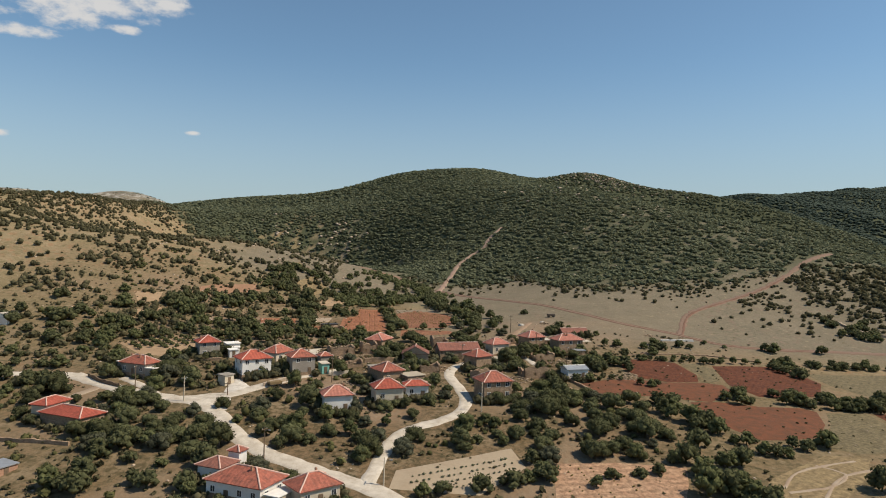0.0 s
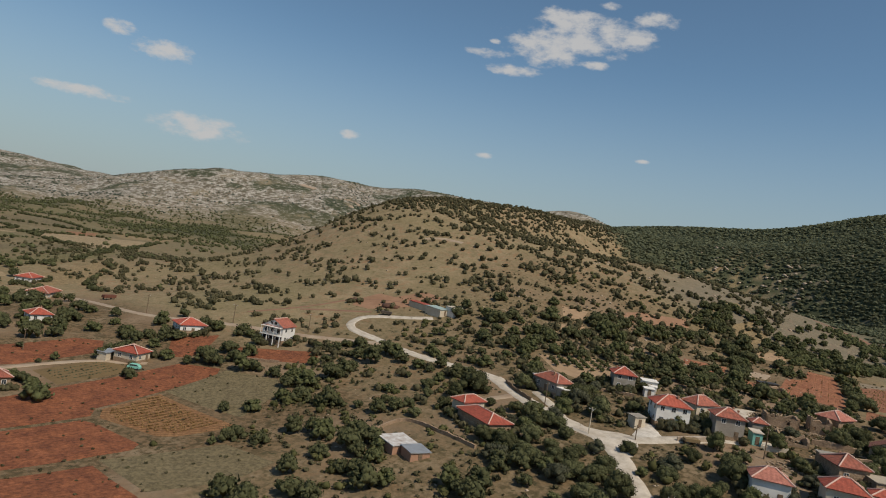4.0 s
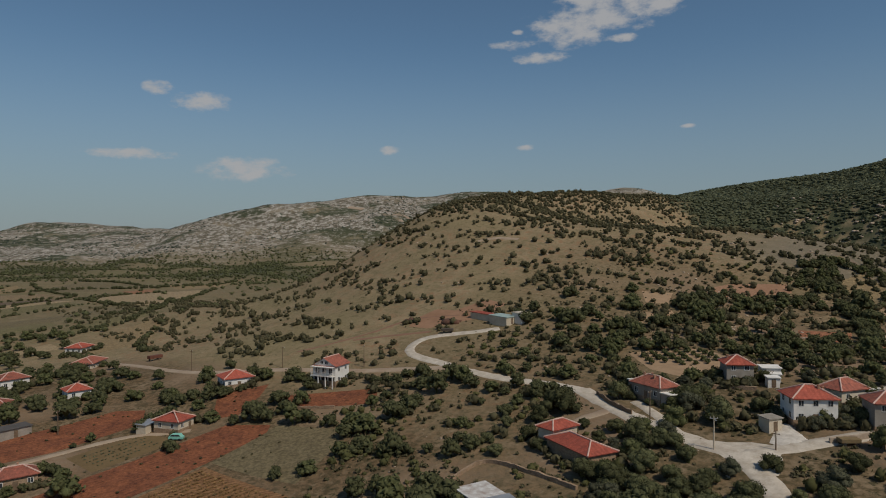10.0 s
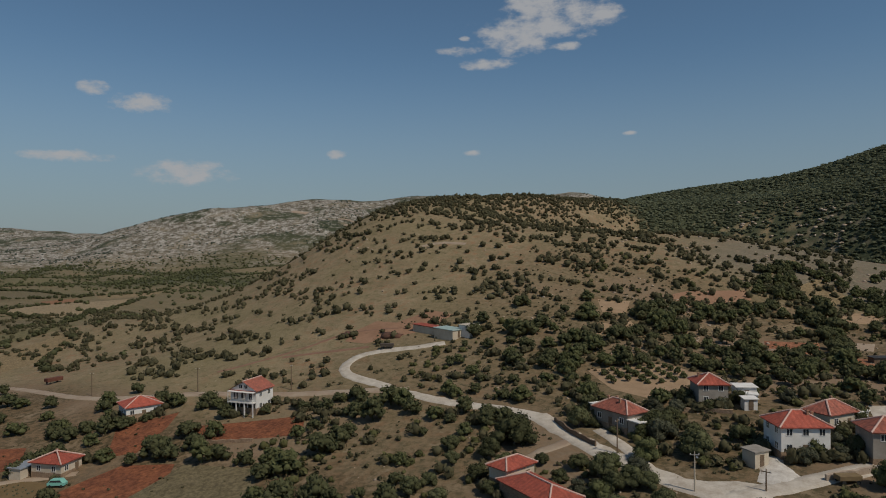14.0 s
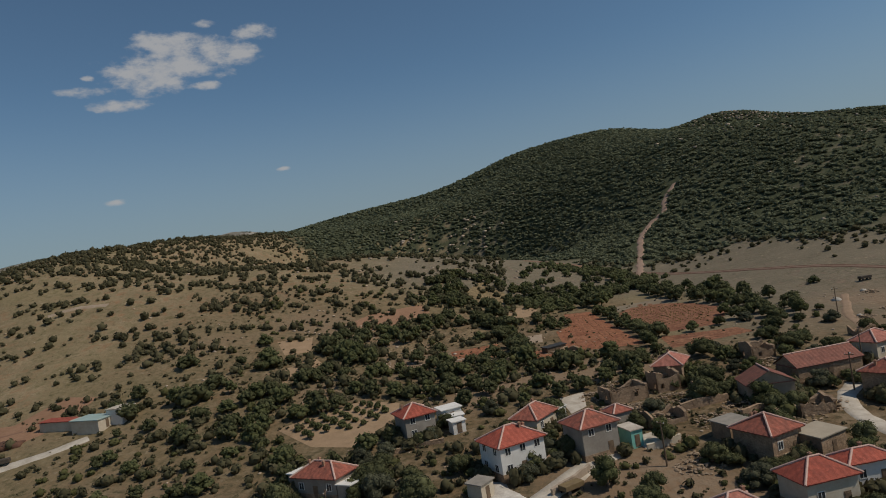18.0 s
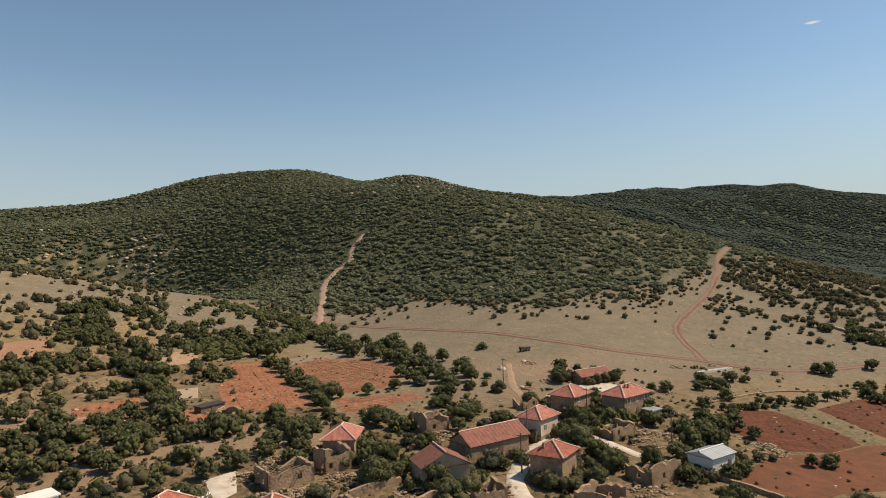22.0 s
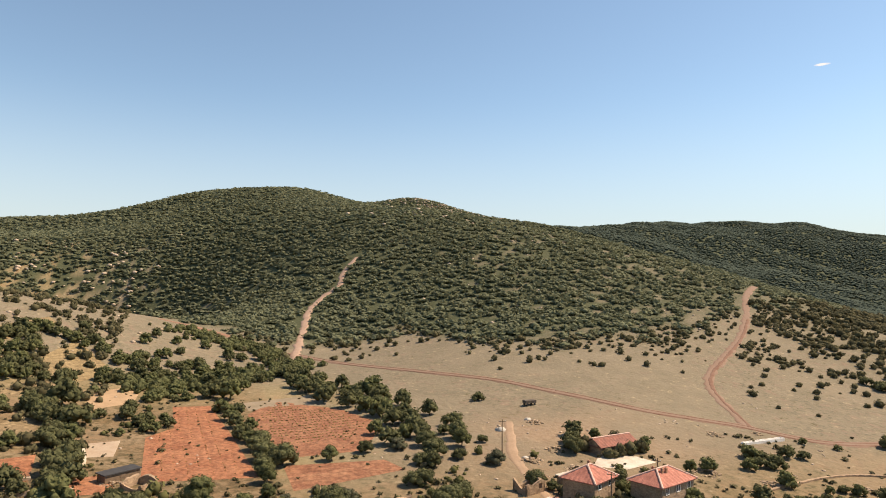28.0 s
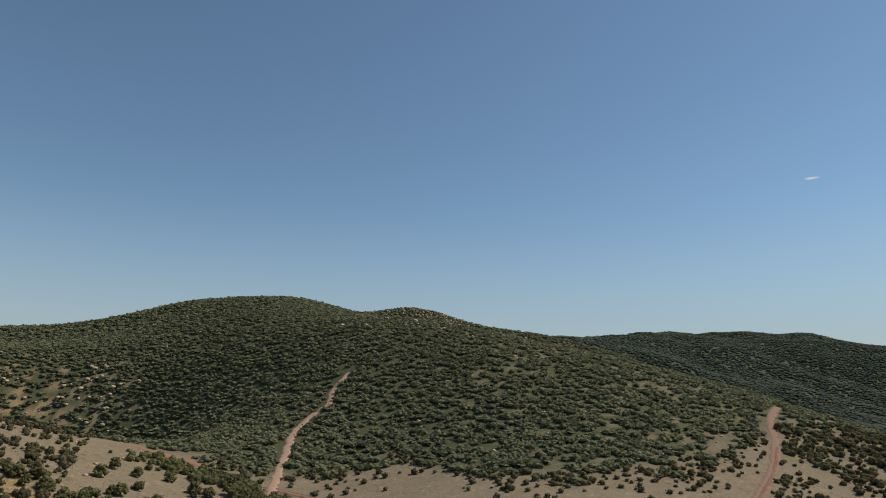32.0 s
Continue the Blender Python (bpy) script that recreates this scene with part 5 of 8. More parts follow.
house(-186.4, 83.9, 82, 8.4, 5.0, 3.2, 1.7, "stone farmhouse with a red tiled roof", STONE, TILE_OLD, sides="lf")
house(-210.1, 69, 122, 7.0, 5.0, 3.0, 1.8, "house with a red hipped roof by the street", CREAM, TILE_NEW, sides="lf")
house(-191.3, 58.6, 155, 8.5, 5.0, 3.0, 1.6, "farmhouse with an orange-red roof", CREAM, TILE_NEW, sides="bl", door="")
house(-261, 89, 140, 9.0, 7.5, 3.0, 1.8, "house with a bright orange hipped roof", CREAM, TILE_NEW, sides="f")
house(-238.3, 75, 160, 8.4, 5.0, 3.0, 1.5, "orange-roofed low house by the street", STONE, TILE_NEW, sides="f")
house(-277.4, 107.4, 95, 8.6, 7.0, 3.8, 1.8, "white house with a pale red roof", WHITE, TILE_OLD, sides="lf")
house(-242.1, 115.7, 85, 6.6, 6.0, 3.0, 1.7, "white house with a low orange roof", WHITE, TILE_NEW, sides="lf")
house(-362.5, 158.1, 130, 10.0, 8.0, 3.0, 1.8, "white house with a red roof on the plain", WHITE, TILE_NEW, sides="lf")
house(-296.8, 138.8, 135, 12.0, 8.0, 2.8, 1.8, "house with a dark red tiled roof", CREAM, TILE_OLD, sides="lf")
house(-413.8, 105.4, 125, 9.0, 8.5, 3.0, 1.8, "far house with a red roof", WHITE, TILE_NEW, sides="lf")
house(-319.4, 91.7, 147, 12.0, 9.0, 3.0, 2.0, "broad house with an orange roof", CREAM, TILE_NEW, sides="lf")
house(-247.8, 96.5, 150, 6.0, 5.0, 2.6, 1.4, "small barn with red tiles", BRICK, TILE_OLD, sides="", chimneys=())


def villa_front(ob, w, d):
    """Ground floor with pillars and dark panels for shaded bays, balcony with railing and attic windows on the gable.
    """
    x0 = -w / 2
    for i in range(3):
        yy = -2.45 + 2.45 * i
        # near-black slab on the closed wall, painting the shade of an open bay
        bm = bmesh.new()
        box(bm, x0 - .03, x0 + .02, yy - 1.0, yy + 1.0, .05, 2.3)
        part("garage_opening", bm, mat("deep_shade", (0.02, 0.019, 0.018), (0.03, 0.028, 0.026), 1.0, 0.9, 0.0), ob, "dark panel painted as the shade inside a garage bay")
    bm = bmesh.new()
    box(bm, x0 - 1.5, x0, -d / 2, d / 2, 2.55, 2.75)
    part("balcony", bm, WHITE, ob)
    for i in range(4):
        bm = bmesh.new()
        yy = -d / 2 + .15 + (d - .3) * i / 3
        box(bm, x0 - 1.45, x0 - 1.2, yy - .13, yy + .13, -.9, 2.55)
        part("pillar", bm, WHITE, ob)
        bm = bmesh.new()
        box(bm, x0 - 1.42, x0 - 1.3, yy - .05, yy + .05, 2.75, 5.2)
        part("post", bm, WHITE, ob)
    for zz in (3.1, 3.45, 3.75):
        bm = bmesh.new()
        box(bm, x0 - 1.4, x0 - 1.34, -d / 2 + .1, d / 2 - .1, zz, zz + .06)
        part("rail", bm, FRAME, ob)
    for yy in (-2.3, 0, 2.3):
        add_window(ob, x0, yy, 3.0, -90, 1.5, 1.9)
    for yy in (-.8, .8):
        add_window(ob, x0 - .002, yy, 5.9, -90, 1.1, 1.0)
    bm = bmesh.new()
    box(bm, x0 - 1.5, x0, -d / 2, d / 2, 5.2, 5.35)
    part("upper_balcony", bm, WHITE, ob)


villa_front(villa, 7.2, 7.7)

# ---- trees of the village ----
spots_taken = []


def house_gap(x, y):
    """How far a spot lies from the nearest house wall."""
    best = 99.0
    for cx, cy, c, s_, hw, hd in RECTS:
        u, v = abs((x - cx) * c + (y - cy) * s_) - hw, abs(-(x - cx) * s_ + (y - cy) * c) - hd
        best = min(best, math.hypot(max(u, 0), max(v, 0)) if max(u, v) > 0 else -1)
    return best


def free_spot(x, y, r):
    return house_gap(x, y) > max(r, .3) + .5 and all(math.hypot(x - a, y - b) > c * .75 + r for a, b, c in spots_taken)
ALL_ROADS = [o for o in scene.objects if o.name.startswith(("road", "track"))]
ROAD_PTS = np.concatenate([np.array([v.co[:2] for v in o.data.vertices]) for o in ALL_ROADS])
FIELD_PTS = np.concatenate([np.array([v.co[:2] for v in o.data.vertices]) for o in scene.objects if o.name.startswith("field")])


def near_road(x, y):
    return np.hypot(ROAD_PTS[:, 0] - x, ROAD_PTS[:, 1] - y).min()


def near_field(x, y):
    return np.hypot(FIELD_PTS[:, 0] - x, FIELD_PTS[:, 1] - y).min()


def inside(x, y, poly):
    odd = False
    for (x0, y0), (x1, y1) in zip(poly, poly[1:] + poly[:1]):
        if (y0 > y) != (y1 > y) and x < (x1 - x0) * (y - y0) / (y1 - y0) + x0:
            odd = not odd
    return odd


fill = random.Random(11)


def lone(x, y, r, where=""):
    tree(x, y, r, None, where, fill.uniform(.85, 1.1))
    spots_taken.append((x, y, r * .8))


def grove(poly, n, r0, r1, where):
    """n trees at random inside an outline, clear of roads, plots and houses."""
    x0, x1 = min(p[0] for p in poly), max(p[0] for p in poly)
    y0, y1 = min(p[1] for p in poly), max(p[1] for p in poly)
    n, r0, r1, done = int(n * .95), r0 * 1.05, r1 * 1.12, 0
    for _ in range(n * 40):
        x, y, r = fill.uniform(x0, x1), fill.uniform(y0, y1), fill.uniform(r0, r1)
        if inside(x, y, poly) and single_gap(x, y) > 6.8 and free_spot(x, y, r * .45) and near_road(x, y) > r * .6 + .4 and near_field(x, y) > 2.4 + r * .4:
            lone(x, y, r, where)
            done += 1
            if done == n:
                return


def belt(pts, n, r0, r1, width, where):
    """n trees along a line."""
    line = smooth_line(pts, 1.0)
    for i in range(n):
        p = line[int((i + fill.uniform(.2, .8)) / n * (len(line) - 1))]
        x, y, r = p.x + fill.uniform(-width, width), p.y + fill.uniform(-width, width), fill.uniform(r0, r1)
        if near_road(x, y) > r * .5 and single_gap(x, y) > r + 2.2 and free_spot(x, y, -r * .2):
            lone(x, y, r, where)


# the orchard above the low house
for i in range(6):
    for j in range(5):
        a, b = i / 5, j / 4
        x = -105.5 + 13.0 * a + 8.5 * b + fill.uniform(-.25, .25)
        y = 214.8 + 10.5 * a - 7.5 * b + fill.uniform(-.25, .25)
        if fill.random() < .92 and free_spot(x, y, .1):
            tree(x, y, fill.uniform(.8, 1.15), 3, "in the orchard rows", 1.1)
            spots_taken.append((x, y, 1.3))


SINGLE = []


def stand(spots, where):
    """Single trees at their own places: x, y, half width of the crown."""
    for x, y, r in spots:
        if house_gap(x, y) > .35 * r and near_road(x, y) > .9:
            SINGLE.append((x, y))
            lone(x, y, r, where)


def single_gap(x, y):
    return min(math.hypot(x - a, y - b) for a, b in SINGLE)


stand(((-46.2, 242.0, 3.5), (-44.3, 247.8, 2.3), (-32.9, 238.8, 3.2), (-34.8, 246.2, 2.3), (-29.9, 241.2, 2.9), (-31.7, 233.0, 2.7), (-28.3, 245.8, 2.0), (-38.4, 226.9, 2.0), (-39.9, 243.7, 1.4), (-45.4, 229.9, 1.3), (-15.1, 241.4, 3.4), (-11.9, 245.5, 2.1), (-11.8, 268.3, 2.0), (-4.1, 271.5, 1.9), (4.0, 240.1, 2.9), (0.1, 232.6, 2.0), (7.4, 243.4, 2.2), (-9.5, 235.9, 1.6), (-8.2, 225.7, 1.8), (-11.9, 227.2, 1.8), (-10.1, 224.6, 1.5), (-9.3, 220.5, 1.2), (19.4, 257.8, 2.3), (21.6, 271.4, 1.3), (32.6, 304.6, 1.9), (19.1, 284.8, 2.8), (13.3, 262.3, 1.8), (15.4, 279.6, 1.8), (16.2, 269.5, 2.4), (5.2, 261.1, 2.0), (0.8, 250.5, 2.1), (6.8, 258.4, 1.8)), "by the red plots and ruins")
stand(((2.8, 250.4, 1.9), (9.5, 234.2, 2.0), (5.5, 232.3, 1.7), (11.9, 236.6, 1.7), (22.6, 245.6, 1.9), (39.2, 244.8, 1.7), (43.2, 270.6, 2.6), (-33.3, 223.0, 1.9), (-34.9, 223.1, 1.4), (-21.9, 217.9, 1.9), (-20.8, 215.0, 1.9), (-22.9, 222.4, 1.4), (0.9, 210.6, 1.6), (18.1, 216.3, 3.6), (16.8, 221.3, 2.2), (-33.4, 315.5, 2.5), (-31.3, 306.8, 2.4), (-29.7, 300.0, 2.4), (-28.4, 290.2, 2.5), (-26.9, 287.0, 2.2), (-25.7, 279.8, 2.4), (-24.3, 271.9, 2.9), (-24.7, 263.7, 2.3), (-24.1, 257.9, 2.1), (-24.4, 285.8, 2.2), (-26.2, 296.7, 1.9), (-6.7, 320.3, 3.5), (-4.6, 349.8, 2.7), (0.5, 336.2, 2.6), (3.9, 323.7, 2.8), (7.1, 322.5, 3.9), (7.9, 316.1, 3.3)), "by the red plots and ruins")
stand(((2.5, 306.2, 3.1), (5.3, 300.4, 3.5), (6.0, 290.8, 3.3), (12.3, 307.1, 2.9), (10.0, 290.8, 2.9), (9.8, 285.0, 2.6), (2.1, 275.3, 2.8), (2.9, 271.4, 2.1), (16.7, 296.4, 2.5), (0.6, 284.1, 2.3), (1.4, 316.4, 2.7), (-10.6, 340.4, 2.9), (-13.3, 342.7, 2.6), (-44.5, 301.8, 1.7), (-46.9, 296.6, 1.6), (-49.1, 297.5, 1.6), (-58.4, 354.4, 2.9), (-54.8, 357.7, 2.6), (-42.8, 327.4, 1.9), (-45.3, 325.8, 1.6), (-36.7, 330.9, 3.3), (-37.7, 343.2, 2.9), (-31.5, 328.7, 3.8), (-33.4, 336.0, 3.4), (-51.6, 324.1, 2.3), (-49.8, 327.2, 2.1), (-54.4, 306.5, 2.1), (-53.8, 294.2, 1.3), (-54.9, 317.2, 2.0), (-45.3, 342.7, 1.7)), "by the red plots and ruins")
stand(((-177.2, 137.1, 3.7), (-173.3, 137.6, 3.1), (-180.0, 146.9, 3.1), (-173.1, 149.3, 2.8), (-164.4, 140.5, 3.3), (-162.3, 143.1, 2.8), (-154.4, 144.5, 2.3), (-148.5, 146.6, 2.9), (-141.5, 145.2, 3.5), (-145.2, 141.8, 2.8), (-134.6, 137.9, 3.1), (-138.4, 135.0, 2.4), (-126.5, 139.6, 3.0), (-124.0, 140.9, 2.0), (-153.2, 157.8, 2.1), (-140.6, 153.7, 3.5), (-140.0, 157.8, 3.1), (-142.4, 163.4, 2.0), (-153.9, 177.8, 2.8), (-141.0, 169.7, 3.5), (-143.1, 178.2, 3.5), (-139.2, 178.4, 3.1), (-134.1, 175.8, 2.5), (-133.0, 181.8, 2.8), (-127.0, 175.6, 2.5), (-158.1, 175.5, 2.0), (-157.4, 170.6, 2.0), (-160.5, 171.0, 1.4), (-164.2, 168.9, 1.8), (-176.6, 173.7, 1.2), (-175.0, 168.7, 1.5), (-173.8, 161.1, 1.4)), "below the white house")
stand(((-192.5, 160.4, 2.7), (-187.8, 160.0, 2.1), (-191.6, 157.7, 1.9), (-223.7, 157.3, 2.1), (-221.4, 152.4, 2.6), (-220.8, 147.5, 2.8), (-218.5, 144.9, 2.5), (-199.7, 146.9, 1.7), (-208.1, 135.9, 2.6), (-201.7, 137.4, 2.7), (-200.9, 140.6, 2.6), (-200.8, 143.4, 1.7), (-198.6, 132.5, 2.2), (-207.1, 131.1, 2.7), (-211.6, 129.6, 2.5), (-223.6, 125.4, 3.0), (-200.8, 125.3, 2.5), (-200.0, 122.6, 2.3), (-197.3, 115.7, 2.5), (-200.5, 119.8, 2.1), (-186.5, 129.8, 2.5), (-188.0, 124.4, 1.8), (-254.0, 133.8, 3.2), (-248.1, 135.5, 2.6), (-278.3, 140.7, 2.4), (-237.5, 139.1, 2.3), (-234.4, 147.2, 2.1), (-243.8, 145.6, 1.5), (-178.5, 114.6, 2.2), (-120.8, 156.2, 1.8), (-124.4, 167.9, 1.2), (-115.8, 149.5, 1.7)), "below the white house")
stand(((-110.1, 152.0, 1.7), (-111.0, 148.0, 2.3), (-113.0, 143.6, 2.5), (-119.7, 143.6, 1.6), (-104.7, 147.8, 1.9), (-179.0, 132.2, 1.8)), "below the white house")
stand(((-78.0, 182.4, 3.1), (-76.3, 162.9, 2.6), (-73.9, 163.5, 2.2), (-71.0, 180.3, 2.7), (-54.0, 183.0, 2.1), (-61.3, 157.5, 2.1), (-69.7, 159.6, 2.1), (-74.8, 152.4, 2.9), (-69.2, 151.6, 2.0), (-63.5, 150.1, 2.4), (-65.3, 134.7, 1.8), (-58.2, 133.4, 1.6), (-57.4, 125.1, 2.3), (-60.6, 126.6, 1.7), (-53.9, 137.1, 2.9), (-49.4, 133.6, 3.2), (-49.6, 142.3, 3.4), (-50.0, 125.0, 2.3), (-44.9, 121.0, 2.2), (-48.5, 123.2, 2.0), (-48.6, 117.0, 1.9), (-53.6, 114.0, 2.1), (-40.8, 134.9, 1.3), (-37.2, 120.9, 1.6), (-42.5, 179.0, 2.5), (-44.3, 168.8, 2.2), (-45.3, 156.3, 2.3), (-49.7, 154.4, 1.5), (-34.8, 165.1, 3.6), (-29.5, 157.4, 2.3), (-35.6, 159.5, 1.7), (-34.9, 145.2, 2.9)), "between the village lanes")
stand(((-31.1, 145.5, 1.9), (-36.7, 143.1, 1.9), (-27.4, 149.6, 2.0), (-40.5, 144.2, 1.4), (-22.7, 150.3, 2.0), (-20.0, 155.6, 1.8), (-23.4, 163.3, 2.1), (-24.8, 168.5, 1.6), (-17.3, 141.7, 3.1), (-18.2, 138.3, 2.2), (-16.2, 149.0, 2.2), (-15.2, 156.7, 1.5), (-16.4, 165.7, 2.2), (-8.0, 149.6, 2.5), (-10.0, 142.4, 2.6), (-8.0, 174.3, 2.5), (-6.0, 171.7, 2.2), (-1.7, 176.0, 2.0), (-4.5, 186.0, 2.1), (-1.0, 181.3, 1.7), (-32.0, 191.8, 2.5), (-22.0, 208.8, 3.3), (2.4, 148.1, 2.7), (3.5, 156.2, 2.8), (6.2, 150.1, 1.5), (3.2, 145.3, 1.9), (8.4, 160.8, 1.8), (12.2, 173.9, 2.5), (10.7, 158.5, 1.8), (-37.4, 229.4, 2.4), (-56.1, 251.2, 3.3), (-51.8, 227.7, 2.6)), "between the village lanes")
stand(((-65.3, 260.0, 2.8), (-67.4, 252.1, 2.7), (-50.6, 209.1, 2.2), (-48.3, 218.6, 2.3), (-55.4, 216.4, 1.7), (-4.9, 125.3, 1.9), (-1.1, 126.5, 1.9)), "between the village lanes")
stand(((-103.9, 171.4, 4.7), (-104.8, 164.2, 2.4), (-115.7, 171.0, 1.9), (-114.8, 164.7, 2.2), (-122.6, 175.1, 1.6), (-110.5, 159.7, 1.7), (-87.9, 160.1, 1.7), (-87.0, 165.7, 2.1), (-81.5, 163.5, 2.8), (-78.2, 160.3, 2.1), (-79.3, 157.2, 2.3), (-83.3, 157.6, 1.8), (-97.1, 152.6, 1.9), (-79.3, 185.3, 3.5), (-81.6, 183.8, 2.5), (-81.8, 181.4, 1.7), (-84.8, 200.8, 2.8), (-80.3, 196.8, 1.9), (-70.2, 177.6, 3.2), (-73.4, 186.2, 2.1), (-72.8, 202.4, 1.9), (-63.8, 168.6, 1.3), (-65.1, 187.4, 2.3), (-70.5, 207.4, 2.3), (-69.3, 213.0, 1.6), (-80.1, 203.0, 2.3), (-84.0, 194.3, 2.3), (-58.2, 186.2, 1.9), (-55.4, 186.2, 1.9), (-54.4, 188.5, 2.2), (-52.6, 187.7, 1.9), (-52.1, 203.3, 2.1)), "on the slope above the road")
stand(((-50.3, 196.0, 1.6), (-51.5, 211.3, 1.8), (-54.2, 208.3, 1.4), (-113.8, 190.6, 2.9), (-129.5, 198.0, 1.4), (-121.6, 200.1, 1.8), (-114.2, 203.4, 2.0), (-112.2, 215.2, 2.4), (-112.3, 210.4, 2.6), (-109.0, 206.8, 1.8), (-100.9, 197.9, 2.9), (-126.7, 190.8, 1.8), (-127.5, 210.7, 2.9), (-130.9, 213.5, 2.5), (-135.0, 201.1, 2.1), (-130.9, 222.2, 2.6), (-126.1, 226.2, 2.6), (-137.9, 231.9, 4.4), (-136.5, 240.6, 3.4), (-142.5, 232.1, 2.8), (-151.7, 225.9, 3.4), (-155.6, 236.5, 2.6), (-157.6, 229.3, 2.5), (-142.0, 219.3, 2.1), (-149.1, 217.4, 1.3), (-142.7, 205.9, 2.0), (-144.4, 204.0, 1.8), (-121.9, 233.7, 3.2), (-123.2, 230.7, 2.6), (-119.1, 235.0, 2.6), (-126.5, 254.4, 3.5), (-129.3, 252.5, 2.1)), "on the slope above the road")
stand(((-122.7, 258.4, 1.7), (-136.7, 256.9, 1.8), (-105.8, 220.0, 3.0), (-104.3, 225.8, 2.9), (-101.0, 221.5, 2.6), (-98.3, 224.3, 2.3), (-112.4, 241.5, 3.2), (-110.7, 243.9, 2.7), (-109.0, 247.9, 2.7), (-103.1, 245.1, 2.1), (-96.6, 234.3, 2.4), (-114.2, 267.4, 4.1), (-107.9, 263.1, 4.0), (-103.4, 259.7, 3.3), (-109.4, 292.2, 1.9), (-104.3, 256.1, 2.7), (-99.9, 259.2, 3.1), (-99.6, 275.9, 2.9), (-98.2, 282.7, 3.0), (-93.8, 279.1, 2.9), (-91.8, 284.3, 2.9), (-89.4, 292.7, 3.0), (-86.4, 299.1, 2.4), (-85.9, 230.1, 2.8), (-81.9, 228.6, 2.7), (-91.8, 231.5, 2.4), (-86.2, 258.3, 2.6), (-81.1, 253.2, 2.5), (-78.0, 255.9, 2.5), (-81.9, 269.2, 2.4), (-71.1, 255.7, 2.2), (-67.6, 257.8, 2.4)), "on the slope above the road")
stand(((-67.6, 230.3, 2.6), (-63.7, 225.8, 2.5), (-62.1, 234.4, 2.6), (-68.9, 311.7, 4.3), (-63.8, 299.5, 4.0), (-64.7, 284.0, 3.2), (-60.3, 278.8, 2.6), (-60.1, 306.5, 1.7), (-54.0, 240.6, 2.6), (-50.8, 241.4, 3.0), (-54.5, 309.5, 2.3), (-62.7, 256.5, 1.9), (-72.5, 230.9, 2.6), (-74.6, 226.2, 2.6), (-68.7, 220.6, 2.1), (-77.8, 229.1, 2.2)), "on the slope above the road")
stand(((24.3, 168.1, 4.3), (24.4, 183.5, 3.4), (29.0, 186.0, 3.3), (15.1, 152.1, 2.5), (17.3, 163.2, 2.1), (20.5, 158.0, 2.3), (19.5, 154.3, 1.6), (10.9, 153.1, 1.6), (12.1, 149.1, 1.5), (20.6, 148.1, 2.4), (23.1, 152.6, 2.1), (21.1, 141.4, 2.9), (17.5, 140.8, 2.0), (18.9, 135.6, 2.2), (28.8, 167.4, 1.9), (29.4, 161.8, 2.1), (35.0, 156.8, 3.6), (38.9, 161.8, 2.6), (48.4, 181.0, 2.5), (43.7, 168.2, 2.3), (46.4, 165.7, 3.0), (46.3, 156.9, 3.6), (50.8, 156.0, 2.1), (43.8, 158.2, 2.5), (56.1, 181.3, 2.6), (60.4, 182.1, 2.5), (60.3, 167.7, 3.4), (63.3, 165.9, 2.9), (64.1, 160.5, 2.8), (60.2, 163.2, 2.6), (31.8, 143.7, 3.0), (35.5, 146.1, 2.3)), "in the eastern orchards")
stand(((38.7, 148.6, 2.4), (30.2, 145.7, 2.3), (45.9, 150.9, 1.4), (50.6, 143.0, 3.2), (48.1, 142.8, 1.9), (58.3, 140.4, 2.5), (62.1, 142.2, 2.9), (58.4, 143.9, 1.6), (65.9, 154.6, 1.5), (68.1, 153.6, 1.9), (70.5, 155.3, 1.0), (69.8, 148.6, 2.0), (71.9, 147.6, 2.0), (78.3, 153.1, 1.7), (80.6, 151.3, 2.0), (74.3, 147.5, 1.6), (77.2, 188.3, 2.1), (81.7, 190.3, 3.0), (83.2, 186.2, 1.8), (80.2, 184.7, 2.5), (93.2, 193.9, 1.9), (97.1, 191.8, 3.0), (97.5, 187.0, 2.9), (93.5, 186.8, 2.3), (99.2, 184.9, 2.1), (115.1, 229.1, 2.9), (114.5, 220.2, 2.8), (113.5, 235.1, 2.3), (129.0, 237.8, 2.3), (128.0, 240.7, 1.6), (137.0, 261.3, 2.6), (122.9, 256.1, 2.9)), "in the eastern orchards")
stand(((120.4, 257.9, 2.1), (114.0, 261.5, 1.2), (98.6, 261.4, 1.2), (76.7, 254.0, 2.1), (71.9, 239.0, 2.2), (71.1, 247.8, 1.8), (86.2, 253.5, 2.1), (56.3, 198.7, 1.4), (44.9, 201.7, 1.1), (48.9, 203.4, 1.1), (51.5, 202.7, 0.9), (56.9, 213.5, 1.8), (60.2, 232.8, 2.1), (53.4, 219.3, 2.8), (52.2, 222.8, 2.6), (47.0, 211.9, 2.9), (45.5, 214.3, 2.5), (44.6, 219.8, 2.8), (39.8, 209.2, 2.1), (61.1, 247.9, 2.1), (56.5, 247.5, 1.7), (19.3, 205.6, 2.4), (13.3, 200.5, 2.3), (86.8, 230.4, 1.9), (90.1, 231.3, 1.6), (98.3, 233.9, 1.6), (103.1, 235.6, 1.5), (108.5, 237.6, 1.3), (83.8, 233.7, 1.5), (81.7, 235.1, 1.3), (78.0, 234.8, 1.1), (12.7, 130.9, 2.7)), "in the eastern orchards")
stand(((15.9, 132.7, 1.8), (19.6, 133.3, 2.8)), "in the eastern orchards")

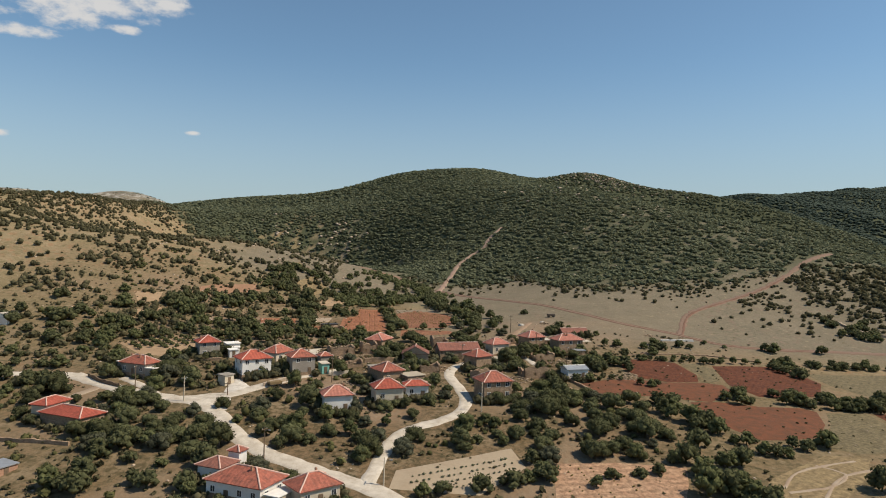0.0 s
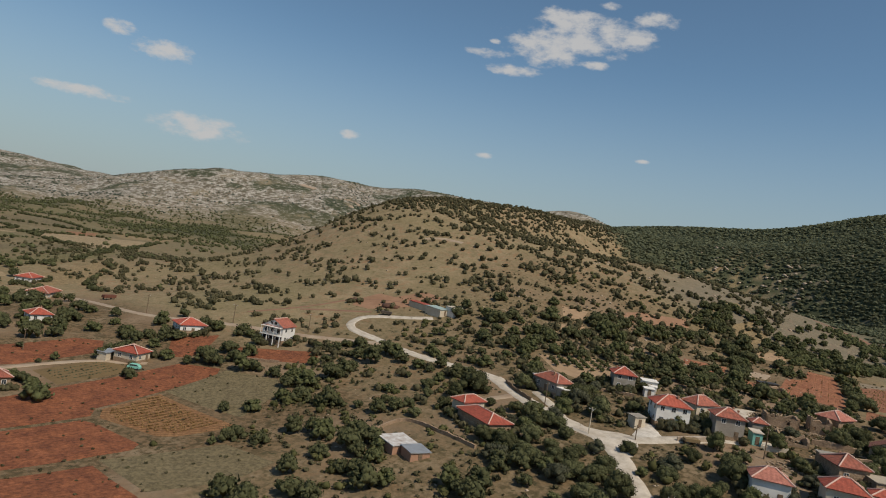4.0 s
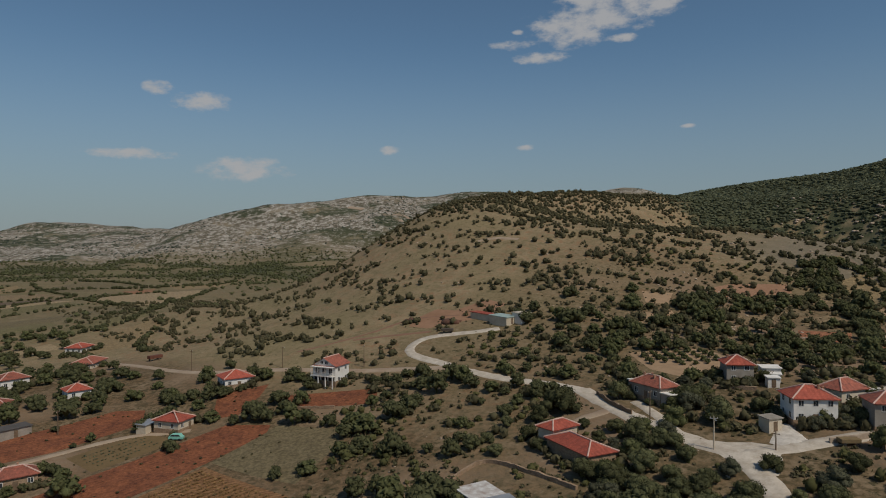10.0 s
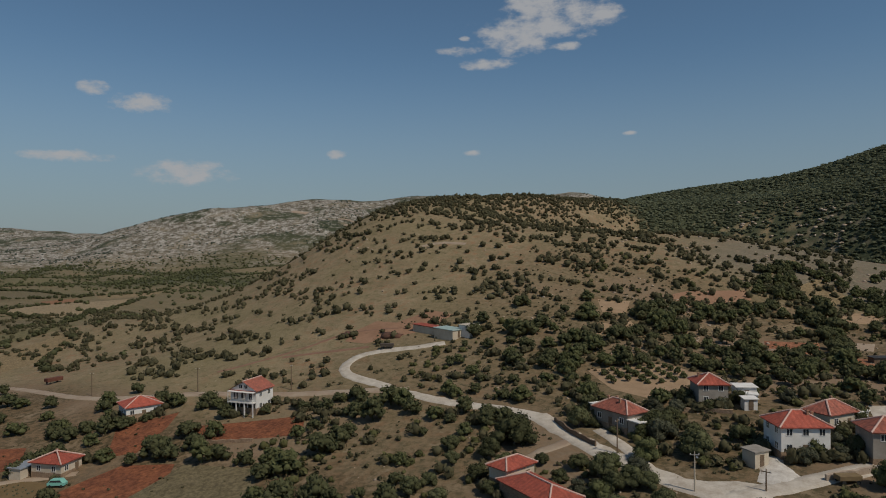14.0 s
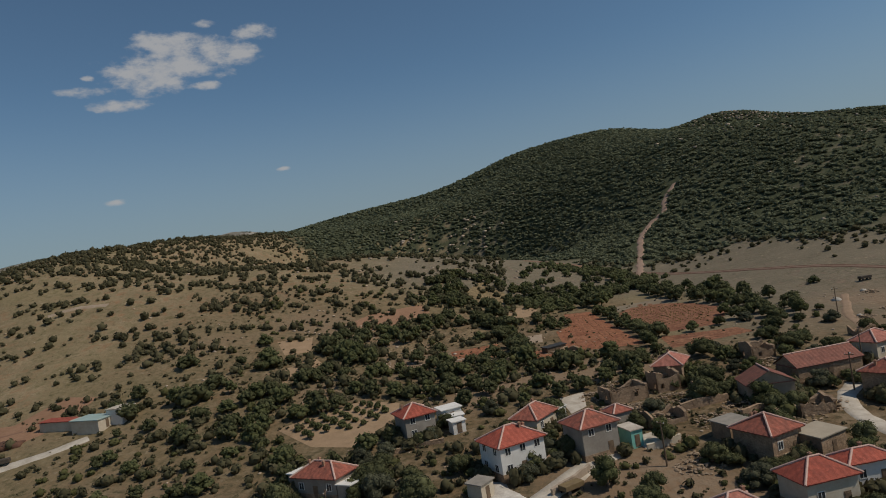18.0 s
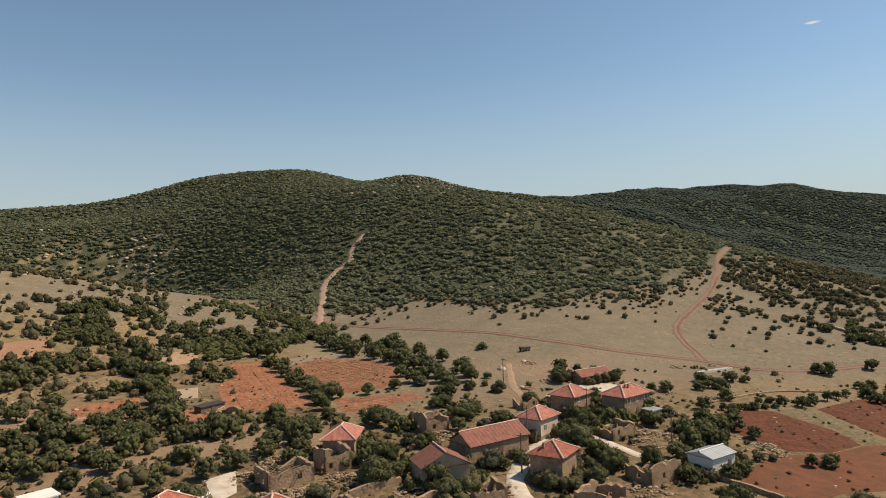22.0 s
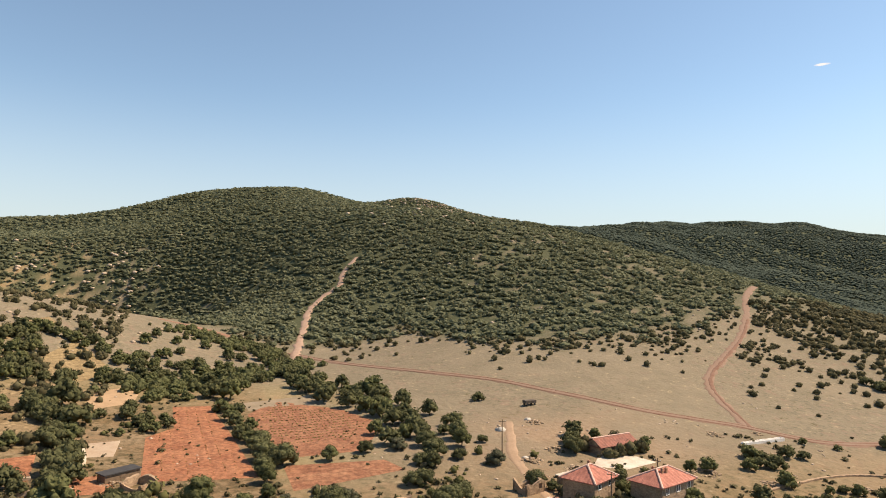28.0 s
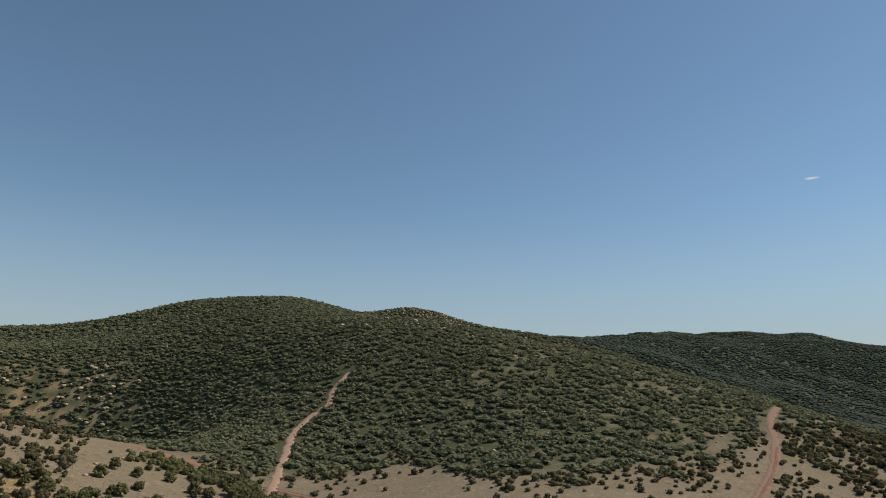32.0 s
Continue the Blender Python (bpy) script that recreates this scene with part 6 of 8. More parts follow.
# trees in the yards, close under the walls
for cx, cy, c, s_, hw, hd in RECTS:
    side = 1 if (s_ * .3 - c * -1) < 0 else -1
    for _ in range(3):
        r = fill.uniform(1.2, 2.0)
        u, v = fill.uniform(-hw, hw), side * (hd + r * .75 + .3)
        x, y = cx + u * c - v * s_, cy + u * s_ + v * c
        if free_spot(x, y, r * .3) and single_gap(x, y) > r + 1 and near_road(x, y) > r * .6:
            lone(x, y, r, "in front of a house")
for cx, cy, c, s_, hw, hd in RECTS:
    for _ in range(9):
        a, r = fill.uniform(0, 6.28), fill.uniform(1.3, 2.7)
        u, v = math.cos(a) * (hw + r * .8 + fill.uniform(.2, 2.5)) * 1.15, math.sin(a) * (hd + r * .8 + fill.uniform(.2, 2.5)) * 1.15
        x, y = cx + u * c - v * s_, cy + u * s_ + v * c
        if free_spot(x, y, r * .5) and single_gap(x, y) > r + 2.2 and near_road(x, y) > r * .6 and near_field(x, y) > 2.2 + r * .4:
            lone(x, y, r, "in the yard of a house")

belt([(-34.9, 330.8), (-29, 308), (-23.6, 287.4), (-21.3, 262)], 20, 2.3, 3.2, 1.1, "in the belt between the red plots")
belt([(-12, 338), (-5, 322), (3, 303), (6, 285), (7, 268), (6, 254)], 34, 2.3, 3.4, 3.2, "in the belt beside the vines")
belt([(-46, 368), (-36, 352), (-29.7, 341.5), (-36, 335)], 14, 2.0, 3.0, 2.5, "above the red plots")
belt([(-59.3, 304.7), (-52.8, 318.9), (-45, 337), (-42.6, 348)], 16, 2.0, 2.8, 1.5, "on the terrace edge")
belt([(-51.5, 298), (-49.5, 306)], 5, 1.8, 2.4, .8, "beside the red plot")
belt([(-76, 312), (-66, 296), (-61.5, 282), (-57.5, 262)], 18, 2.4, 3.4, 1.8, "along the garden terraces")
belt([(-97, 352), (-90, 372), (-76, 368), (-60, 360)], 20, 2.0, 3.0, 2.5, "below the knoll")
belt([(-26, 412), (-18, 386), (-14, 362), (-11, 350)], 26, 1.6, 2.6, 4.0, "in the green gully")
belt([(-96, 338), (-84, 330), (-72, 336), (-60, 340)], 14, 1.9, 2.8, 1.8, "on the slope terraces")
belt([(61, 232), (73, 231), (86.5, 232.5), (108.4, 237)], 26, .9, 1.6, .8, "in the hedge by the red field")
belt([(111, 236), (114, 220)], 8, 2.0, 2.8, 1.5, "in the hedge by the red field")
belt([(120, 236), (143, 237), (175, 236), (210, 240)], 16, 1.2, 2.2, 1.5, "in the hedge by the meadow")
belt([(76.5, 191.5), (80, 187), (85, 186.5)], 7, 2.4, 3.2, 1.5, "between the red fields")
belt([(88, 187), (96, 185.6), (108, 184), (122, 187)], 14, 2.2, 3.2, 1.4, "between the red fields")
belt([(64, 156), (69.5, 152), (77, 152), (86.5, 153)], 14, 2.3, 3.2, 1.6, "above the straw-coloured field")
belt([(50, 145), (54, 136), (57, 128), (61, 124)], 16, 2.4, 3.4, 2.2, "beside the pinkish plot")
belt([(17, 172), (24.5, 174), (34, 167), (40.5, 157), (52, 157.6)], 20, 2.0, 3.2, 4.5, "in the eastern orchards")
belt([(42, 180), (50, 180), (57, 174), (62, 165), (67, 159)], 17, 2.3, 3.5, 3.5, "in the eastern hedge")
belt([(16.3, 156), (16, 143), (18, 132)], 10, 2.2, 3.0, 1.5, "beside the vegetable plot")
belt([(22, 148), (29, 145.5), (36, 145), (42, 145)], 10, 2.0, 3.0, 1.5, "above the pinkish plot")
belt([(69, 247), (71.7, 240)], 4, 2.0, 2.6, 1.2, "by the meadow's edge")
belt([(168, 306), (171, 281), (178, 292), (186, 304)], 20, 1.6, 2.6, 4.0, "in the thicket on the meadow")
belt([(22, 186), (30, 178), (34, 170)], 10, 2.6, 3.4, 2.5, "by the garden wall")
for x, y in ((60.8, 198.7), (33, 135), (39, 136), (43, 137), (29, 131)):
    lone(x, y, 1.7, "in the middle of the tilled plot")
grove([(-100, 362), (-82, 361), (-77, 347), (-83, 332), (-90, 327)], 14, 1.6, 2.6, "on the slope")
grove([(-76, 357), (-53, 368), (-44, 338), (-64, 330)], 14, 1.5, 2.4, "above the red plots")
grove([(-155, 256), (-128, 285), (-91, 310), (-69, 348), (-58, 278), (-94, 233), (-126, 226)], 14, 1.9, 2.9, "below the orange earth patch")
grove([(14, 180), (32, 184), (65, 196), (65, 160), (52, 152), (26, 150), (13, 149)], 12, 2.0, 3.2, "in the eastern orchards")
grove([(52, 155), (64, 150), (60, 128), (44, 128)], 4, 2.5, 3.3, "by the straw-coloured field")
grove([(95, 155), (101, 156), (84, 129), (77, 128)], 6, 2.6, 3.2, "at the field's edge")
grove([(17, 149), (24, 147), (21, 127), (16, 127)], 8, 2.2, 3.0, "beside the vegetable plot")
grove([(-23, 150), (-14, 154), (-7, 147), (-19, 142)], 6, 2.5, 3.0, "by the lane")
grove([(-81, 154), (-65, 162), (-46, 142), (-50, 126), (-63, 124), (-77, 139)], 24, 1.8, 2.8, "on the waste ground by the road")
grove([(-132, 118), (-107, 131), (-90, 127), (-82, 112), (-100, 88), (-118, 92)], 24, 1.9, 3.0, "in the thicket by the ochre field")
grove([(-81, 126), (-71, 130), (-65, 122), (-79, 122)], 5, 2.5, 3.0, "on the waste ground")
grove([(-99, 273), (-48, 240), (-55, 216), (-67, 208), (-75, 227), (-92, 253)], 12, 1.8, 2.7, "behind the upper houses")
grove([(-51, 163), (-33, 162), (-25, 152), (-36, 143), (-46, 151)], 9, 1.6, 2.3, "in the garden by the road")
grove([(-160, 231), (-132, 239), (-99, 221), (-101, 196), (-133, 193)], 6, 1.6, 2.5, "above the road")
belt([(-34, 313), (-30, 298), (-26, 282), (-24, 265)], 10, 2.2, 3.2, 1.2, "in the row between red plots")
belt([(-15, 346), (-9, 336), (0, 336), (5, 325), (9, 306), (8, 286), (8, 276)], 16, 2.2, 3.0, 2.5, "in the belt beside the vines")
belt([(-4, 334), (5, 301), (3, 280)], 8, 2.0, 2.8, 1.5, "in the belt beside the vines")
belt([(20, 289), (17, 273), (15, 261)], 5, 2.2, 2.8, 1.0, "at the meadow's edge")
belt([(-43, 345), (-35, 339), (-27, 340)], 7, 2.0, 2.6, 2.0, "above the red plots")
belt([(-69, 306), (-64, 286), (-60, 264), (-55, 246)], 12, 2.0, 3.0, 2.5, "in the tree belt")
belt([(-52, 302), (-48, 303), (-45, 307)], 4, 1.5, 2.0, 0.5, "beside the red plot")
belt([(-35, 252), (-31, 247), (-28, 245)], 6, 2.3, 3.0, 1.5, "below the red plot")
belt([(-140, 187), (-131, 188), (-121, 190), (-114, 192)], 8, 2.0, 2.8, 1.5, "along the lane")
belt([(-173, 140), (-160, 145)], 4, 2.3, 2.8, 1.0, "by the red field")
belt([(-151, 171), (-138, 182), (-116, 177), (-107, 180)], 12, 2.0, 3.0, 2.0, "along the lane")
belt([(61, 229), (78, 232), (100, 236), (115, 239)], 12, 1.0, 1.5, 0.8, "in the hedge")
belt([(110, 238), (134, 240), (150, 235)], 10, 1.6, 2.2, 1.0, "in the hedge")
belt([(76, 190), (84, 191), (93, 196), (100, 192), (111, 188), (120, 187)], 13, 2.0, 3.0, 1.0, "between the red fields")
belt([(71, 150), (78, 154), (86, 155)], 6, 2.0, 2.6, 1.0, "in the field hedge")
belt([(-10, 125), (-2, 126), (8, 128), (13, 134)], 8, 2.2, 3.0, 1.0, "below the vegetable plot")
belt([(-182, 141), (-171, 144), (-168, 146)], 4, 2.4, 3.0, 1.5, "below the white house")
belt([(-217, 131), (-210, 136), (-210, 140)], 4, 1.8, 2.4, 1.0, "beside the farmhouse")
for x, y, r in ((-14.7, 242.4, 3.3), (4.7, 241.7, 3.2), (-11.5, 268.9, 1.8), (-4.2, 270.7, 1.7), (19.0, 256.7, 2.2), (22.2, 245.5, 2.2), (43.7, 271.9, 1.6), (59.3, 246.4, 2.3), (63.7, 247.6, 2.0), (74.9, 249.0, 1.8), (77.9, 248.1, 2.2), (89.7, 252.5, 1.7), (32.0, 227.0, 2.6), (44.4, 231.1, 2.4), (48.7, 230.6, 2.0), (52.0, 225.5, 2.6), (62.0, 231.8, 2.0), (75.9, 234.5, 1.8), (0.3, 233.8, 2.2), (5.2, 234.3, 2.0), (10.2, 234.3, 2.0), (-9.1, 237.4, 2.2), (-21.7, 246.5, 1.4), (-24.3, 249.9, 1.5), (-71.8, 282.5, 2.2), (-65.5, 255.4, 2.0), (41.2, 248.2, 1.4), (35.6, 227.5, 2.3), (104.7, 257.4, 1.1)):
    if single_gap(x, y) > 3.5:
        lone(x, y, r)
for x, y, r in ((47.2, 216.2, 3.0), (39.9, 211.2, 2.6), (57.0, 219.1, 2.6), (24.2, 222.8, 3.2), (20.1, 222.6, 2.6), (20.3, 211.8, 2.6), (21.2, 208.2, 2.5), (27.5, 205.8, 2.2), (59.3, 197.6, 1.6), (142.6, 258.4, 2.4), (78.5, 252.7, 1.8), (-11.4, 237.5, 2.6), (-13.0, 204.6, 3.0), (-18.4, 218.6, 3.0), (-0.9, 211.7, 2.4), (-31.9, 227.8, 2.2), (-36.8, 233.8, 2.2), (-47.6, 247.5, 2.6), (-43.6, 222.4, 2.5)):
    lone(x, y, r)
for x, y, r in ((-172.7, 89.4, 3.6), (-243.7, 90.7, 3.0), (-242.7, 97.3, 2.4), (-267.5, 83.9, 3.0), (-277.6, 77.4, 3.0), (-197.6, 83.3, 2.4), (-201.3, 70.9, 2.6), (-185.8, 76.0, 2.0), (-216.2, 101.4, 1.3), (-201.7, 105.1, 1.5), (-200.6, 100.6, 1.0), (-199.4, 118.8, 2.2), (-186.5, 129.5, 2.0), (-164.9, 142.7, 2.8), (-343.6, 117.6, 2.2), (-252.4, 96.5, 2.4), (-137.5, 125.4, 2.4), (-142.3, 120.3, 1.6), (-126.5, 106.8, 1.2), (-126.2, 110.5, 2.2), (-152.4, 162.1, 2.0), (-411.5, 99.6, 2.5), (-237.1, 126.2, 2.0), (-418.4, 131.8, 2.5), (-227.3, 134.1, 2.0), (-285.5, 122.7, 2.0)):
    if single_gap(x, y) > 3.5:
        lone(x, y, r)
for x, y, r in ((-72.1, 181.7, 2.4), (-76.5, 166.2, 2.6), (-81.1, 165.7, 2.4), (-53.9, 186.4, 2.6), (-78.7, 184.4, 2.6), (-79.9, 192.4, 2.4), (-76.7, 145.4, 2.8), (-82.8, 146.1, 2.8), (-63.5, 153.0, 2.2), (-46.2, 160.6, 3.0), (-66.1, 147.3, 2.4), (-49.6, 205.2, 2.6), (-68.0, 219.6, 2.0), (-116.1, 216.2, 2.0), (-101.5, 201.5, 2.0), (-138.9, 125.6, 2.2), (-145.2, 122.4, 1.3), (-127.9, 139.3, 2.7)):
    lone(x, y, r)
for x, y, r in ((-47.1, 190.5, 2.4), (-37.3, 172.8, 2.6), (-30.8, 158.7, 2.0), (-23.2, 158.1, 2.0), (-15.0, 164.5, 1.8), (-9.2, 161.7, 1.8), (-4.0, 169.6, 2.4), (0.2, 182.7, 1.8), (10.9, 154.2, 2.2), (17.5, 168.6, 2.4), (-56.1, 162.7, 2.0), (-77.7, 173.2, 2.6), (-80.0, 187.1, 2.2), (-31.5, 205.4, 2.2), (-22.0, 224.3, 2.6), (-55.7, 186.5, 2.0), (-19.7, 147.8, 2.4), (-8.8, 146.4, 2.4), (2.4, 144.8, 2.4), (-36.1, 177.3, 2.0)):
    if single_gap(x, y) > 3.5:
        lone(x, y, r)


# ---- undergrowth, crops ----
spots = []
for cx, cy, c, s_, hw, hd in RECTS:
    for _ in range(26):
        a, r = fill.uniform(0, 6.28), fill.uniform(.6, 1.9)
        k = max(abs(math.cos(a)), abs(math.sin(a)))
        u, v = math.cos(a) / k * (hw + r * .7) + fill.uniform(-.3, .8) * math.cos(a), math.sin(a) / k * (hd + r * .7) + fill.uniform(-.3, .8) * math.sin(a)
        x, y = cx + u * c - v * s_, cy + u * s_ + v * c
        if near_road(x, y) > 1.2 and house_gap(x, y) > .2:
            spots.append((x, y, ground_at(x, y) - .1, r, r * fill.uniform(.8, 1.3)))
for cx, cy, c, s_, hw, hd in RECTS[:17]:
    for nx, ny, half, out in ((s_, -c, hw, hd), (-c, -s_, hd, hw), (c, s_, hd, hw)):
        if ny > -.35:
            continue
        for _ in range(6):
            r, o = fill.uniform(.9, 1.9), fill.uniform(-1, 1) * half
            x, y = cx + nx * (out + r * .75 + .2) - ny * o, cy + ny * (out + r * .75 + .2) + nx * o
            if near_road(x, y) > r * .5 and house_gap(x, y) > .3:
                spots.append((x, y, ground_at(x, y) - .1, r, r * fill.uniform(1.0, 1.6)))
scatter("yard_bushes", SHRUBS, np.array(spots), SCRUB, "bushes and creepers along the house walls", "bushes")


def village_scrub(x, y):
    ok = np.clip(1 - np.hypot((x + 8) / 78, (y - 205) / 82), 0, .5) + .3 * ((x < -40) & (x > -150) & (y > 215) & (y < 345)) + .45 * ((x < -60) & (y < 215) & (x > -165))
    return ok * np.clip(.3 + 1.5 * wave(x, y, 2.6), .05, 1)


x, y = spread(8000, -165, 75, 85, 345, village_scrub, rng)
ok = np.array([near_road(a, b) > 1.9 and near_field(a, b) > 2.6 and house_gap(a, b) > .8 for a, b in zip(x, y)])
x, y = x[ok], y[ok]
s = rng.uniform(.6, 1.1, len(x)) * rng.uniform(.8, 2.0, len(x))
scatter("village_scrub", SHRUBS, np.stack([x, y, height(x, y) - .15, s, s * rng.uniform(.7, 1.2, len(x))], 1), leaf_mat("bramble_leaves", (0.085, 0.09, 0.038), (0.15, 0.142, 0.06), size=9.0), "brambles and bushes on the village's waste ground", "bushes")


def ground_cover(x, y):
    sc, ro, we, so, le = zones(x, y)
    return np.clip(we, 0, 1) * np.clip(.45 + .9 * wave(x, y, 2.2), .08, 1)


x, y = spread(20000, -170, 130, 100, 330, ground_cover, rng)
ok = np.array([near_road(a, b) > 1.3 and near_field(a, b) > 2.0 and house_gap(a, b) > .4 for a, b in zip(x, y)])
x, y = x[ok], y[ok]
s = rng.uniform(.3, .6, len(x)) * rng.uniform(.7, 1.9, len(x))
scatter("weeds", TINY, np.stack([x, y, height(x, y) - .08, s, s * rng.uniform(.6, 1.1, len(x))], 1), SCRUB, "dry weeds and low bushes between the houses", "weeds")


x, y = rng.uniform(-225, 125, 5200), rng.uniform(50, 330, 5200)
ok = np.array([near_field(a, b) < 1.3 and near_road(a, b) > 1.2 and house_gap(a, b) > .4 for a, b in zip(x, y)])
x, y = x[ok], y[ok]
s = rng.uniform(.2, .55, len(x))
scatter("field_weeds", TINY, np.stack([x, y, height(x, y) + .02, s, s * .8], 1), SCRUB, "stray weeds on tilled fields and their edges", "weeds")


def crop_rows(name, poly, along, gap, step, size, material, label, jitter=.25, keep=.9):
    """Plants in parallel rows inside an outline; along: degrees of the rows."""
    c, s_ = math.cos(radians(along)), math.sin(radians(along))
    cx, cy = sum(p[0] for p in poly) / len(poly), sum(p[1] for p in poly) / len(poly)
    spots = []
    for i in range(-40, 41):
        for j in range(-60, 61):
            if fill.random() > keep:
                continue
            u, v = j * step + fill.uniform(-jitter, jitter), i * gap + fill.uniform(-.1, .1)
            x, y = cx + u * c - v * s_, cy + u * s_ + v * c
            if inside(x, y, poly):
                r = size * fill.uniform(.7, 1.3)
                spots.append((x, y, ground_at(x, y) + .05, r, r * .9))
    return scatter(name, SMALL, np.array(spots), material, label, "crops")


VINE = leaf_mat("vine_leaves", (0.20, 0.175, 0.065), (0.29, 0.235, 0.095), size=5.0)
DRY = leaf_mat("dry_stalks", (0.26, 0.165, 0.075), (0.34, 0.22, 0.105), size=5.0)
crop_rows("vine_rows", [(-24, 311), (-19, 322), (-6, 309), (0, 294), (-6, 282), (-20, 281)], 6, 2.3, .75, .25, VINE, "yellowing vines in parallel rows on red soil")
crop_rows("crop_rows", [(-44, 317), (-37, 318), (-33, 296), (-28, 264), (-44, 264), (-47, 292)], 97, 2.2, 1.6, .20, DRY, "dry crop stalks in rows on red soil", keep=.6)
crop_rows("vegetable_rows", [(-7.5, 134), (12.5, 144.5), (14, 139), (5.5, 129), (-7.5, 129.5)], 26, 2.3, 1.35, .42, OAK, "rows of dark green vegetables on pale earth", keep=.95)
crop_rows("crop_rows", [(-158, 100), (-161.5, 113.5), (-135, 115), (-137, 104.5), (-142, 101.5), (-152, 99)], 85, 1.7, .55, .42, DRY, "yellowing vine rows in the ochre vineyard", keep=.92)
crop_rows("vine_rows", [(-175.5, 56), (-177, 72), (-171, 76), (-162, 74), (-162, 56)], 5, 2.0, .8, .36, OAK, "green vine rows on the red field", keep=.8)
crop_rows("vine_rows", [(-193, 99), (-194.5, 113.5), (-184, 116.5), (-183.5, 99.5)], 95, 2.0, .9, .3, OAK, "dark green vine rows beside the farm track", keep=.85)
crop_rows("crop_rows", [(24, 138), (34, 140), (41, 124), (38, 114), (21, 120)], 100, 2.6, 1.5, .30, VINE, "sparse crop rows in the pinkish plot", keep=.6)


grove([(-330, 90), (-300, 140), (-250, 130), (-215, 112), (-190, 50), (-225, 40), (-270, 70)], 85, 1.8, 3.2, "among the lower houses")
grove([(-128, 205), (-80, 228), (-62, 252), (-112, 250)], 6, 1.9, 2.9, "above the orchard")
grove([(-430, 90), (-430, 170), (-330, 150), (-330, 90)], 26, 2.0, 3.4, "beyond the lower houses")
grove([(-100, 262), (-60, 285), (-50, 330), (-75, 380), (-105, 330)], 14, 1.7, 2.7, "on the slope above the village")
grove([(60, 228), (110, 245), (150, 240), (150, 215), (112, 212)], 8, 1.4, 2.0, "by the field hedge")
grove([(-80, 385), (-50, 405), (-15, 380), (-20, 350), (-60, 350)], 26, 1.5, 2.4, "at the wood's edge")
set_trees()

# ---- hedged fields of the plain ----
plain = random.Random(5)
LIME = soil_mat("pale_green_stubble", (0.18, 0.155, 0.075), (0.145, 0.125, 0.06), 5, 3.0, 0.15)
STRAW = soil_mat("straw_stubble", (0.34, 0.26, 0.15), (0.28, 0.205, 0.12), 5, 3.0, 0.12)
RUST = soil_mat("rust_fallow", (0.30, 0.16, 0.085), (0.24, 0.12, 0.065), 5, 3.0, 0.15)
EARTH = soil_mat("dark_fallow", (0.12, 0.085, 0.055), (0.15, 0.11, 0.07), 5, 3.0, 0.15)
for pts, mt, label in (([(-391, 118), (-399, 120), (-402, 158), (-383, 157)], STRAW, "straw-coloured hedged field"), ([(-440, 70), (-455, 72), (-471, 176), (-447, 176)], LIME, "pale green hedged field"),
                       ([(-424, 163), (-453, 226), (-416, 230), (-412, 190)], LIME, "long pale green field below the hill"), ([(-512, 70), (-540, 75), (-581, 220), (-540, 228)], LIME, "broad yellow-green field"),
                       ([(-592, 244), (-651, 292), (-645, 325), (-640, 384), (-497, 257), (-499, 236)], STRAW, "wide tan field on the plain"), ([(-466, 70), (-490, 70), (-487, 187), (-500, 229), (-476, 237), (-463, 184)], OLIVE, "green strip between hedges"),
                       ([(-677, 305), (-684, 340), (-655, 326), (-646, 299)], RUST, "bright orange-brown fallow field"), ([(-597, 150), (-594, 229), (-622, 228), (-618, 150)], EARTH, "dark tilled strip"),
                       ([(-560, 100), (-592, 170), (-596, 225), (-585, 235), (-556, 170)], STRAW, "narrow straw field"), ([(-625, 120), (-660, 130), (-690, 240), (-640, 246)], BROWN, "brown fallow on the plain"),
                       ([(-700, 255), (-760, 270), (-790, 330), (-700, 345)], OLIVE, "far olive fallow"), ([(-700, 150), (-760, 160), (-800, 250), (-720, 240)], TAN, "far tan stubble field"), ([(-660, 350), (-700, 420), (-780, 480), (-740, 380)], TAN, "far tan field by the hill"),
                       ([(-405, 70), (-435, 72), (-440, 130), (-408, 118)], BROWN, "brown fallow beyond the houses"), ([(-345, 150), (-378, 158), (-405, 215), (-380, 205), (-352, 178)], TAN, "dry grass field below the hill")):
    field("field", pts, mt, label + ("" if "plain" in label else " on the plain"), 0.4, 14.0)
hedge_spots = []
for pts, thick in (([(-520, 60), (-545, 130), (-588, 198), (-633, 248)], 2.4), ([(-446, 120), (-437, 177), (-460, 228)], 2.2), ([(-426, 175), (-412, 200), (-460, 240), (-538, 287)], 2.6), ([(-505, 70), (-518, 171), (-544, 225)], 2.0),
                   ([(-430, 140), (-420, 163), (-408, 186)], 2.6), ([(-660, 100), (-728, 249), (-697, 347), (-784, 486)], 3.0), ([(-392, 132), (-365, 150), (-327, 153)], 2.2), ([(-455, 70), (-440, 128), (-408, 127)], 2.2), ([(-590, 232), (-640, 290), (-645, 330)], 2.2),
                   ([(-497, 240), (-520, 234), (-588, 240)], 2.6), ([(-640, 250), (-690, 250), (-800, 262)], 2.6), ([(-648, 388), (-600, 350), (-500, 268)], 2.6), ([(-625, 228), (-618, 150), (-600, 90)], 2.2), ([(-690, 345), (-790, 335), (-860, 330)], 2.8), ([(-405, 218), (-380, 206), (-350, 180), (-318, 172)], 2.4)):
    for p in smooth_line(pts, 2.6):
        if plain.random() < .85:
            hedge_spots.append((p.x + plain.uniform(-2, 2), p.y + plain.uniform(-2, 2), thick * plain.uniform(.5, 1.25)))
h = np.array(hedge_spots)
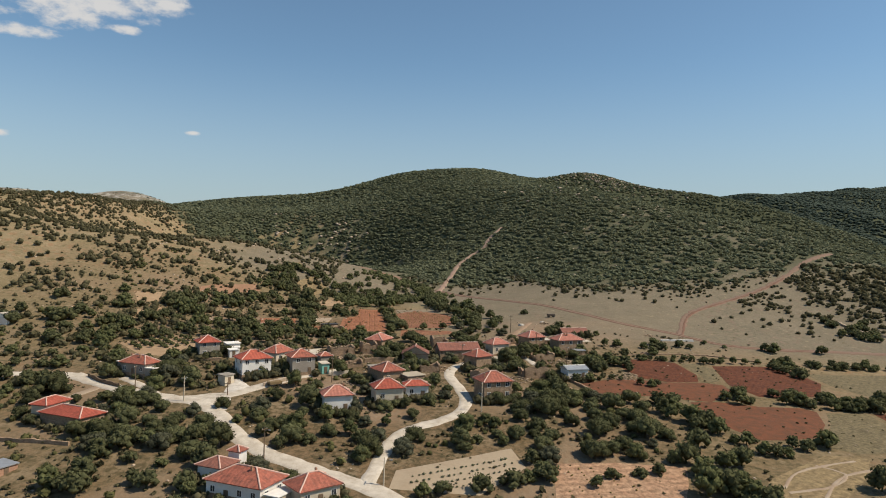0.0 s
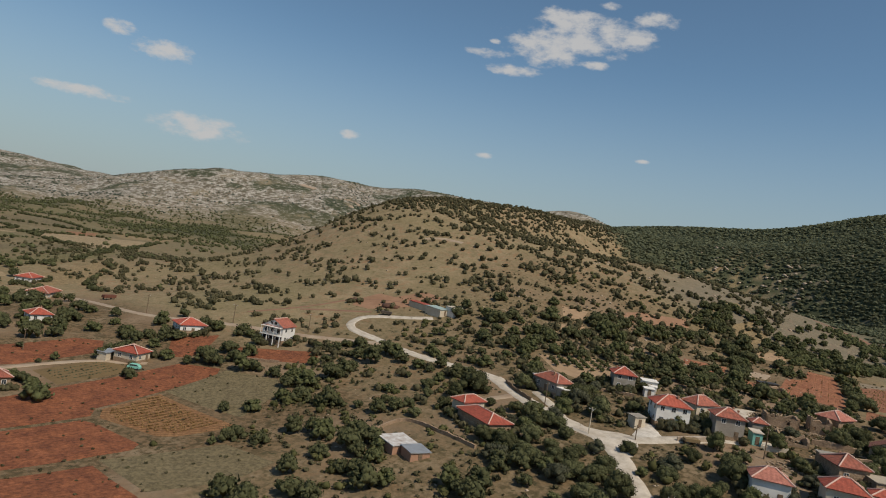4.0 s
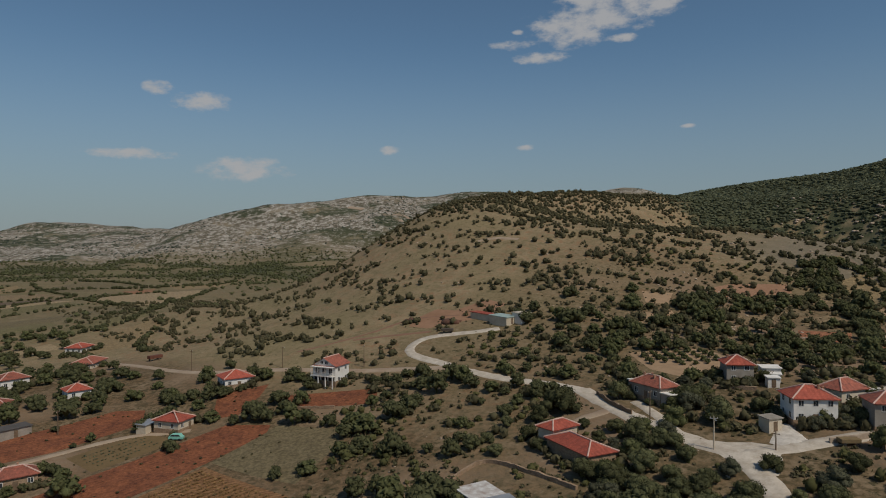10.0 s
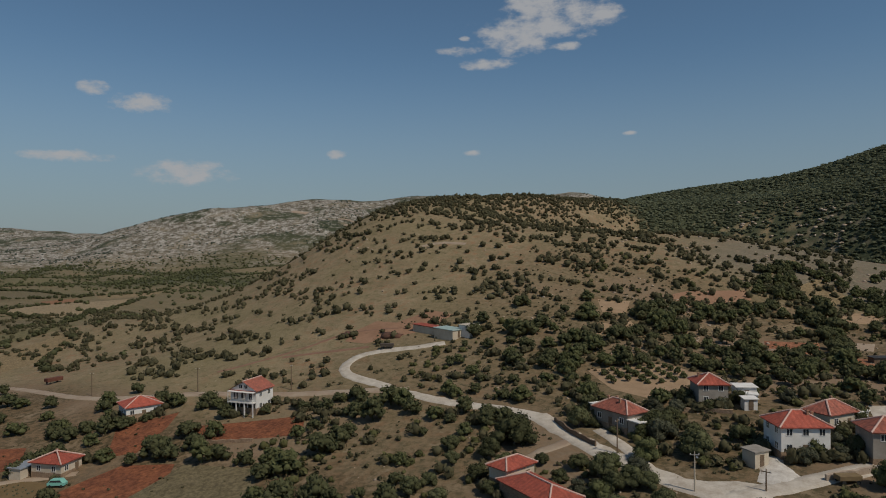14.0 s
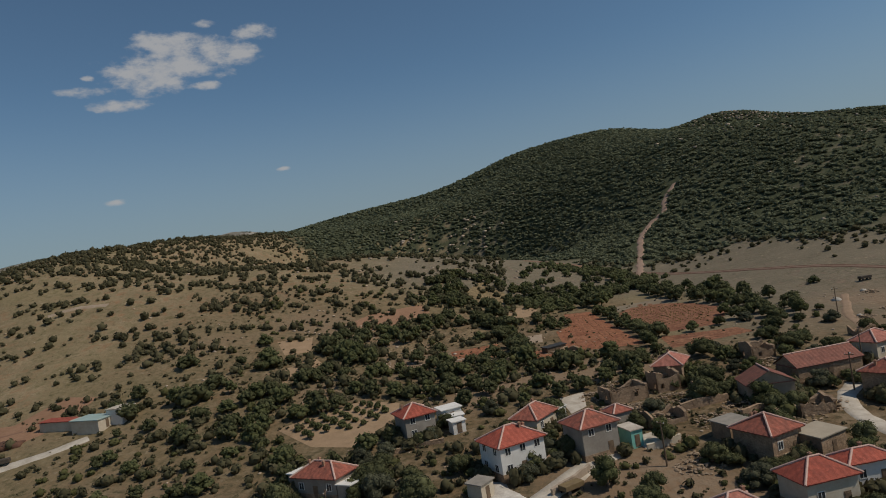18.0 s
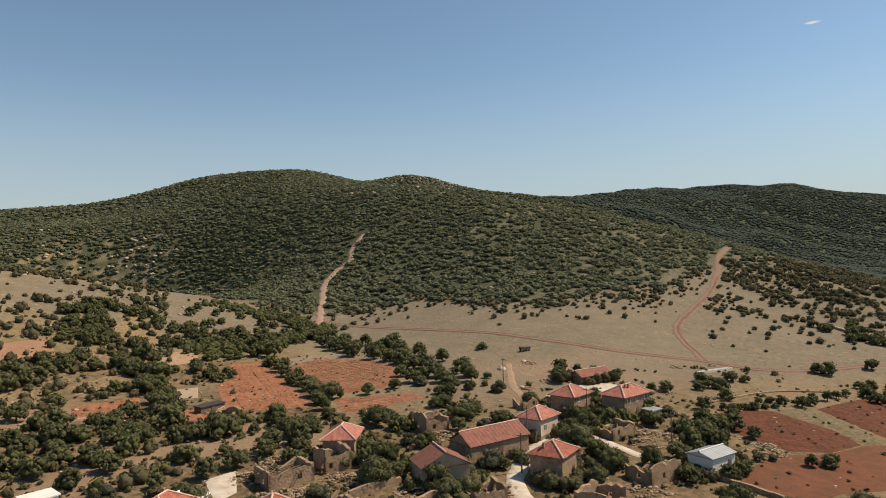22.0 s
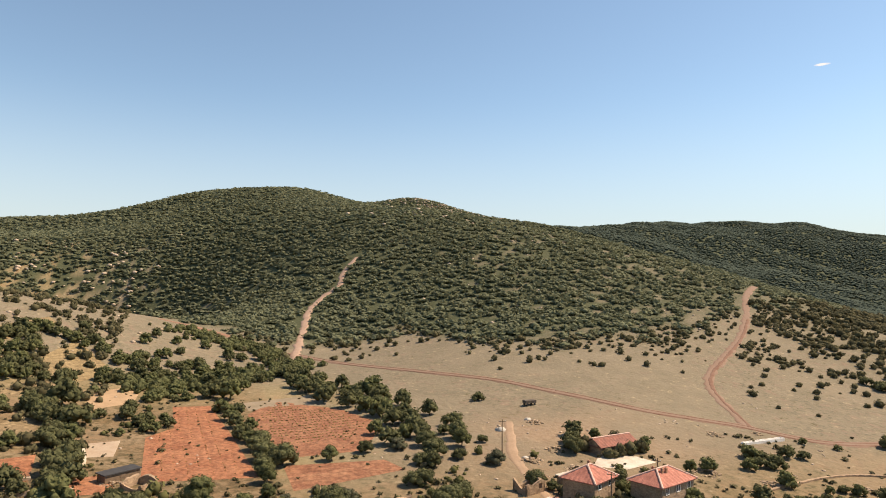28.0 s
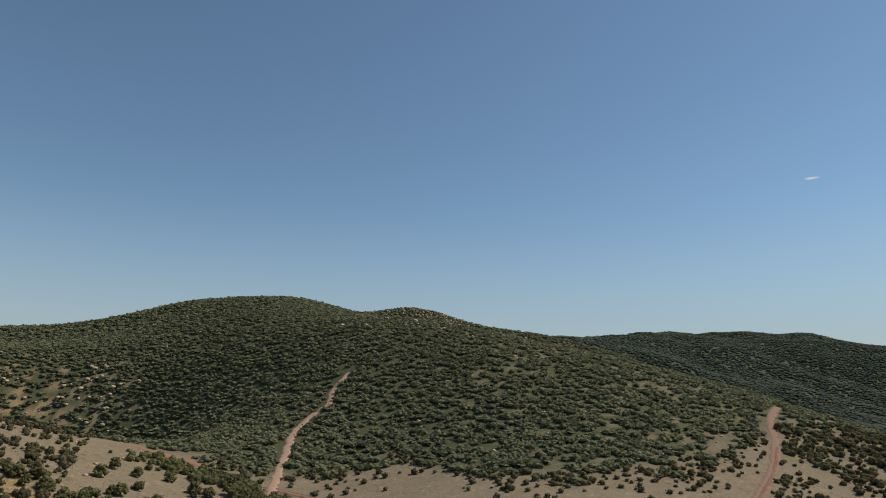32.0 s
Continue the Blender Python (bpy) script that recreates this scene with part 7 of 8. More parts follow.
scatter("field_hedges", SHRUBS, np.stack([h[:, 0], h[:, 1], lie(h[:, 0], h[:, 1]) - .2, h[:, 2], h[:, 2] * .9], 1), TREE_LEAVES[0], "dark hedges between the fields of the plain", "hedge")


def plain_wood(x, y):
    """Bushes on the plain, thickening to a belt of trees under the rocky mountains."""
    return np.clip(.10 + .35 * wave(x, y, .35), .02, 1) * (np.hypot(x + 300, y) < 700) * .2 + .75 * foot_wood(x, y) * np.clip(.65 + .9 * wave(x, y, .3), .12, 1)


x, y = spread(44000, -1500, -300, 60, 1250, lambda x, y: plain_wood(x, y) * (y < 190 + (-x - 300) * 1.0), rng)
s = rng.uniform(1.6, 4.2, len(x))
scatter("plain_bushes", SPECK, np.stack([x, y, lie(x, y) - .2, s, s * .8], 1), TREE_LEAVES[0], "dark bushes and trees scattered over the plain", "bushes")


# ---- stones ----
PALE_ROCK = mat("pale_limestone", (0.46, 0.37, 0.285), (0.32, 0.245, 0.18), 1.0, 0.95, 0.5, coords="World", island=.15)


def stone_kind(seed):
    r = np.random.default_rng(seed)
    v = ICO0[0] * r.uniform(.65, 1.2, (12, 1))
    v[:, 2] *= .6
    return v, ICO0[1]


STONES = [stone_kind(s) for s in range(6)]


def rock_field(x, y):
    patch = np.exp(-(((x + 136) / 42) ** 2 + ((y - 655) / 26) ** 2)) * .22 + np.exp(-(((x + 108) / 16) ** 2 + ((y - 628) / 30) ** 2)) * .25
    slope = .22 * (wooded(x, y) > .15) * (wave(x, y, 3.6) + .35 * wave(x, y, .6) > .36) * (x > 45) * (y < 640)
    peak = np.exp(-(((x - 215) / 60) ** 2 + ((y - 985) / 50) ** 2)) * .9
    hill = .14 * (x < -60) * (y > 230) * (y < 500) * (wave(x, y, .9) > .35) + .25 * (wave(x, y, 1.7) > .5) * (np.abs(x + 100) < 60) * (np.abs(y - 330) < 90)
    return patch + slope + peak + hill


x, y = spread(52000, -320, 420, 200, 1080, rock_field, rng)
s = rng.uniform(.35, 1.2, len(x)) * np.clip((y - 100) / 300, .6, 1.9)
scatter("pale_rocks", STONES, np.stack([x, y, lie(x, y) + .05 + .6 * s * (y > 560), s, s], 1), PALE_ROCK, "pale limestone outcrops among the scrub", "rocks")
x, y = spread(6500, -130, 110, 110, 290, lambda x, y: np.clip(wave(x, y, 1.6) * 1.0 - .2, 0, 1), rng)
ok = np.array([near_road(a, b) > 1.1 and near_field(a, b) > 1.5 for a, b in zip(x, y)])
x, y = x[ok], y[ok]
s = rng.uniform(.15, .5, len(x))
scatter("loose_stones", STONES, np.stack([x, y, height(x, y), s, s], 1), PALE_ROCK, "loose pale stones on the waste ground", "stones")


RUBBLE = mat("tan_rubble", (0.36, 0.265, 0.18), (0.21, 0.155, 0.105), 1.0, 0.95, 0.5, coords="World", island=.25)


def rubble(x, y, r, n, label="heap of pale rubble stones"):
    spots = []
    for _ in range(n):
        a, d = fill.uniform(0, 6.28), r * math.sqrt(fill.random())
        px, py = x + d * math.cos(a), y + d * math.sin(a)
        q = fill.uniform(.15, .42)
        spots.append((px, py, ground_at(px, py) + .25 * r * (1 - d / r) ** 1.5, q, q))
    vs, fs, off = [], [], 0
    for i, (px, py, pz, q, _) in enumerate(spots):
        v, f = STONES[i % 6]
        vs.append(v * q + (px, py, pz))
        fs.append(f + off)
        off += len(v)
    return tagged(new("rubble_heap", arrays("rubble_heap", np.concatenate(vs), np.concatenate(fs), RUBBLE)), label, "rubble", "rubble heaps", "stuff")


for x, y, r in ((70, 240, 2.5), (88, 236, 2.2), (46, 262, 2.2), (34, 252, 2.5), (-50, 262, 2), (-58, 272, 2), (-16, 205, 4), (13, 199, 4), (33, 216, 3.5), (-38, 208, 4), (-30, 192, 3), (52, 205, 2.5), (56, 209, 2.5), (79, 268, 2.2), (38.7, 282, 2.2), (91.5, 268.3, 1.6), (35, 263, 2.5), (-3.6, 231, 3.5), (-9.2, 199.5, 4.5), (-33, 206, 4.5), (-41, 217, 4), (-27, 212, 4), (20, 196, 4), (-3, 202.5, 3.5), (-37, 224, 3.5), (27, 258, 2.5), (60, 247, 3), (-62, 186, 3), (-66, 190, 2.5), (30, 206, 3.5), (-22, 199, 4), (-27, 185.6, 3.5), (-29.3, 183.2, 3), (-6.7, 202, 4), (-31, 203.6, 3.5), (-33.7, 208.8, 3), (37.2, 221.1, 3), (40.1, 217.8, 3), (55.1, 205.9, 2.5)):
    rubble(x, y, r, int(22 * r), "heap of pale rubble stones beside ruined walls")


# ---- ruined stone houses ----
def ruin(x, y, turn, w, d, h, seed, label, gaps=2):
    rnd = random.Random(seed)
    ob = new("ruined_house")
    z0 = ground_at(x, y)
    ob.matrix_basis = pose(x, y, z0, 0, 0, turn)
    for (ax, ay), (bx, by) in (((-w / 2, -d / 2), (w / 2, -d / 2)), ((w / 2, -d / 2), (w / 2, d / 2)), ((w / 2, d / 2), (-w / 2, d / 2)), ((-w / 2, d / 2), (-w / 2, -d / 2))):
        length = math.hypot(bx - ax, by - ay)
        k = max(4, int(length / .7))
        ux, uy = (bx - ax) / length, (by - ay) / length
        nx, ny = -uy, ux
        level, prof = h * rnd.uniform(.6, 1), []
        for i in range(k + 1):
            level = min(h * 1.1, max(h * .25, level + rnd.uniform(-.55, .5)))
            prof.append(level)
        hole = rnd.randrange(1, k - 1)
        bm = bmesh.new()
        for i in range(k):
            s0, s1 = length * i / k, length * (i + 1) / k
            pieces = [(-.8, prof[i], prof[i + 1])]
            if i == hole and gaps and min(prof[i], prof[i + 1]) > 1.9:
                pieces = [(-.8, .7, .7), (1.6, max(1.75, prof[i]), max(1.75, prof[i + 1]))]
            for lo, t0, t1 in pieces:
                vs = [bm.verts.new((ax + ux * s + nx * o, ay + uy * s + ny * o, z)) for s, o, z in
                      ((s0, 0, lo), (s1, 0, lo), (s1, .5, lo), (s0, .5, lo), (s0, 0, t0), (s1, 0, t1), (s1, .5, t1 - .12), (s0, .5, t0 - .12))]
                for q in ((3, 2, 1, 0), (4, 5, 6, 7), (0, 1, 5, 4), (1, 2, 6, 5), (2, 3, 7, 6), (3, 0, 4, 7)):
                    bm.faces.new([vs[j] for j in q])
        bmesh.ops.remove_doubles(bm, verts=bm.verts, dist=.01)
        inner = [f for f in bm.faces if all(len(e.link_faces) > 2 for e in f.edges)]
        bmesh.ops.delete(bm, geom=inner, context="FACES_ONLY")
        bmesh.ops.recalc_face_normals(bm, faces=bm.faces)
        part("wall", bm, STONE, ob)
    return tagged(ob, label, "ruin", "ruined houses")


ruin(-27.6, 218.5, 20, 5.0, 4.5, 3.6, 1, "roofless ruined stone house with broken walls")
ruin(-36, 214.5, 22, 8.0, 5.5, 2.6, 2, "ruined stone house with fallen roof timbers")
ruin(-4.8, 235.5, 15, 5.5, 5.0, 3.6, 3, "tall broken stone walls of a ruin")
ruin(9.6, 193, 30, 6.5, 5.5, 3.0, 4, "roofless stone ruin beside the lane")
ruin(24.8, 201.5, 18, 8.0, 5.5, 3.0, 5, "roofless rectangular stone house")
ruin(-31, 201, 25, 7.0, 5.0, 2.4, 7, "low ruined stone walls overgrown with weeds")
ruin(-6.8, 199.8, 12, 6.0, 4.0, 2.6, 8, "ruined stone house beside the gable wall")
ruin(-45.2, 259.4, 60, 4.5, 4.0, 1.6, 9, "low stone pen walls")
ruin(20, 243.5, 20, 4.5, 3.5, 2.2, 10, "low broken stone walls")
ruin(30, 222, 20, 7.0, 5.0, 2.2, 11, "broken walls of a collapsed house")
ruin(-20, 214, 10, 5.0, 4.5, 2.2, 12, "overgrown ruined stone walls among weeds")
# fallen roof timbers on one ruin
beam = bpy.data.meshes.new("beam")
bm = bmesh.new()
box(bm, -2.3, 2.3, -.07, .07, -.07, .07)
bm.to_mesh(beam)
bm.free()
beam.materials.append(WOODEN)
fallen = new("fallen_roof")
fallen.location = (-36, 214.5, ground_at(-36, 214.5) + 1.5)
for i in range(16):
    piece("beam", beam, fallen, pose(fill.uniform(-2.4, 2.4), fill.uniform(-1.3, 1.3), fill.uniform(0, .5), fill.uniform(-9, 9), fill.uniform(-14, 14), 22 + fill.choice((0, 90)) + fill.uniform(-12, 12)))
tagged(fallen, "collapsed roof timbers on ruined stone walls", "timber")


# ---- dry stone walls and garden walls ----
def stone_wall(pts, h, thick, label, material=STONE):
    line = smooth_line(pts, .9)
    bm, prev = bmesh.new(), None
    for i, p in enumerate(line):
        d = (line[min(i + 1, len(line) - 1)] - line[max(i - 1, 0)]).normalized()
        n_ = Vector((d.y, -d.x, 0)) * thick / 2
        g = ground_at(p.x, p.y)
        t = h * fill.uniform(.8, 1.12)
        row = [bm.verts.new(v) for v in ((p.x - n_.x, p.y - n_.y, g - .4), (p.x - n_.x, p.y - n_.y, g + t), (p.x + n_.x, p.y + n_.y, g + t * fill.uniform(.9, 1)), (p.x + n_.x, p.y + n_.y, g - .4))]
        if prev:
            for a, b in ((0, 1), (1, 2), (2, 3)):
                bm.faces.new((prev[a], prev[b], row[b], row[a]))
        else:
            bm.faces.new(row)
        prev = row
    bm.faces.new(prev[::-1])
    bmesh.ops.recalc_face_normals(bm, faces=bm.faces)
    me = bpy.data.meshes.new("stone_wall")
    bm.to_mesh(me)
    bm.free()
    me.materials.append(material)
    return tagged(new("stone_wall", me), label, "wall", kind="structure")


stone_wall([(-82, 141.8), (-92, 143.5), (-104, 144.2), (-106, 136)], .8, .6, "dry stone wall on the waste ground")
stone_wall([(32.4, 190.5), (35, 187), (38.5, 182.5)], 1.0, .5, "pale garden wall beside the orchard")
stone_wall([(34.5, 200), (37.5, 193.8), (41.9, 184)], .8, .5, "low stone wall along the field")
stone_wall([(-51.1, 187.3), (-48, 191.5), (-45.3, 195.8)], 1.2, .5, "stone retaining wall below the house")
stone_wall([(-58.4, 282), (-56.6, 274), (-56.9, 266.5)], .7, .5, "pale broken wall beside the trodden yard", CREAM)
stone_wall([(-70, 254), (-63, 256.5), (-55, 258)], .8, .8, "tumbled pale stone wall below the terraces", PALE_ROCK)
stone_wall([(-77, 258), (-70, 263), (-63, 265)], .5, .6, "pale terrace wall below the red terrace", PALE_ROCK)
stone_wall([(-162, 152), (-170, 147.5), (-177, 144)], .9, .6, "stone terrace wall below the red soil")
stone_wall([(62, 236), (75, 240), (92, 243), (110, 240)], .35, .6, "tumbled stone wall at the meadow's edge")
stone_wall([(-35.2, 189.6), (-32.5, 190.6), (-29.5, 192.2)], 1.3, .3, "pale concrete yard wall beside the turquoise gate", CREAM)
stone_wall([(-50.5, 177.5), (-47.5, 180.6), (-44.6, 184.2)], 1.3, .4, "pale stone retaining wall along the lane", PALE_ROCK)
stone_wall([(-27, 205), (-22.5, 206.5), (-18, 208.5)], 1.5, .5, "broken field-stone wall among the ruins")
stone_wall([(-18, 199.5), (-14, 201.5), (-12.5, 198)], 1.3, .5, "broken field-stone wall beside the rubble")
stone_wall([(-34, 226), (-28, 228.5), (-20, 231)], .9, .5, "tumbled stone wall above the ruins")
stone_wall([(-82, 196), (-76, 199), (-70, 200.5)], .9, .4, "low stone wall below the upper house")
stone_wall([(175, 304), (177.5, 288), (186, 283), (198, 281), (207, 270)], 1.0, .9, "tumbled pale stone wall below the thicket", PALE_ROCK)
stone_wall([(-101, 183), (-95, 178.5), (-88, 174.8)], 1.2, .3, "dark garden wall along the road", WOODEN)


# ---- poles ----
STEEL = mat("galvanised_steel", (0.42, 0.42, 0.41), (0.34, 0.34, 0.33), 0.5, 0.5, 0.1, metal=0.6)


def pole(x, y, h, turn=0.0, lamp=False, concrete=False):
    ob = new("utility_pole")
    ob.matrix_basis = pose(x, y, ground_at(x, y), 0, 0, turn)
    bm = bmesh.new()
    tube(bm, [(0, 0, -.6), (0, 0, h * .5), (0, 0, h)], [.15, .12, .085], 8)
    part("shaft", bm, CREAM if concrete else WOODEN, ob)
    bm = bmesh.new()
    box(bm, -.75, .75, -.05, .05, h - .55, h - .43)
    part("crossarm", bm, WOODEN if not concrete else STEEL, ob)
    for o in (-.65, 0, .65):
        bm = bmesh.new()
        tube(bm, [(o, 0, h - .43), (o, 0, h - .33), (o, 0, h - .22)], [.03, .06, .035], 6)
        part("insulator", bm, WHITE, ob)
    if lamp:
        bm = bmesh.new()
        tube(bm, [(0, 0, h - .9), (0, -.5, h - .55), (0, -1.1, h - .5)], [.03, .03, .03], 5)
        part("lamp_arm", bm, STEEL, ob)
        bm = bmesh.new()
        box(bm, -.12, .12, -1.6, -1.05, h - .56, h - .42)
        part("lamp_head", bm, METAL, ob)
    kind = "pale concrete street lamp pole beside the road" if concrete else "dark wooden utility pole with crossarm"
    return tagged(ob, kind, "pole", "utility poles")


for x, y, h, lamp, conc in ((-66.9, 165.3, 6.4, True, True), (-38.3, 136.6, 7, True, False), (-57.5, 169.9, 3.6, False, False), (-12.6, 128.6, 5.5, True, True), (-204.7, 164.8, 7, False, False), (-237, 150.2, 7, False, False), (-83.2, 173.5, 6.5, False, False), (-178, 176.4, 7, False, False), (23, 263.5, 7, False, False),
                            (11, 222.6, 7, False, False), (36.6, 212.3, 7, True, False), (3.2, 208, 7, True, False), (29.2, 231.5, 7, False, False), (7.8, 167.8, 7.5, False, True), (-33.2, 184, 7, False, False), (-213.3, 101.2, 6.5, False, False), (43.5, 239.5, 6, False, False)):
    pole(x, y, h, fill.uniform(0, 180), lamp, conc)


# ---- outbuildings and loose things ----
def flat_shed(x, y, turn, w, d, h, label, wall=CREAM, top=CONCRETE, name="shed"):
    ob = new(name)
    ob.matrix_basis = pose(x, y, ground_at(x, y), 0, 0, turn)
    bm = bmesh.new()
    box(bm, -w / 2, w / 2, -d / 2, d / 2, -.7, h)
    part("wall", bm, wall, ob)
    bm = bmesh.new()
    vs = box(bm, -w / 2 - .25, w / 2 + .25, -d / 2 - .25, d / 2 + .25, h + .003, h + .18)
    for v in vs:
        v.co.z += .05 * v.co.y
    part("roof", bm, top, ob)
    add_door(ob, 0, -d / 2, -.35 if h < 2 else 0, 0, None, .95, min(1.95, h - .2 + (.35 if h < 2 else 0)))
    return tagged(ob, label, "shed", "outbuildings")


TEAL = mat("teal_paint", (0.22, 0.50, 0.42), (0.18, 0.43, 0.36), 1.0, 0.6, 0.05)
flat_shed(-61, 178.8, 62, 3.2, 2.6, 2.5, "small pale stone hut with a flat roof", CREAM, mat("grey_slab", (0.30, 0.27, 0.23), (0.22, 0.2, 0.17), 1.0, 0.95, 0.3))
flat_shed(-11, 185.3, 36, 5.6, 4.4, 2.9, "shed with a flat tan concrete roof", STONE, mat("tan_slab", (0.40, 0.34, 0.26), (0.33, 0.28, 0.21), 2.0, 0.95, 0.2))
flat_shed(-70.5, 211.5, 33, 4.2, 3.2, 2.6, "white flat-roofed annexe behind the house", WHITE, WHITE)
flat_shed(-68, 205, 33, 2.6, 2.2, 2.2, "small white outbuilding in the yard", WHITE, WHITE)
flat_shed(-82.6, 183.2, 160, 2.6, 4.0, 2.6, "white-roofed lean-to beside the low house", GREY, WHITE)
flat_shed(-93.6, 189.2, 160, 2.4, 3.6, 2.6, "white-roofed porch beside the low house", GREY, WHITE)
flat_shed(-95.6, 131.8, 74, 6.4, 6.2, 1.6, "low shed with a patched white sheet-metal roof", BRICK, mat("white_sheet", (0.62, 0.62, 0.60), (0.33, 0.27, 0.23), 1.2, 0.5, 0.2))
flat_shed(-89.6, 130.8, 68, 4.6, 4.4, 1.5, "brick shed with a grey sheet-metal roof", BRICK, METAL)
flat_shed(43.5, 228.6, 22, 3.4, 2.6, 2.3, "lean-to with a pale metal roof below the stone house", STONE, METAL)
flat_shed(-159, 223, 87, 6.0, 7.5, 2.5, "farm shed with a pale green metal roof", CREAM, mat("green_sheet", (0.34, 0.44, 0.41), (0.28, 0.37, 0.35), 2.0, 0.5, 0.1))
flat_shed(-154, 226.5, 87, 5.0, 4.0, 3.0, "white concrete shed on the hillside", WHITE, CONCRETE)
flat_shed(-168.5, 224.5, 87, 4.0, 10.0, 1.8, "long low pen with a red tiled roof", CREAM, TILE_NEW)
flat_shed(-49.2, 264.5, 40, 6.5, 2.4, 1.5, "low dark shelter with a black sheet roof", WOODEN, mat("black_sheet", (0.035, 0.035, 0.037), (0.055, 0.053, 0.05), 1.0, 0.7, 0.1), "shelter")
flat_shed(-235.6, 81.5, 156, 5.2, 6.0, 2.9, "unfinished pale concrete house", CREAM, CONCRETE)
flat_shed(-221.5, 93, 98, 7.6, 4.0, 2.4, "shed with a dark flat roof", GREY, mat("dark_roof", (0.07, 0.065, 0.06), (0.1, 0.09, 0.085), 2.0, 0.8, 0.1))
flat_shed(-221, 76, 110, 7.0, 4.0, 2.4, "pale flat-roofed barn by the street", CREAM, CONCRETE)
flat_shed(-50, 206, 62, 3.0, 4.5, 2.6, "white lean-to roof behind the older house", WHITE, WHITE)
flat_shed(31.5, 245.5, 20, 9.0, 4.0, 1.5, "low terrace of pale stone behind the houses", STONE, CONCRETE, "terrace")
flat_shed(-37.2, 192.6, 30, 2.2, 3.4, 2.8, "turquoise-walled porch beside the grey house", TEAL, CONCRETE, "porch")
flat_shed(-196.2, 117.2, 115, 5.0, 3.0, 2.2, "porch with a grey metal roof in front of the farmhouse", CREAM, METAL, "porch")


flat_shed(-21.5, 192.4, 34, 4.6, 3.8, 2.6, "ruined annexe under a grey concrete slab", STONE, MATS["grey_slab"])
flat_shed(-15.2, 184.0, 36, 4.4, 2.8, .9, "low pale concrete terrace before the old house", STONE, MATS["tan_slab"], "terrace")
flat_shed(-30.2, 119.8, 159, 2.8, 6.2, 2.5, "lean-to with a white sheet roof beside the road house", CREAM, WHITE)
flat_shed(-68.5, 208.8, 20, 2.4, 2.0, 1.9, "small white hut behind the upper house", WHITE, WHITE)


def vehicle(x, y, turn, length, width, tall, colour, label, name="van", glassy=True):
    ob = new(name)
    ob.matrix_basis = pose(x, y, ground_at(x, y) + .18, 0, 0, turn)
    bm = bmesh.new()
    side = [(-.5, .15), (-.5, .55), (-.42, .62), (-.30, .98), (.28, 1.0), (.42, .62), (.5, .52), (.5, .15)] if glassy else [(-.5, .35), (-.5, 1.0), (.5, 1.0), (.5, .35)]
    a = [bm.verts.new((u * length, -width / 2, v * tall)) for u, v in side]
    b = [bm.verts.new((u * length, width / 2, v * tall)) for u, v in side]
    bm.faces.new(a), bm.faces.new(b[::-1])
    for i in range(len(side)):
        bm.faces.new((a[i], b[i], b[(i + 1) % len(side)], a[(i + 1) % len(side)]))
    bmesh.ops.recalc_face_normals(bm, faces=bm.faces)
    bmesh.ops.bevel(bm, geom=bm.edges[:], offset=.05, segments=1, affect="EDGES")
    part("body", bm, colour, ob)
    if glassy:
        for s_ in (-1, 1):
            bm = bmesh.new()
            yy = s_ * (width / 2 + .004)
            q = [bm.verts.new((u * length, yy, v * tall)) for u, v in ((-.36, .64), (-.27, .92), (.25, .93), (.36, .64))]
            bm.faces.new(q)
            part("side_window", bm, GLASS, ob)
    for u in (-.32, .32):
        for s_ in (-1, 1):
            bm = bmesh.new()
            tube(bm, [(u * length, s_ * (width / 2 - .12), .14), (u * length, s_ * (width / 2 + .04), .14)], [.32, .32], 12)
            part("wheel", bm, mat("tyre", (0.02, 0.02, 0.02), (0.035, 0.035, 0.035), 1.0, 0.85, 0.0), ob)
    return tagged(ob, label, "vehicle" if glassy else "trailer")


vehicle(8.6, 176.2, 115, 4.1, 1.6, 1.6, WHITE, "white van parked beside the lane")
vehicle(-183.5, 118.8, 40, 3.6, 1.5, 1.5, TEAL, "turquoise van parked on the yard", "van")
vehicle(43.5, 295.2, 10, 3.4, 1.6, 1.2, mat("dark_box", (0.07, 0.055, 0.045), (0.1, 0.08, 0.06), 1.0, 0.8, 0.1), "dark farm trailer standing on the meadow", "trailer", False)
vehicle(-277.6, 156, 100, 5.5, 2.0, 1.8, mat("rust_box", (0.16, 0.06, 0.04), (0.1, 0.045, 0.03), 1.0, 0.8, 0.1), "rusty red trailer beside the road", "trailer", False)
vehicle(-47.6, 178.4, 40, 3.6, 1.7, 1.2, mat("ochre_box", (0.22, 0.16, 0.08), (0.16, 0.11, 0.06), 1.0, 0.8, 0.1), "old wooden farm trailer beside the lane", "trailer", False)
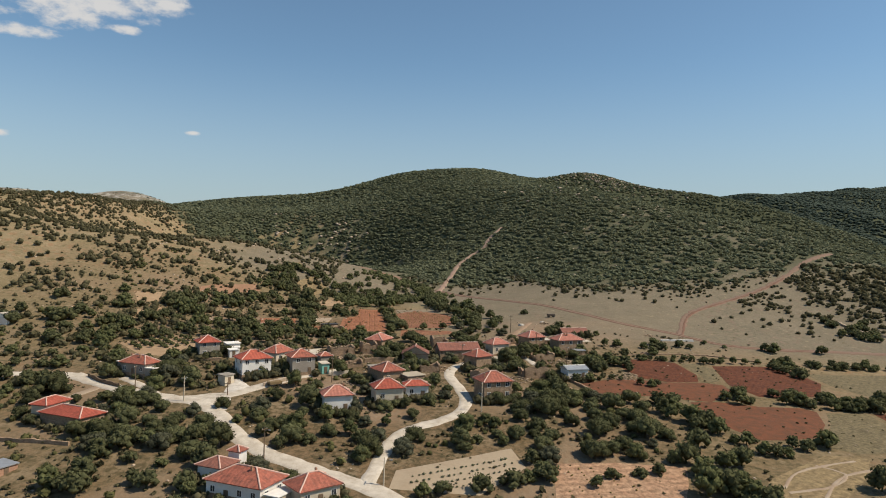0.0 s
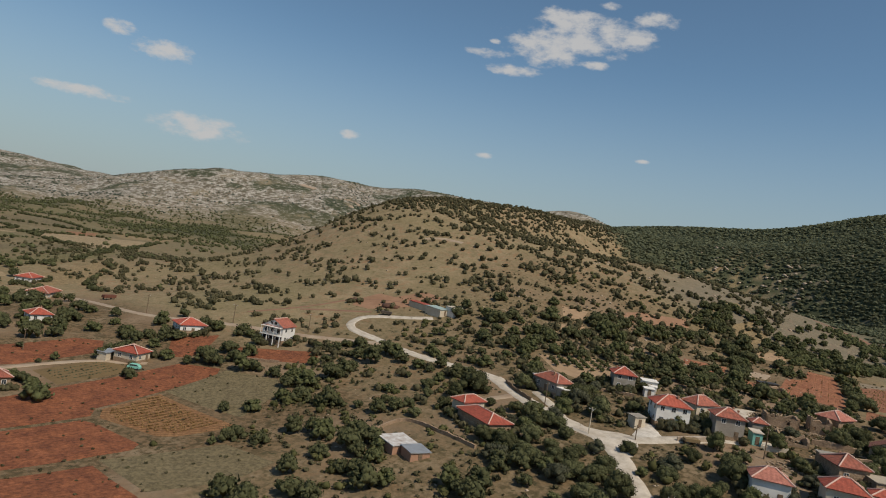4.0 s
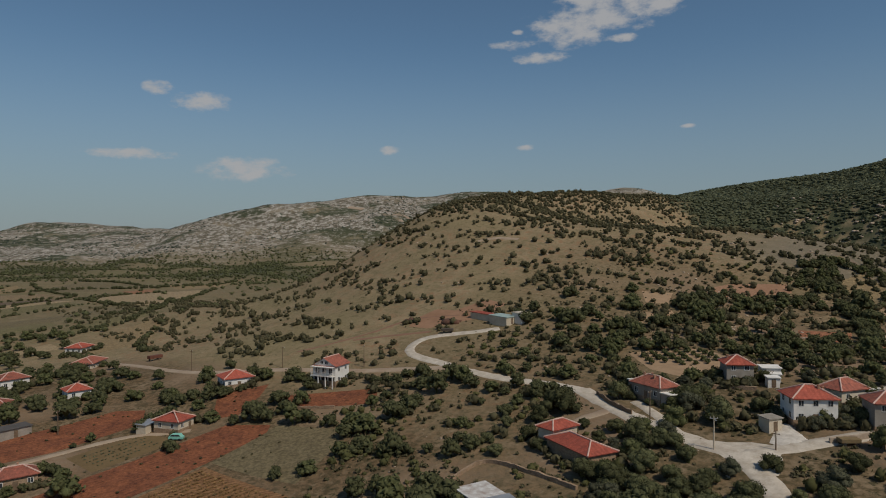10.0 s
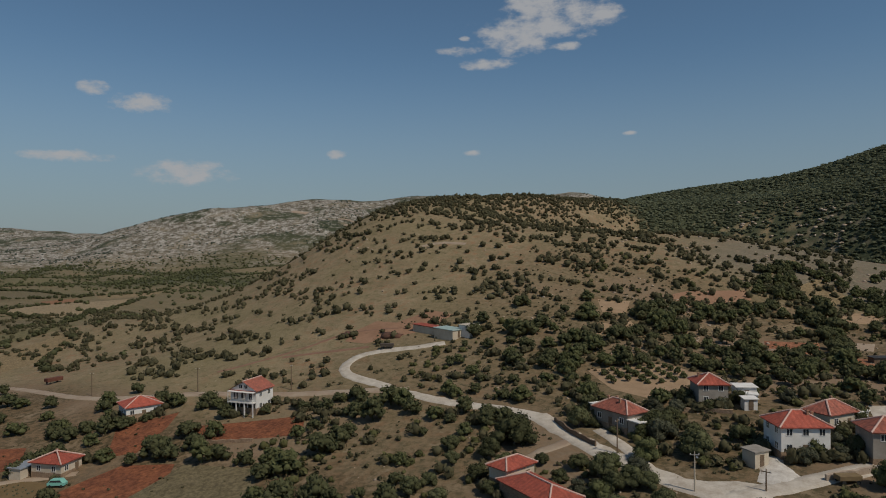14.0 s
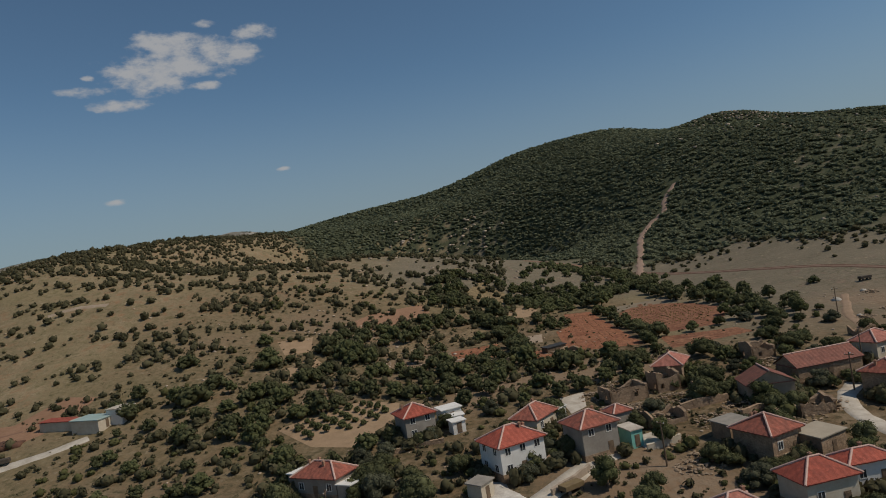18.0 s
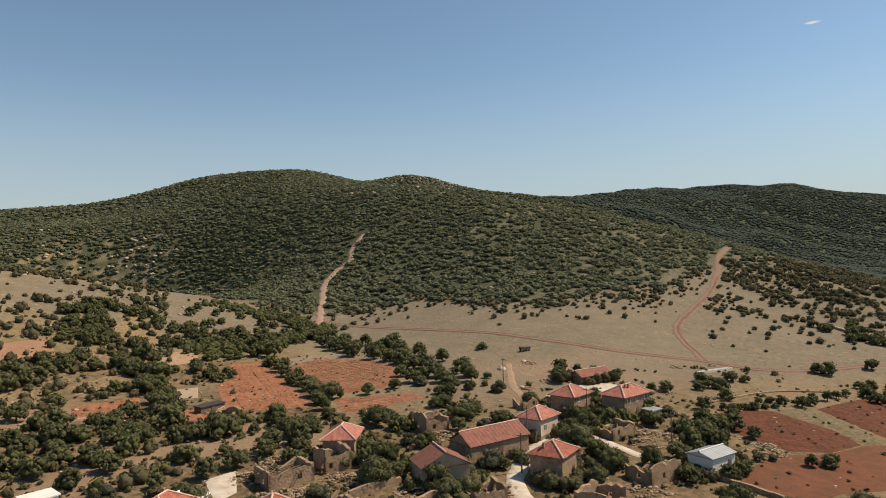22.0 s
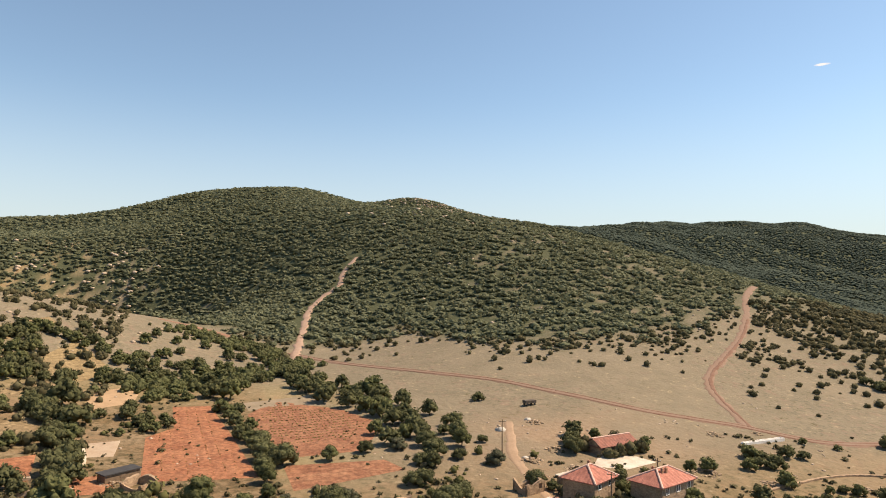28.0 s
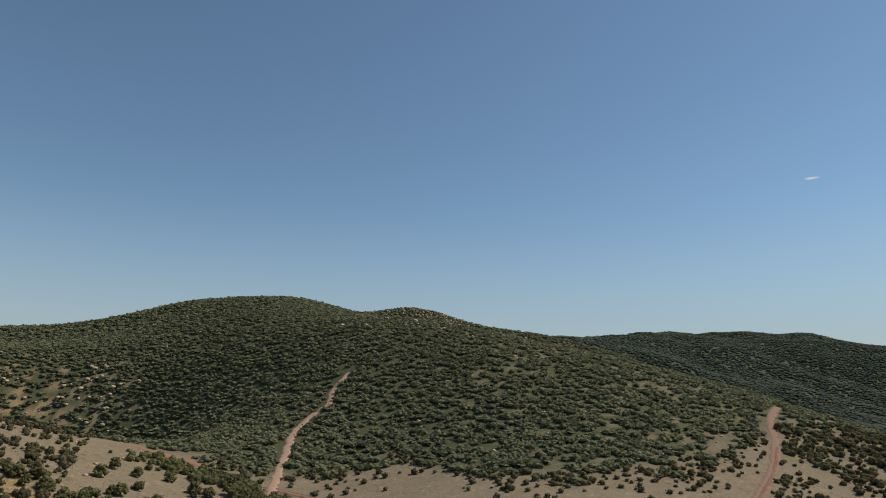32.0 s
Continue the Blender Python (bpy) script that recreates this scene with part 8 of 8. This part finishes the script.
vehicle(-172, 208.5, 30, 4.0, 1.8, 1.4, mat("dark_box", (0.07, 0.055, 0.045), (0.1, 0.08, 0.06), 1.0, 0.8, 0.1), "dark farm trailer by the earth heaps", "trailer", False)


def trough(x0, y0, x1, y1):
    ob = new("water_trough")
    c = Vector(((x0 + x1) / 2, (y0 + y1) / 2, 0))
    length = math.hypot(x1 - x0, y1 - y0)
    ob.matrix_basis = pose(c.x, c.y, ground_at(c.x, c.y), 0, 0, math.degrees(math.atan2(y1 - y0, x1 - x0)))
    L = length / 2
    for nm, args in (("side", (-L, L, -.6, -.45)), ("side", (-L, L, .45, .6)), ("end", (-L, -L + .15, -.45, .45)), ("end", (L - .15, L, -.45, .45))):
        bm = bmesh.new()
        box(bm, *args, -.4, .55)
        part(nm, bm, WHITE, ob)
    bm = bmesh.new()
    box(bm, -L + .15, L - .15, -.45, .45, -.4, .25)
    part("basin", bm, WHITE, ob)
    return tagged(ob, "long white concrete water trough on the meadow", "trough")


trough(81.9, 262, 95.1, 264)


def heap(x, y, r, h, material, label):
    v = ICO1[0].copy()
    rr = np.random.default_rng(int(abs(x * 10)))
    v = v * rr.uniform(.65, 1.2, (len(v), 1)) * (r, r * .7, h)
    v[:, 0] += x
    v[:, 1] += y
    v[:, 2] += ground_at(x, y) - .1
    return tagged(new("earth_heap", arrays("earth_heap", v, ICO1[1], material, True)), label, "heap", "earth heaps")


DUNG = mat("dark_earth", (0.15, 0.075, 0.05), (0.09, 0.05, 0.035), 1.0, 0.95, 0.6)
heap(-195.6, 215.3, 4.0, 1.2, DUNG, "dark earth heap below the hill")
heap(-178.1, 217.5, 4.4, 1.3, DUNG, "dark brown earth heap by the sheds")
TARP = mat("grey_tarpaulin", (0.46, 0.43, 0.38), (0.34, 0.31, 0.27), 1.0, 0.7, 0.5)
heap(28.6, 278.3, 1.5, .9, TARP, "white tarpaulin over a heap of straw")
heap(38, 284, 1.0, .6, TARP, "small heap under a white sheet")
heap(26.5, 259.5, 1.0, .6, TARP, "small white tarpaulin heap by the dusty way")
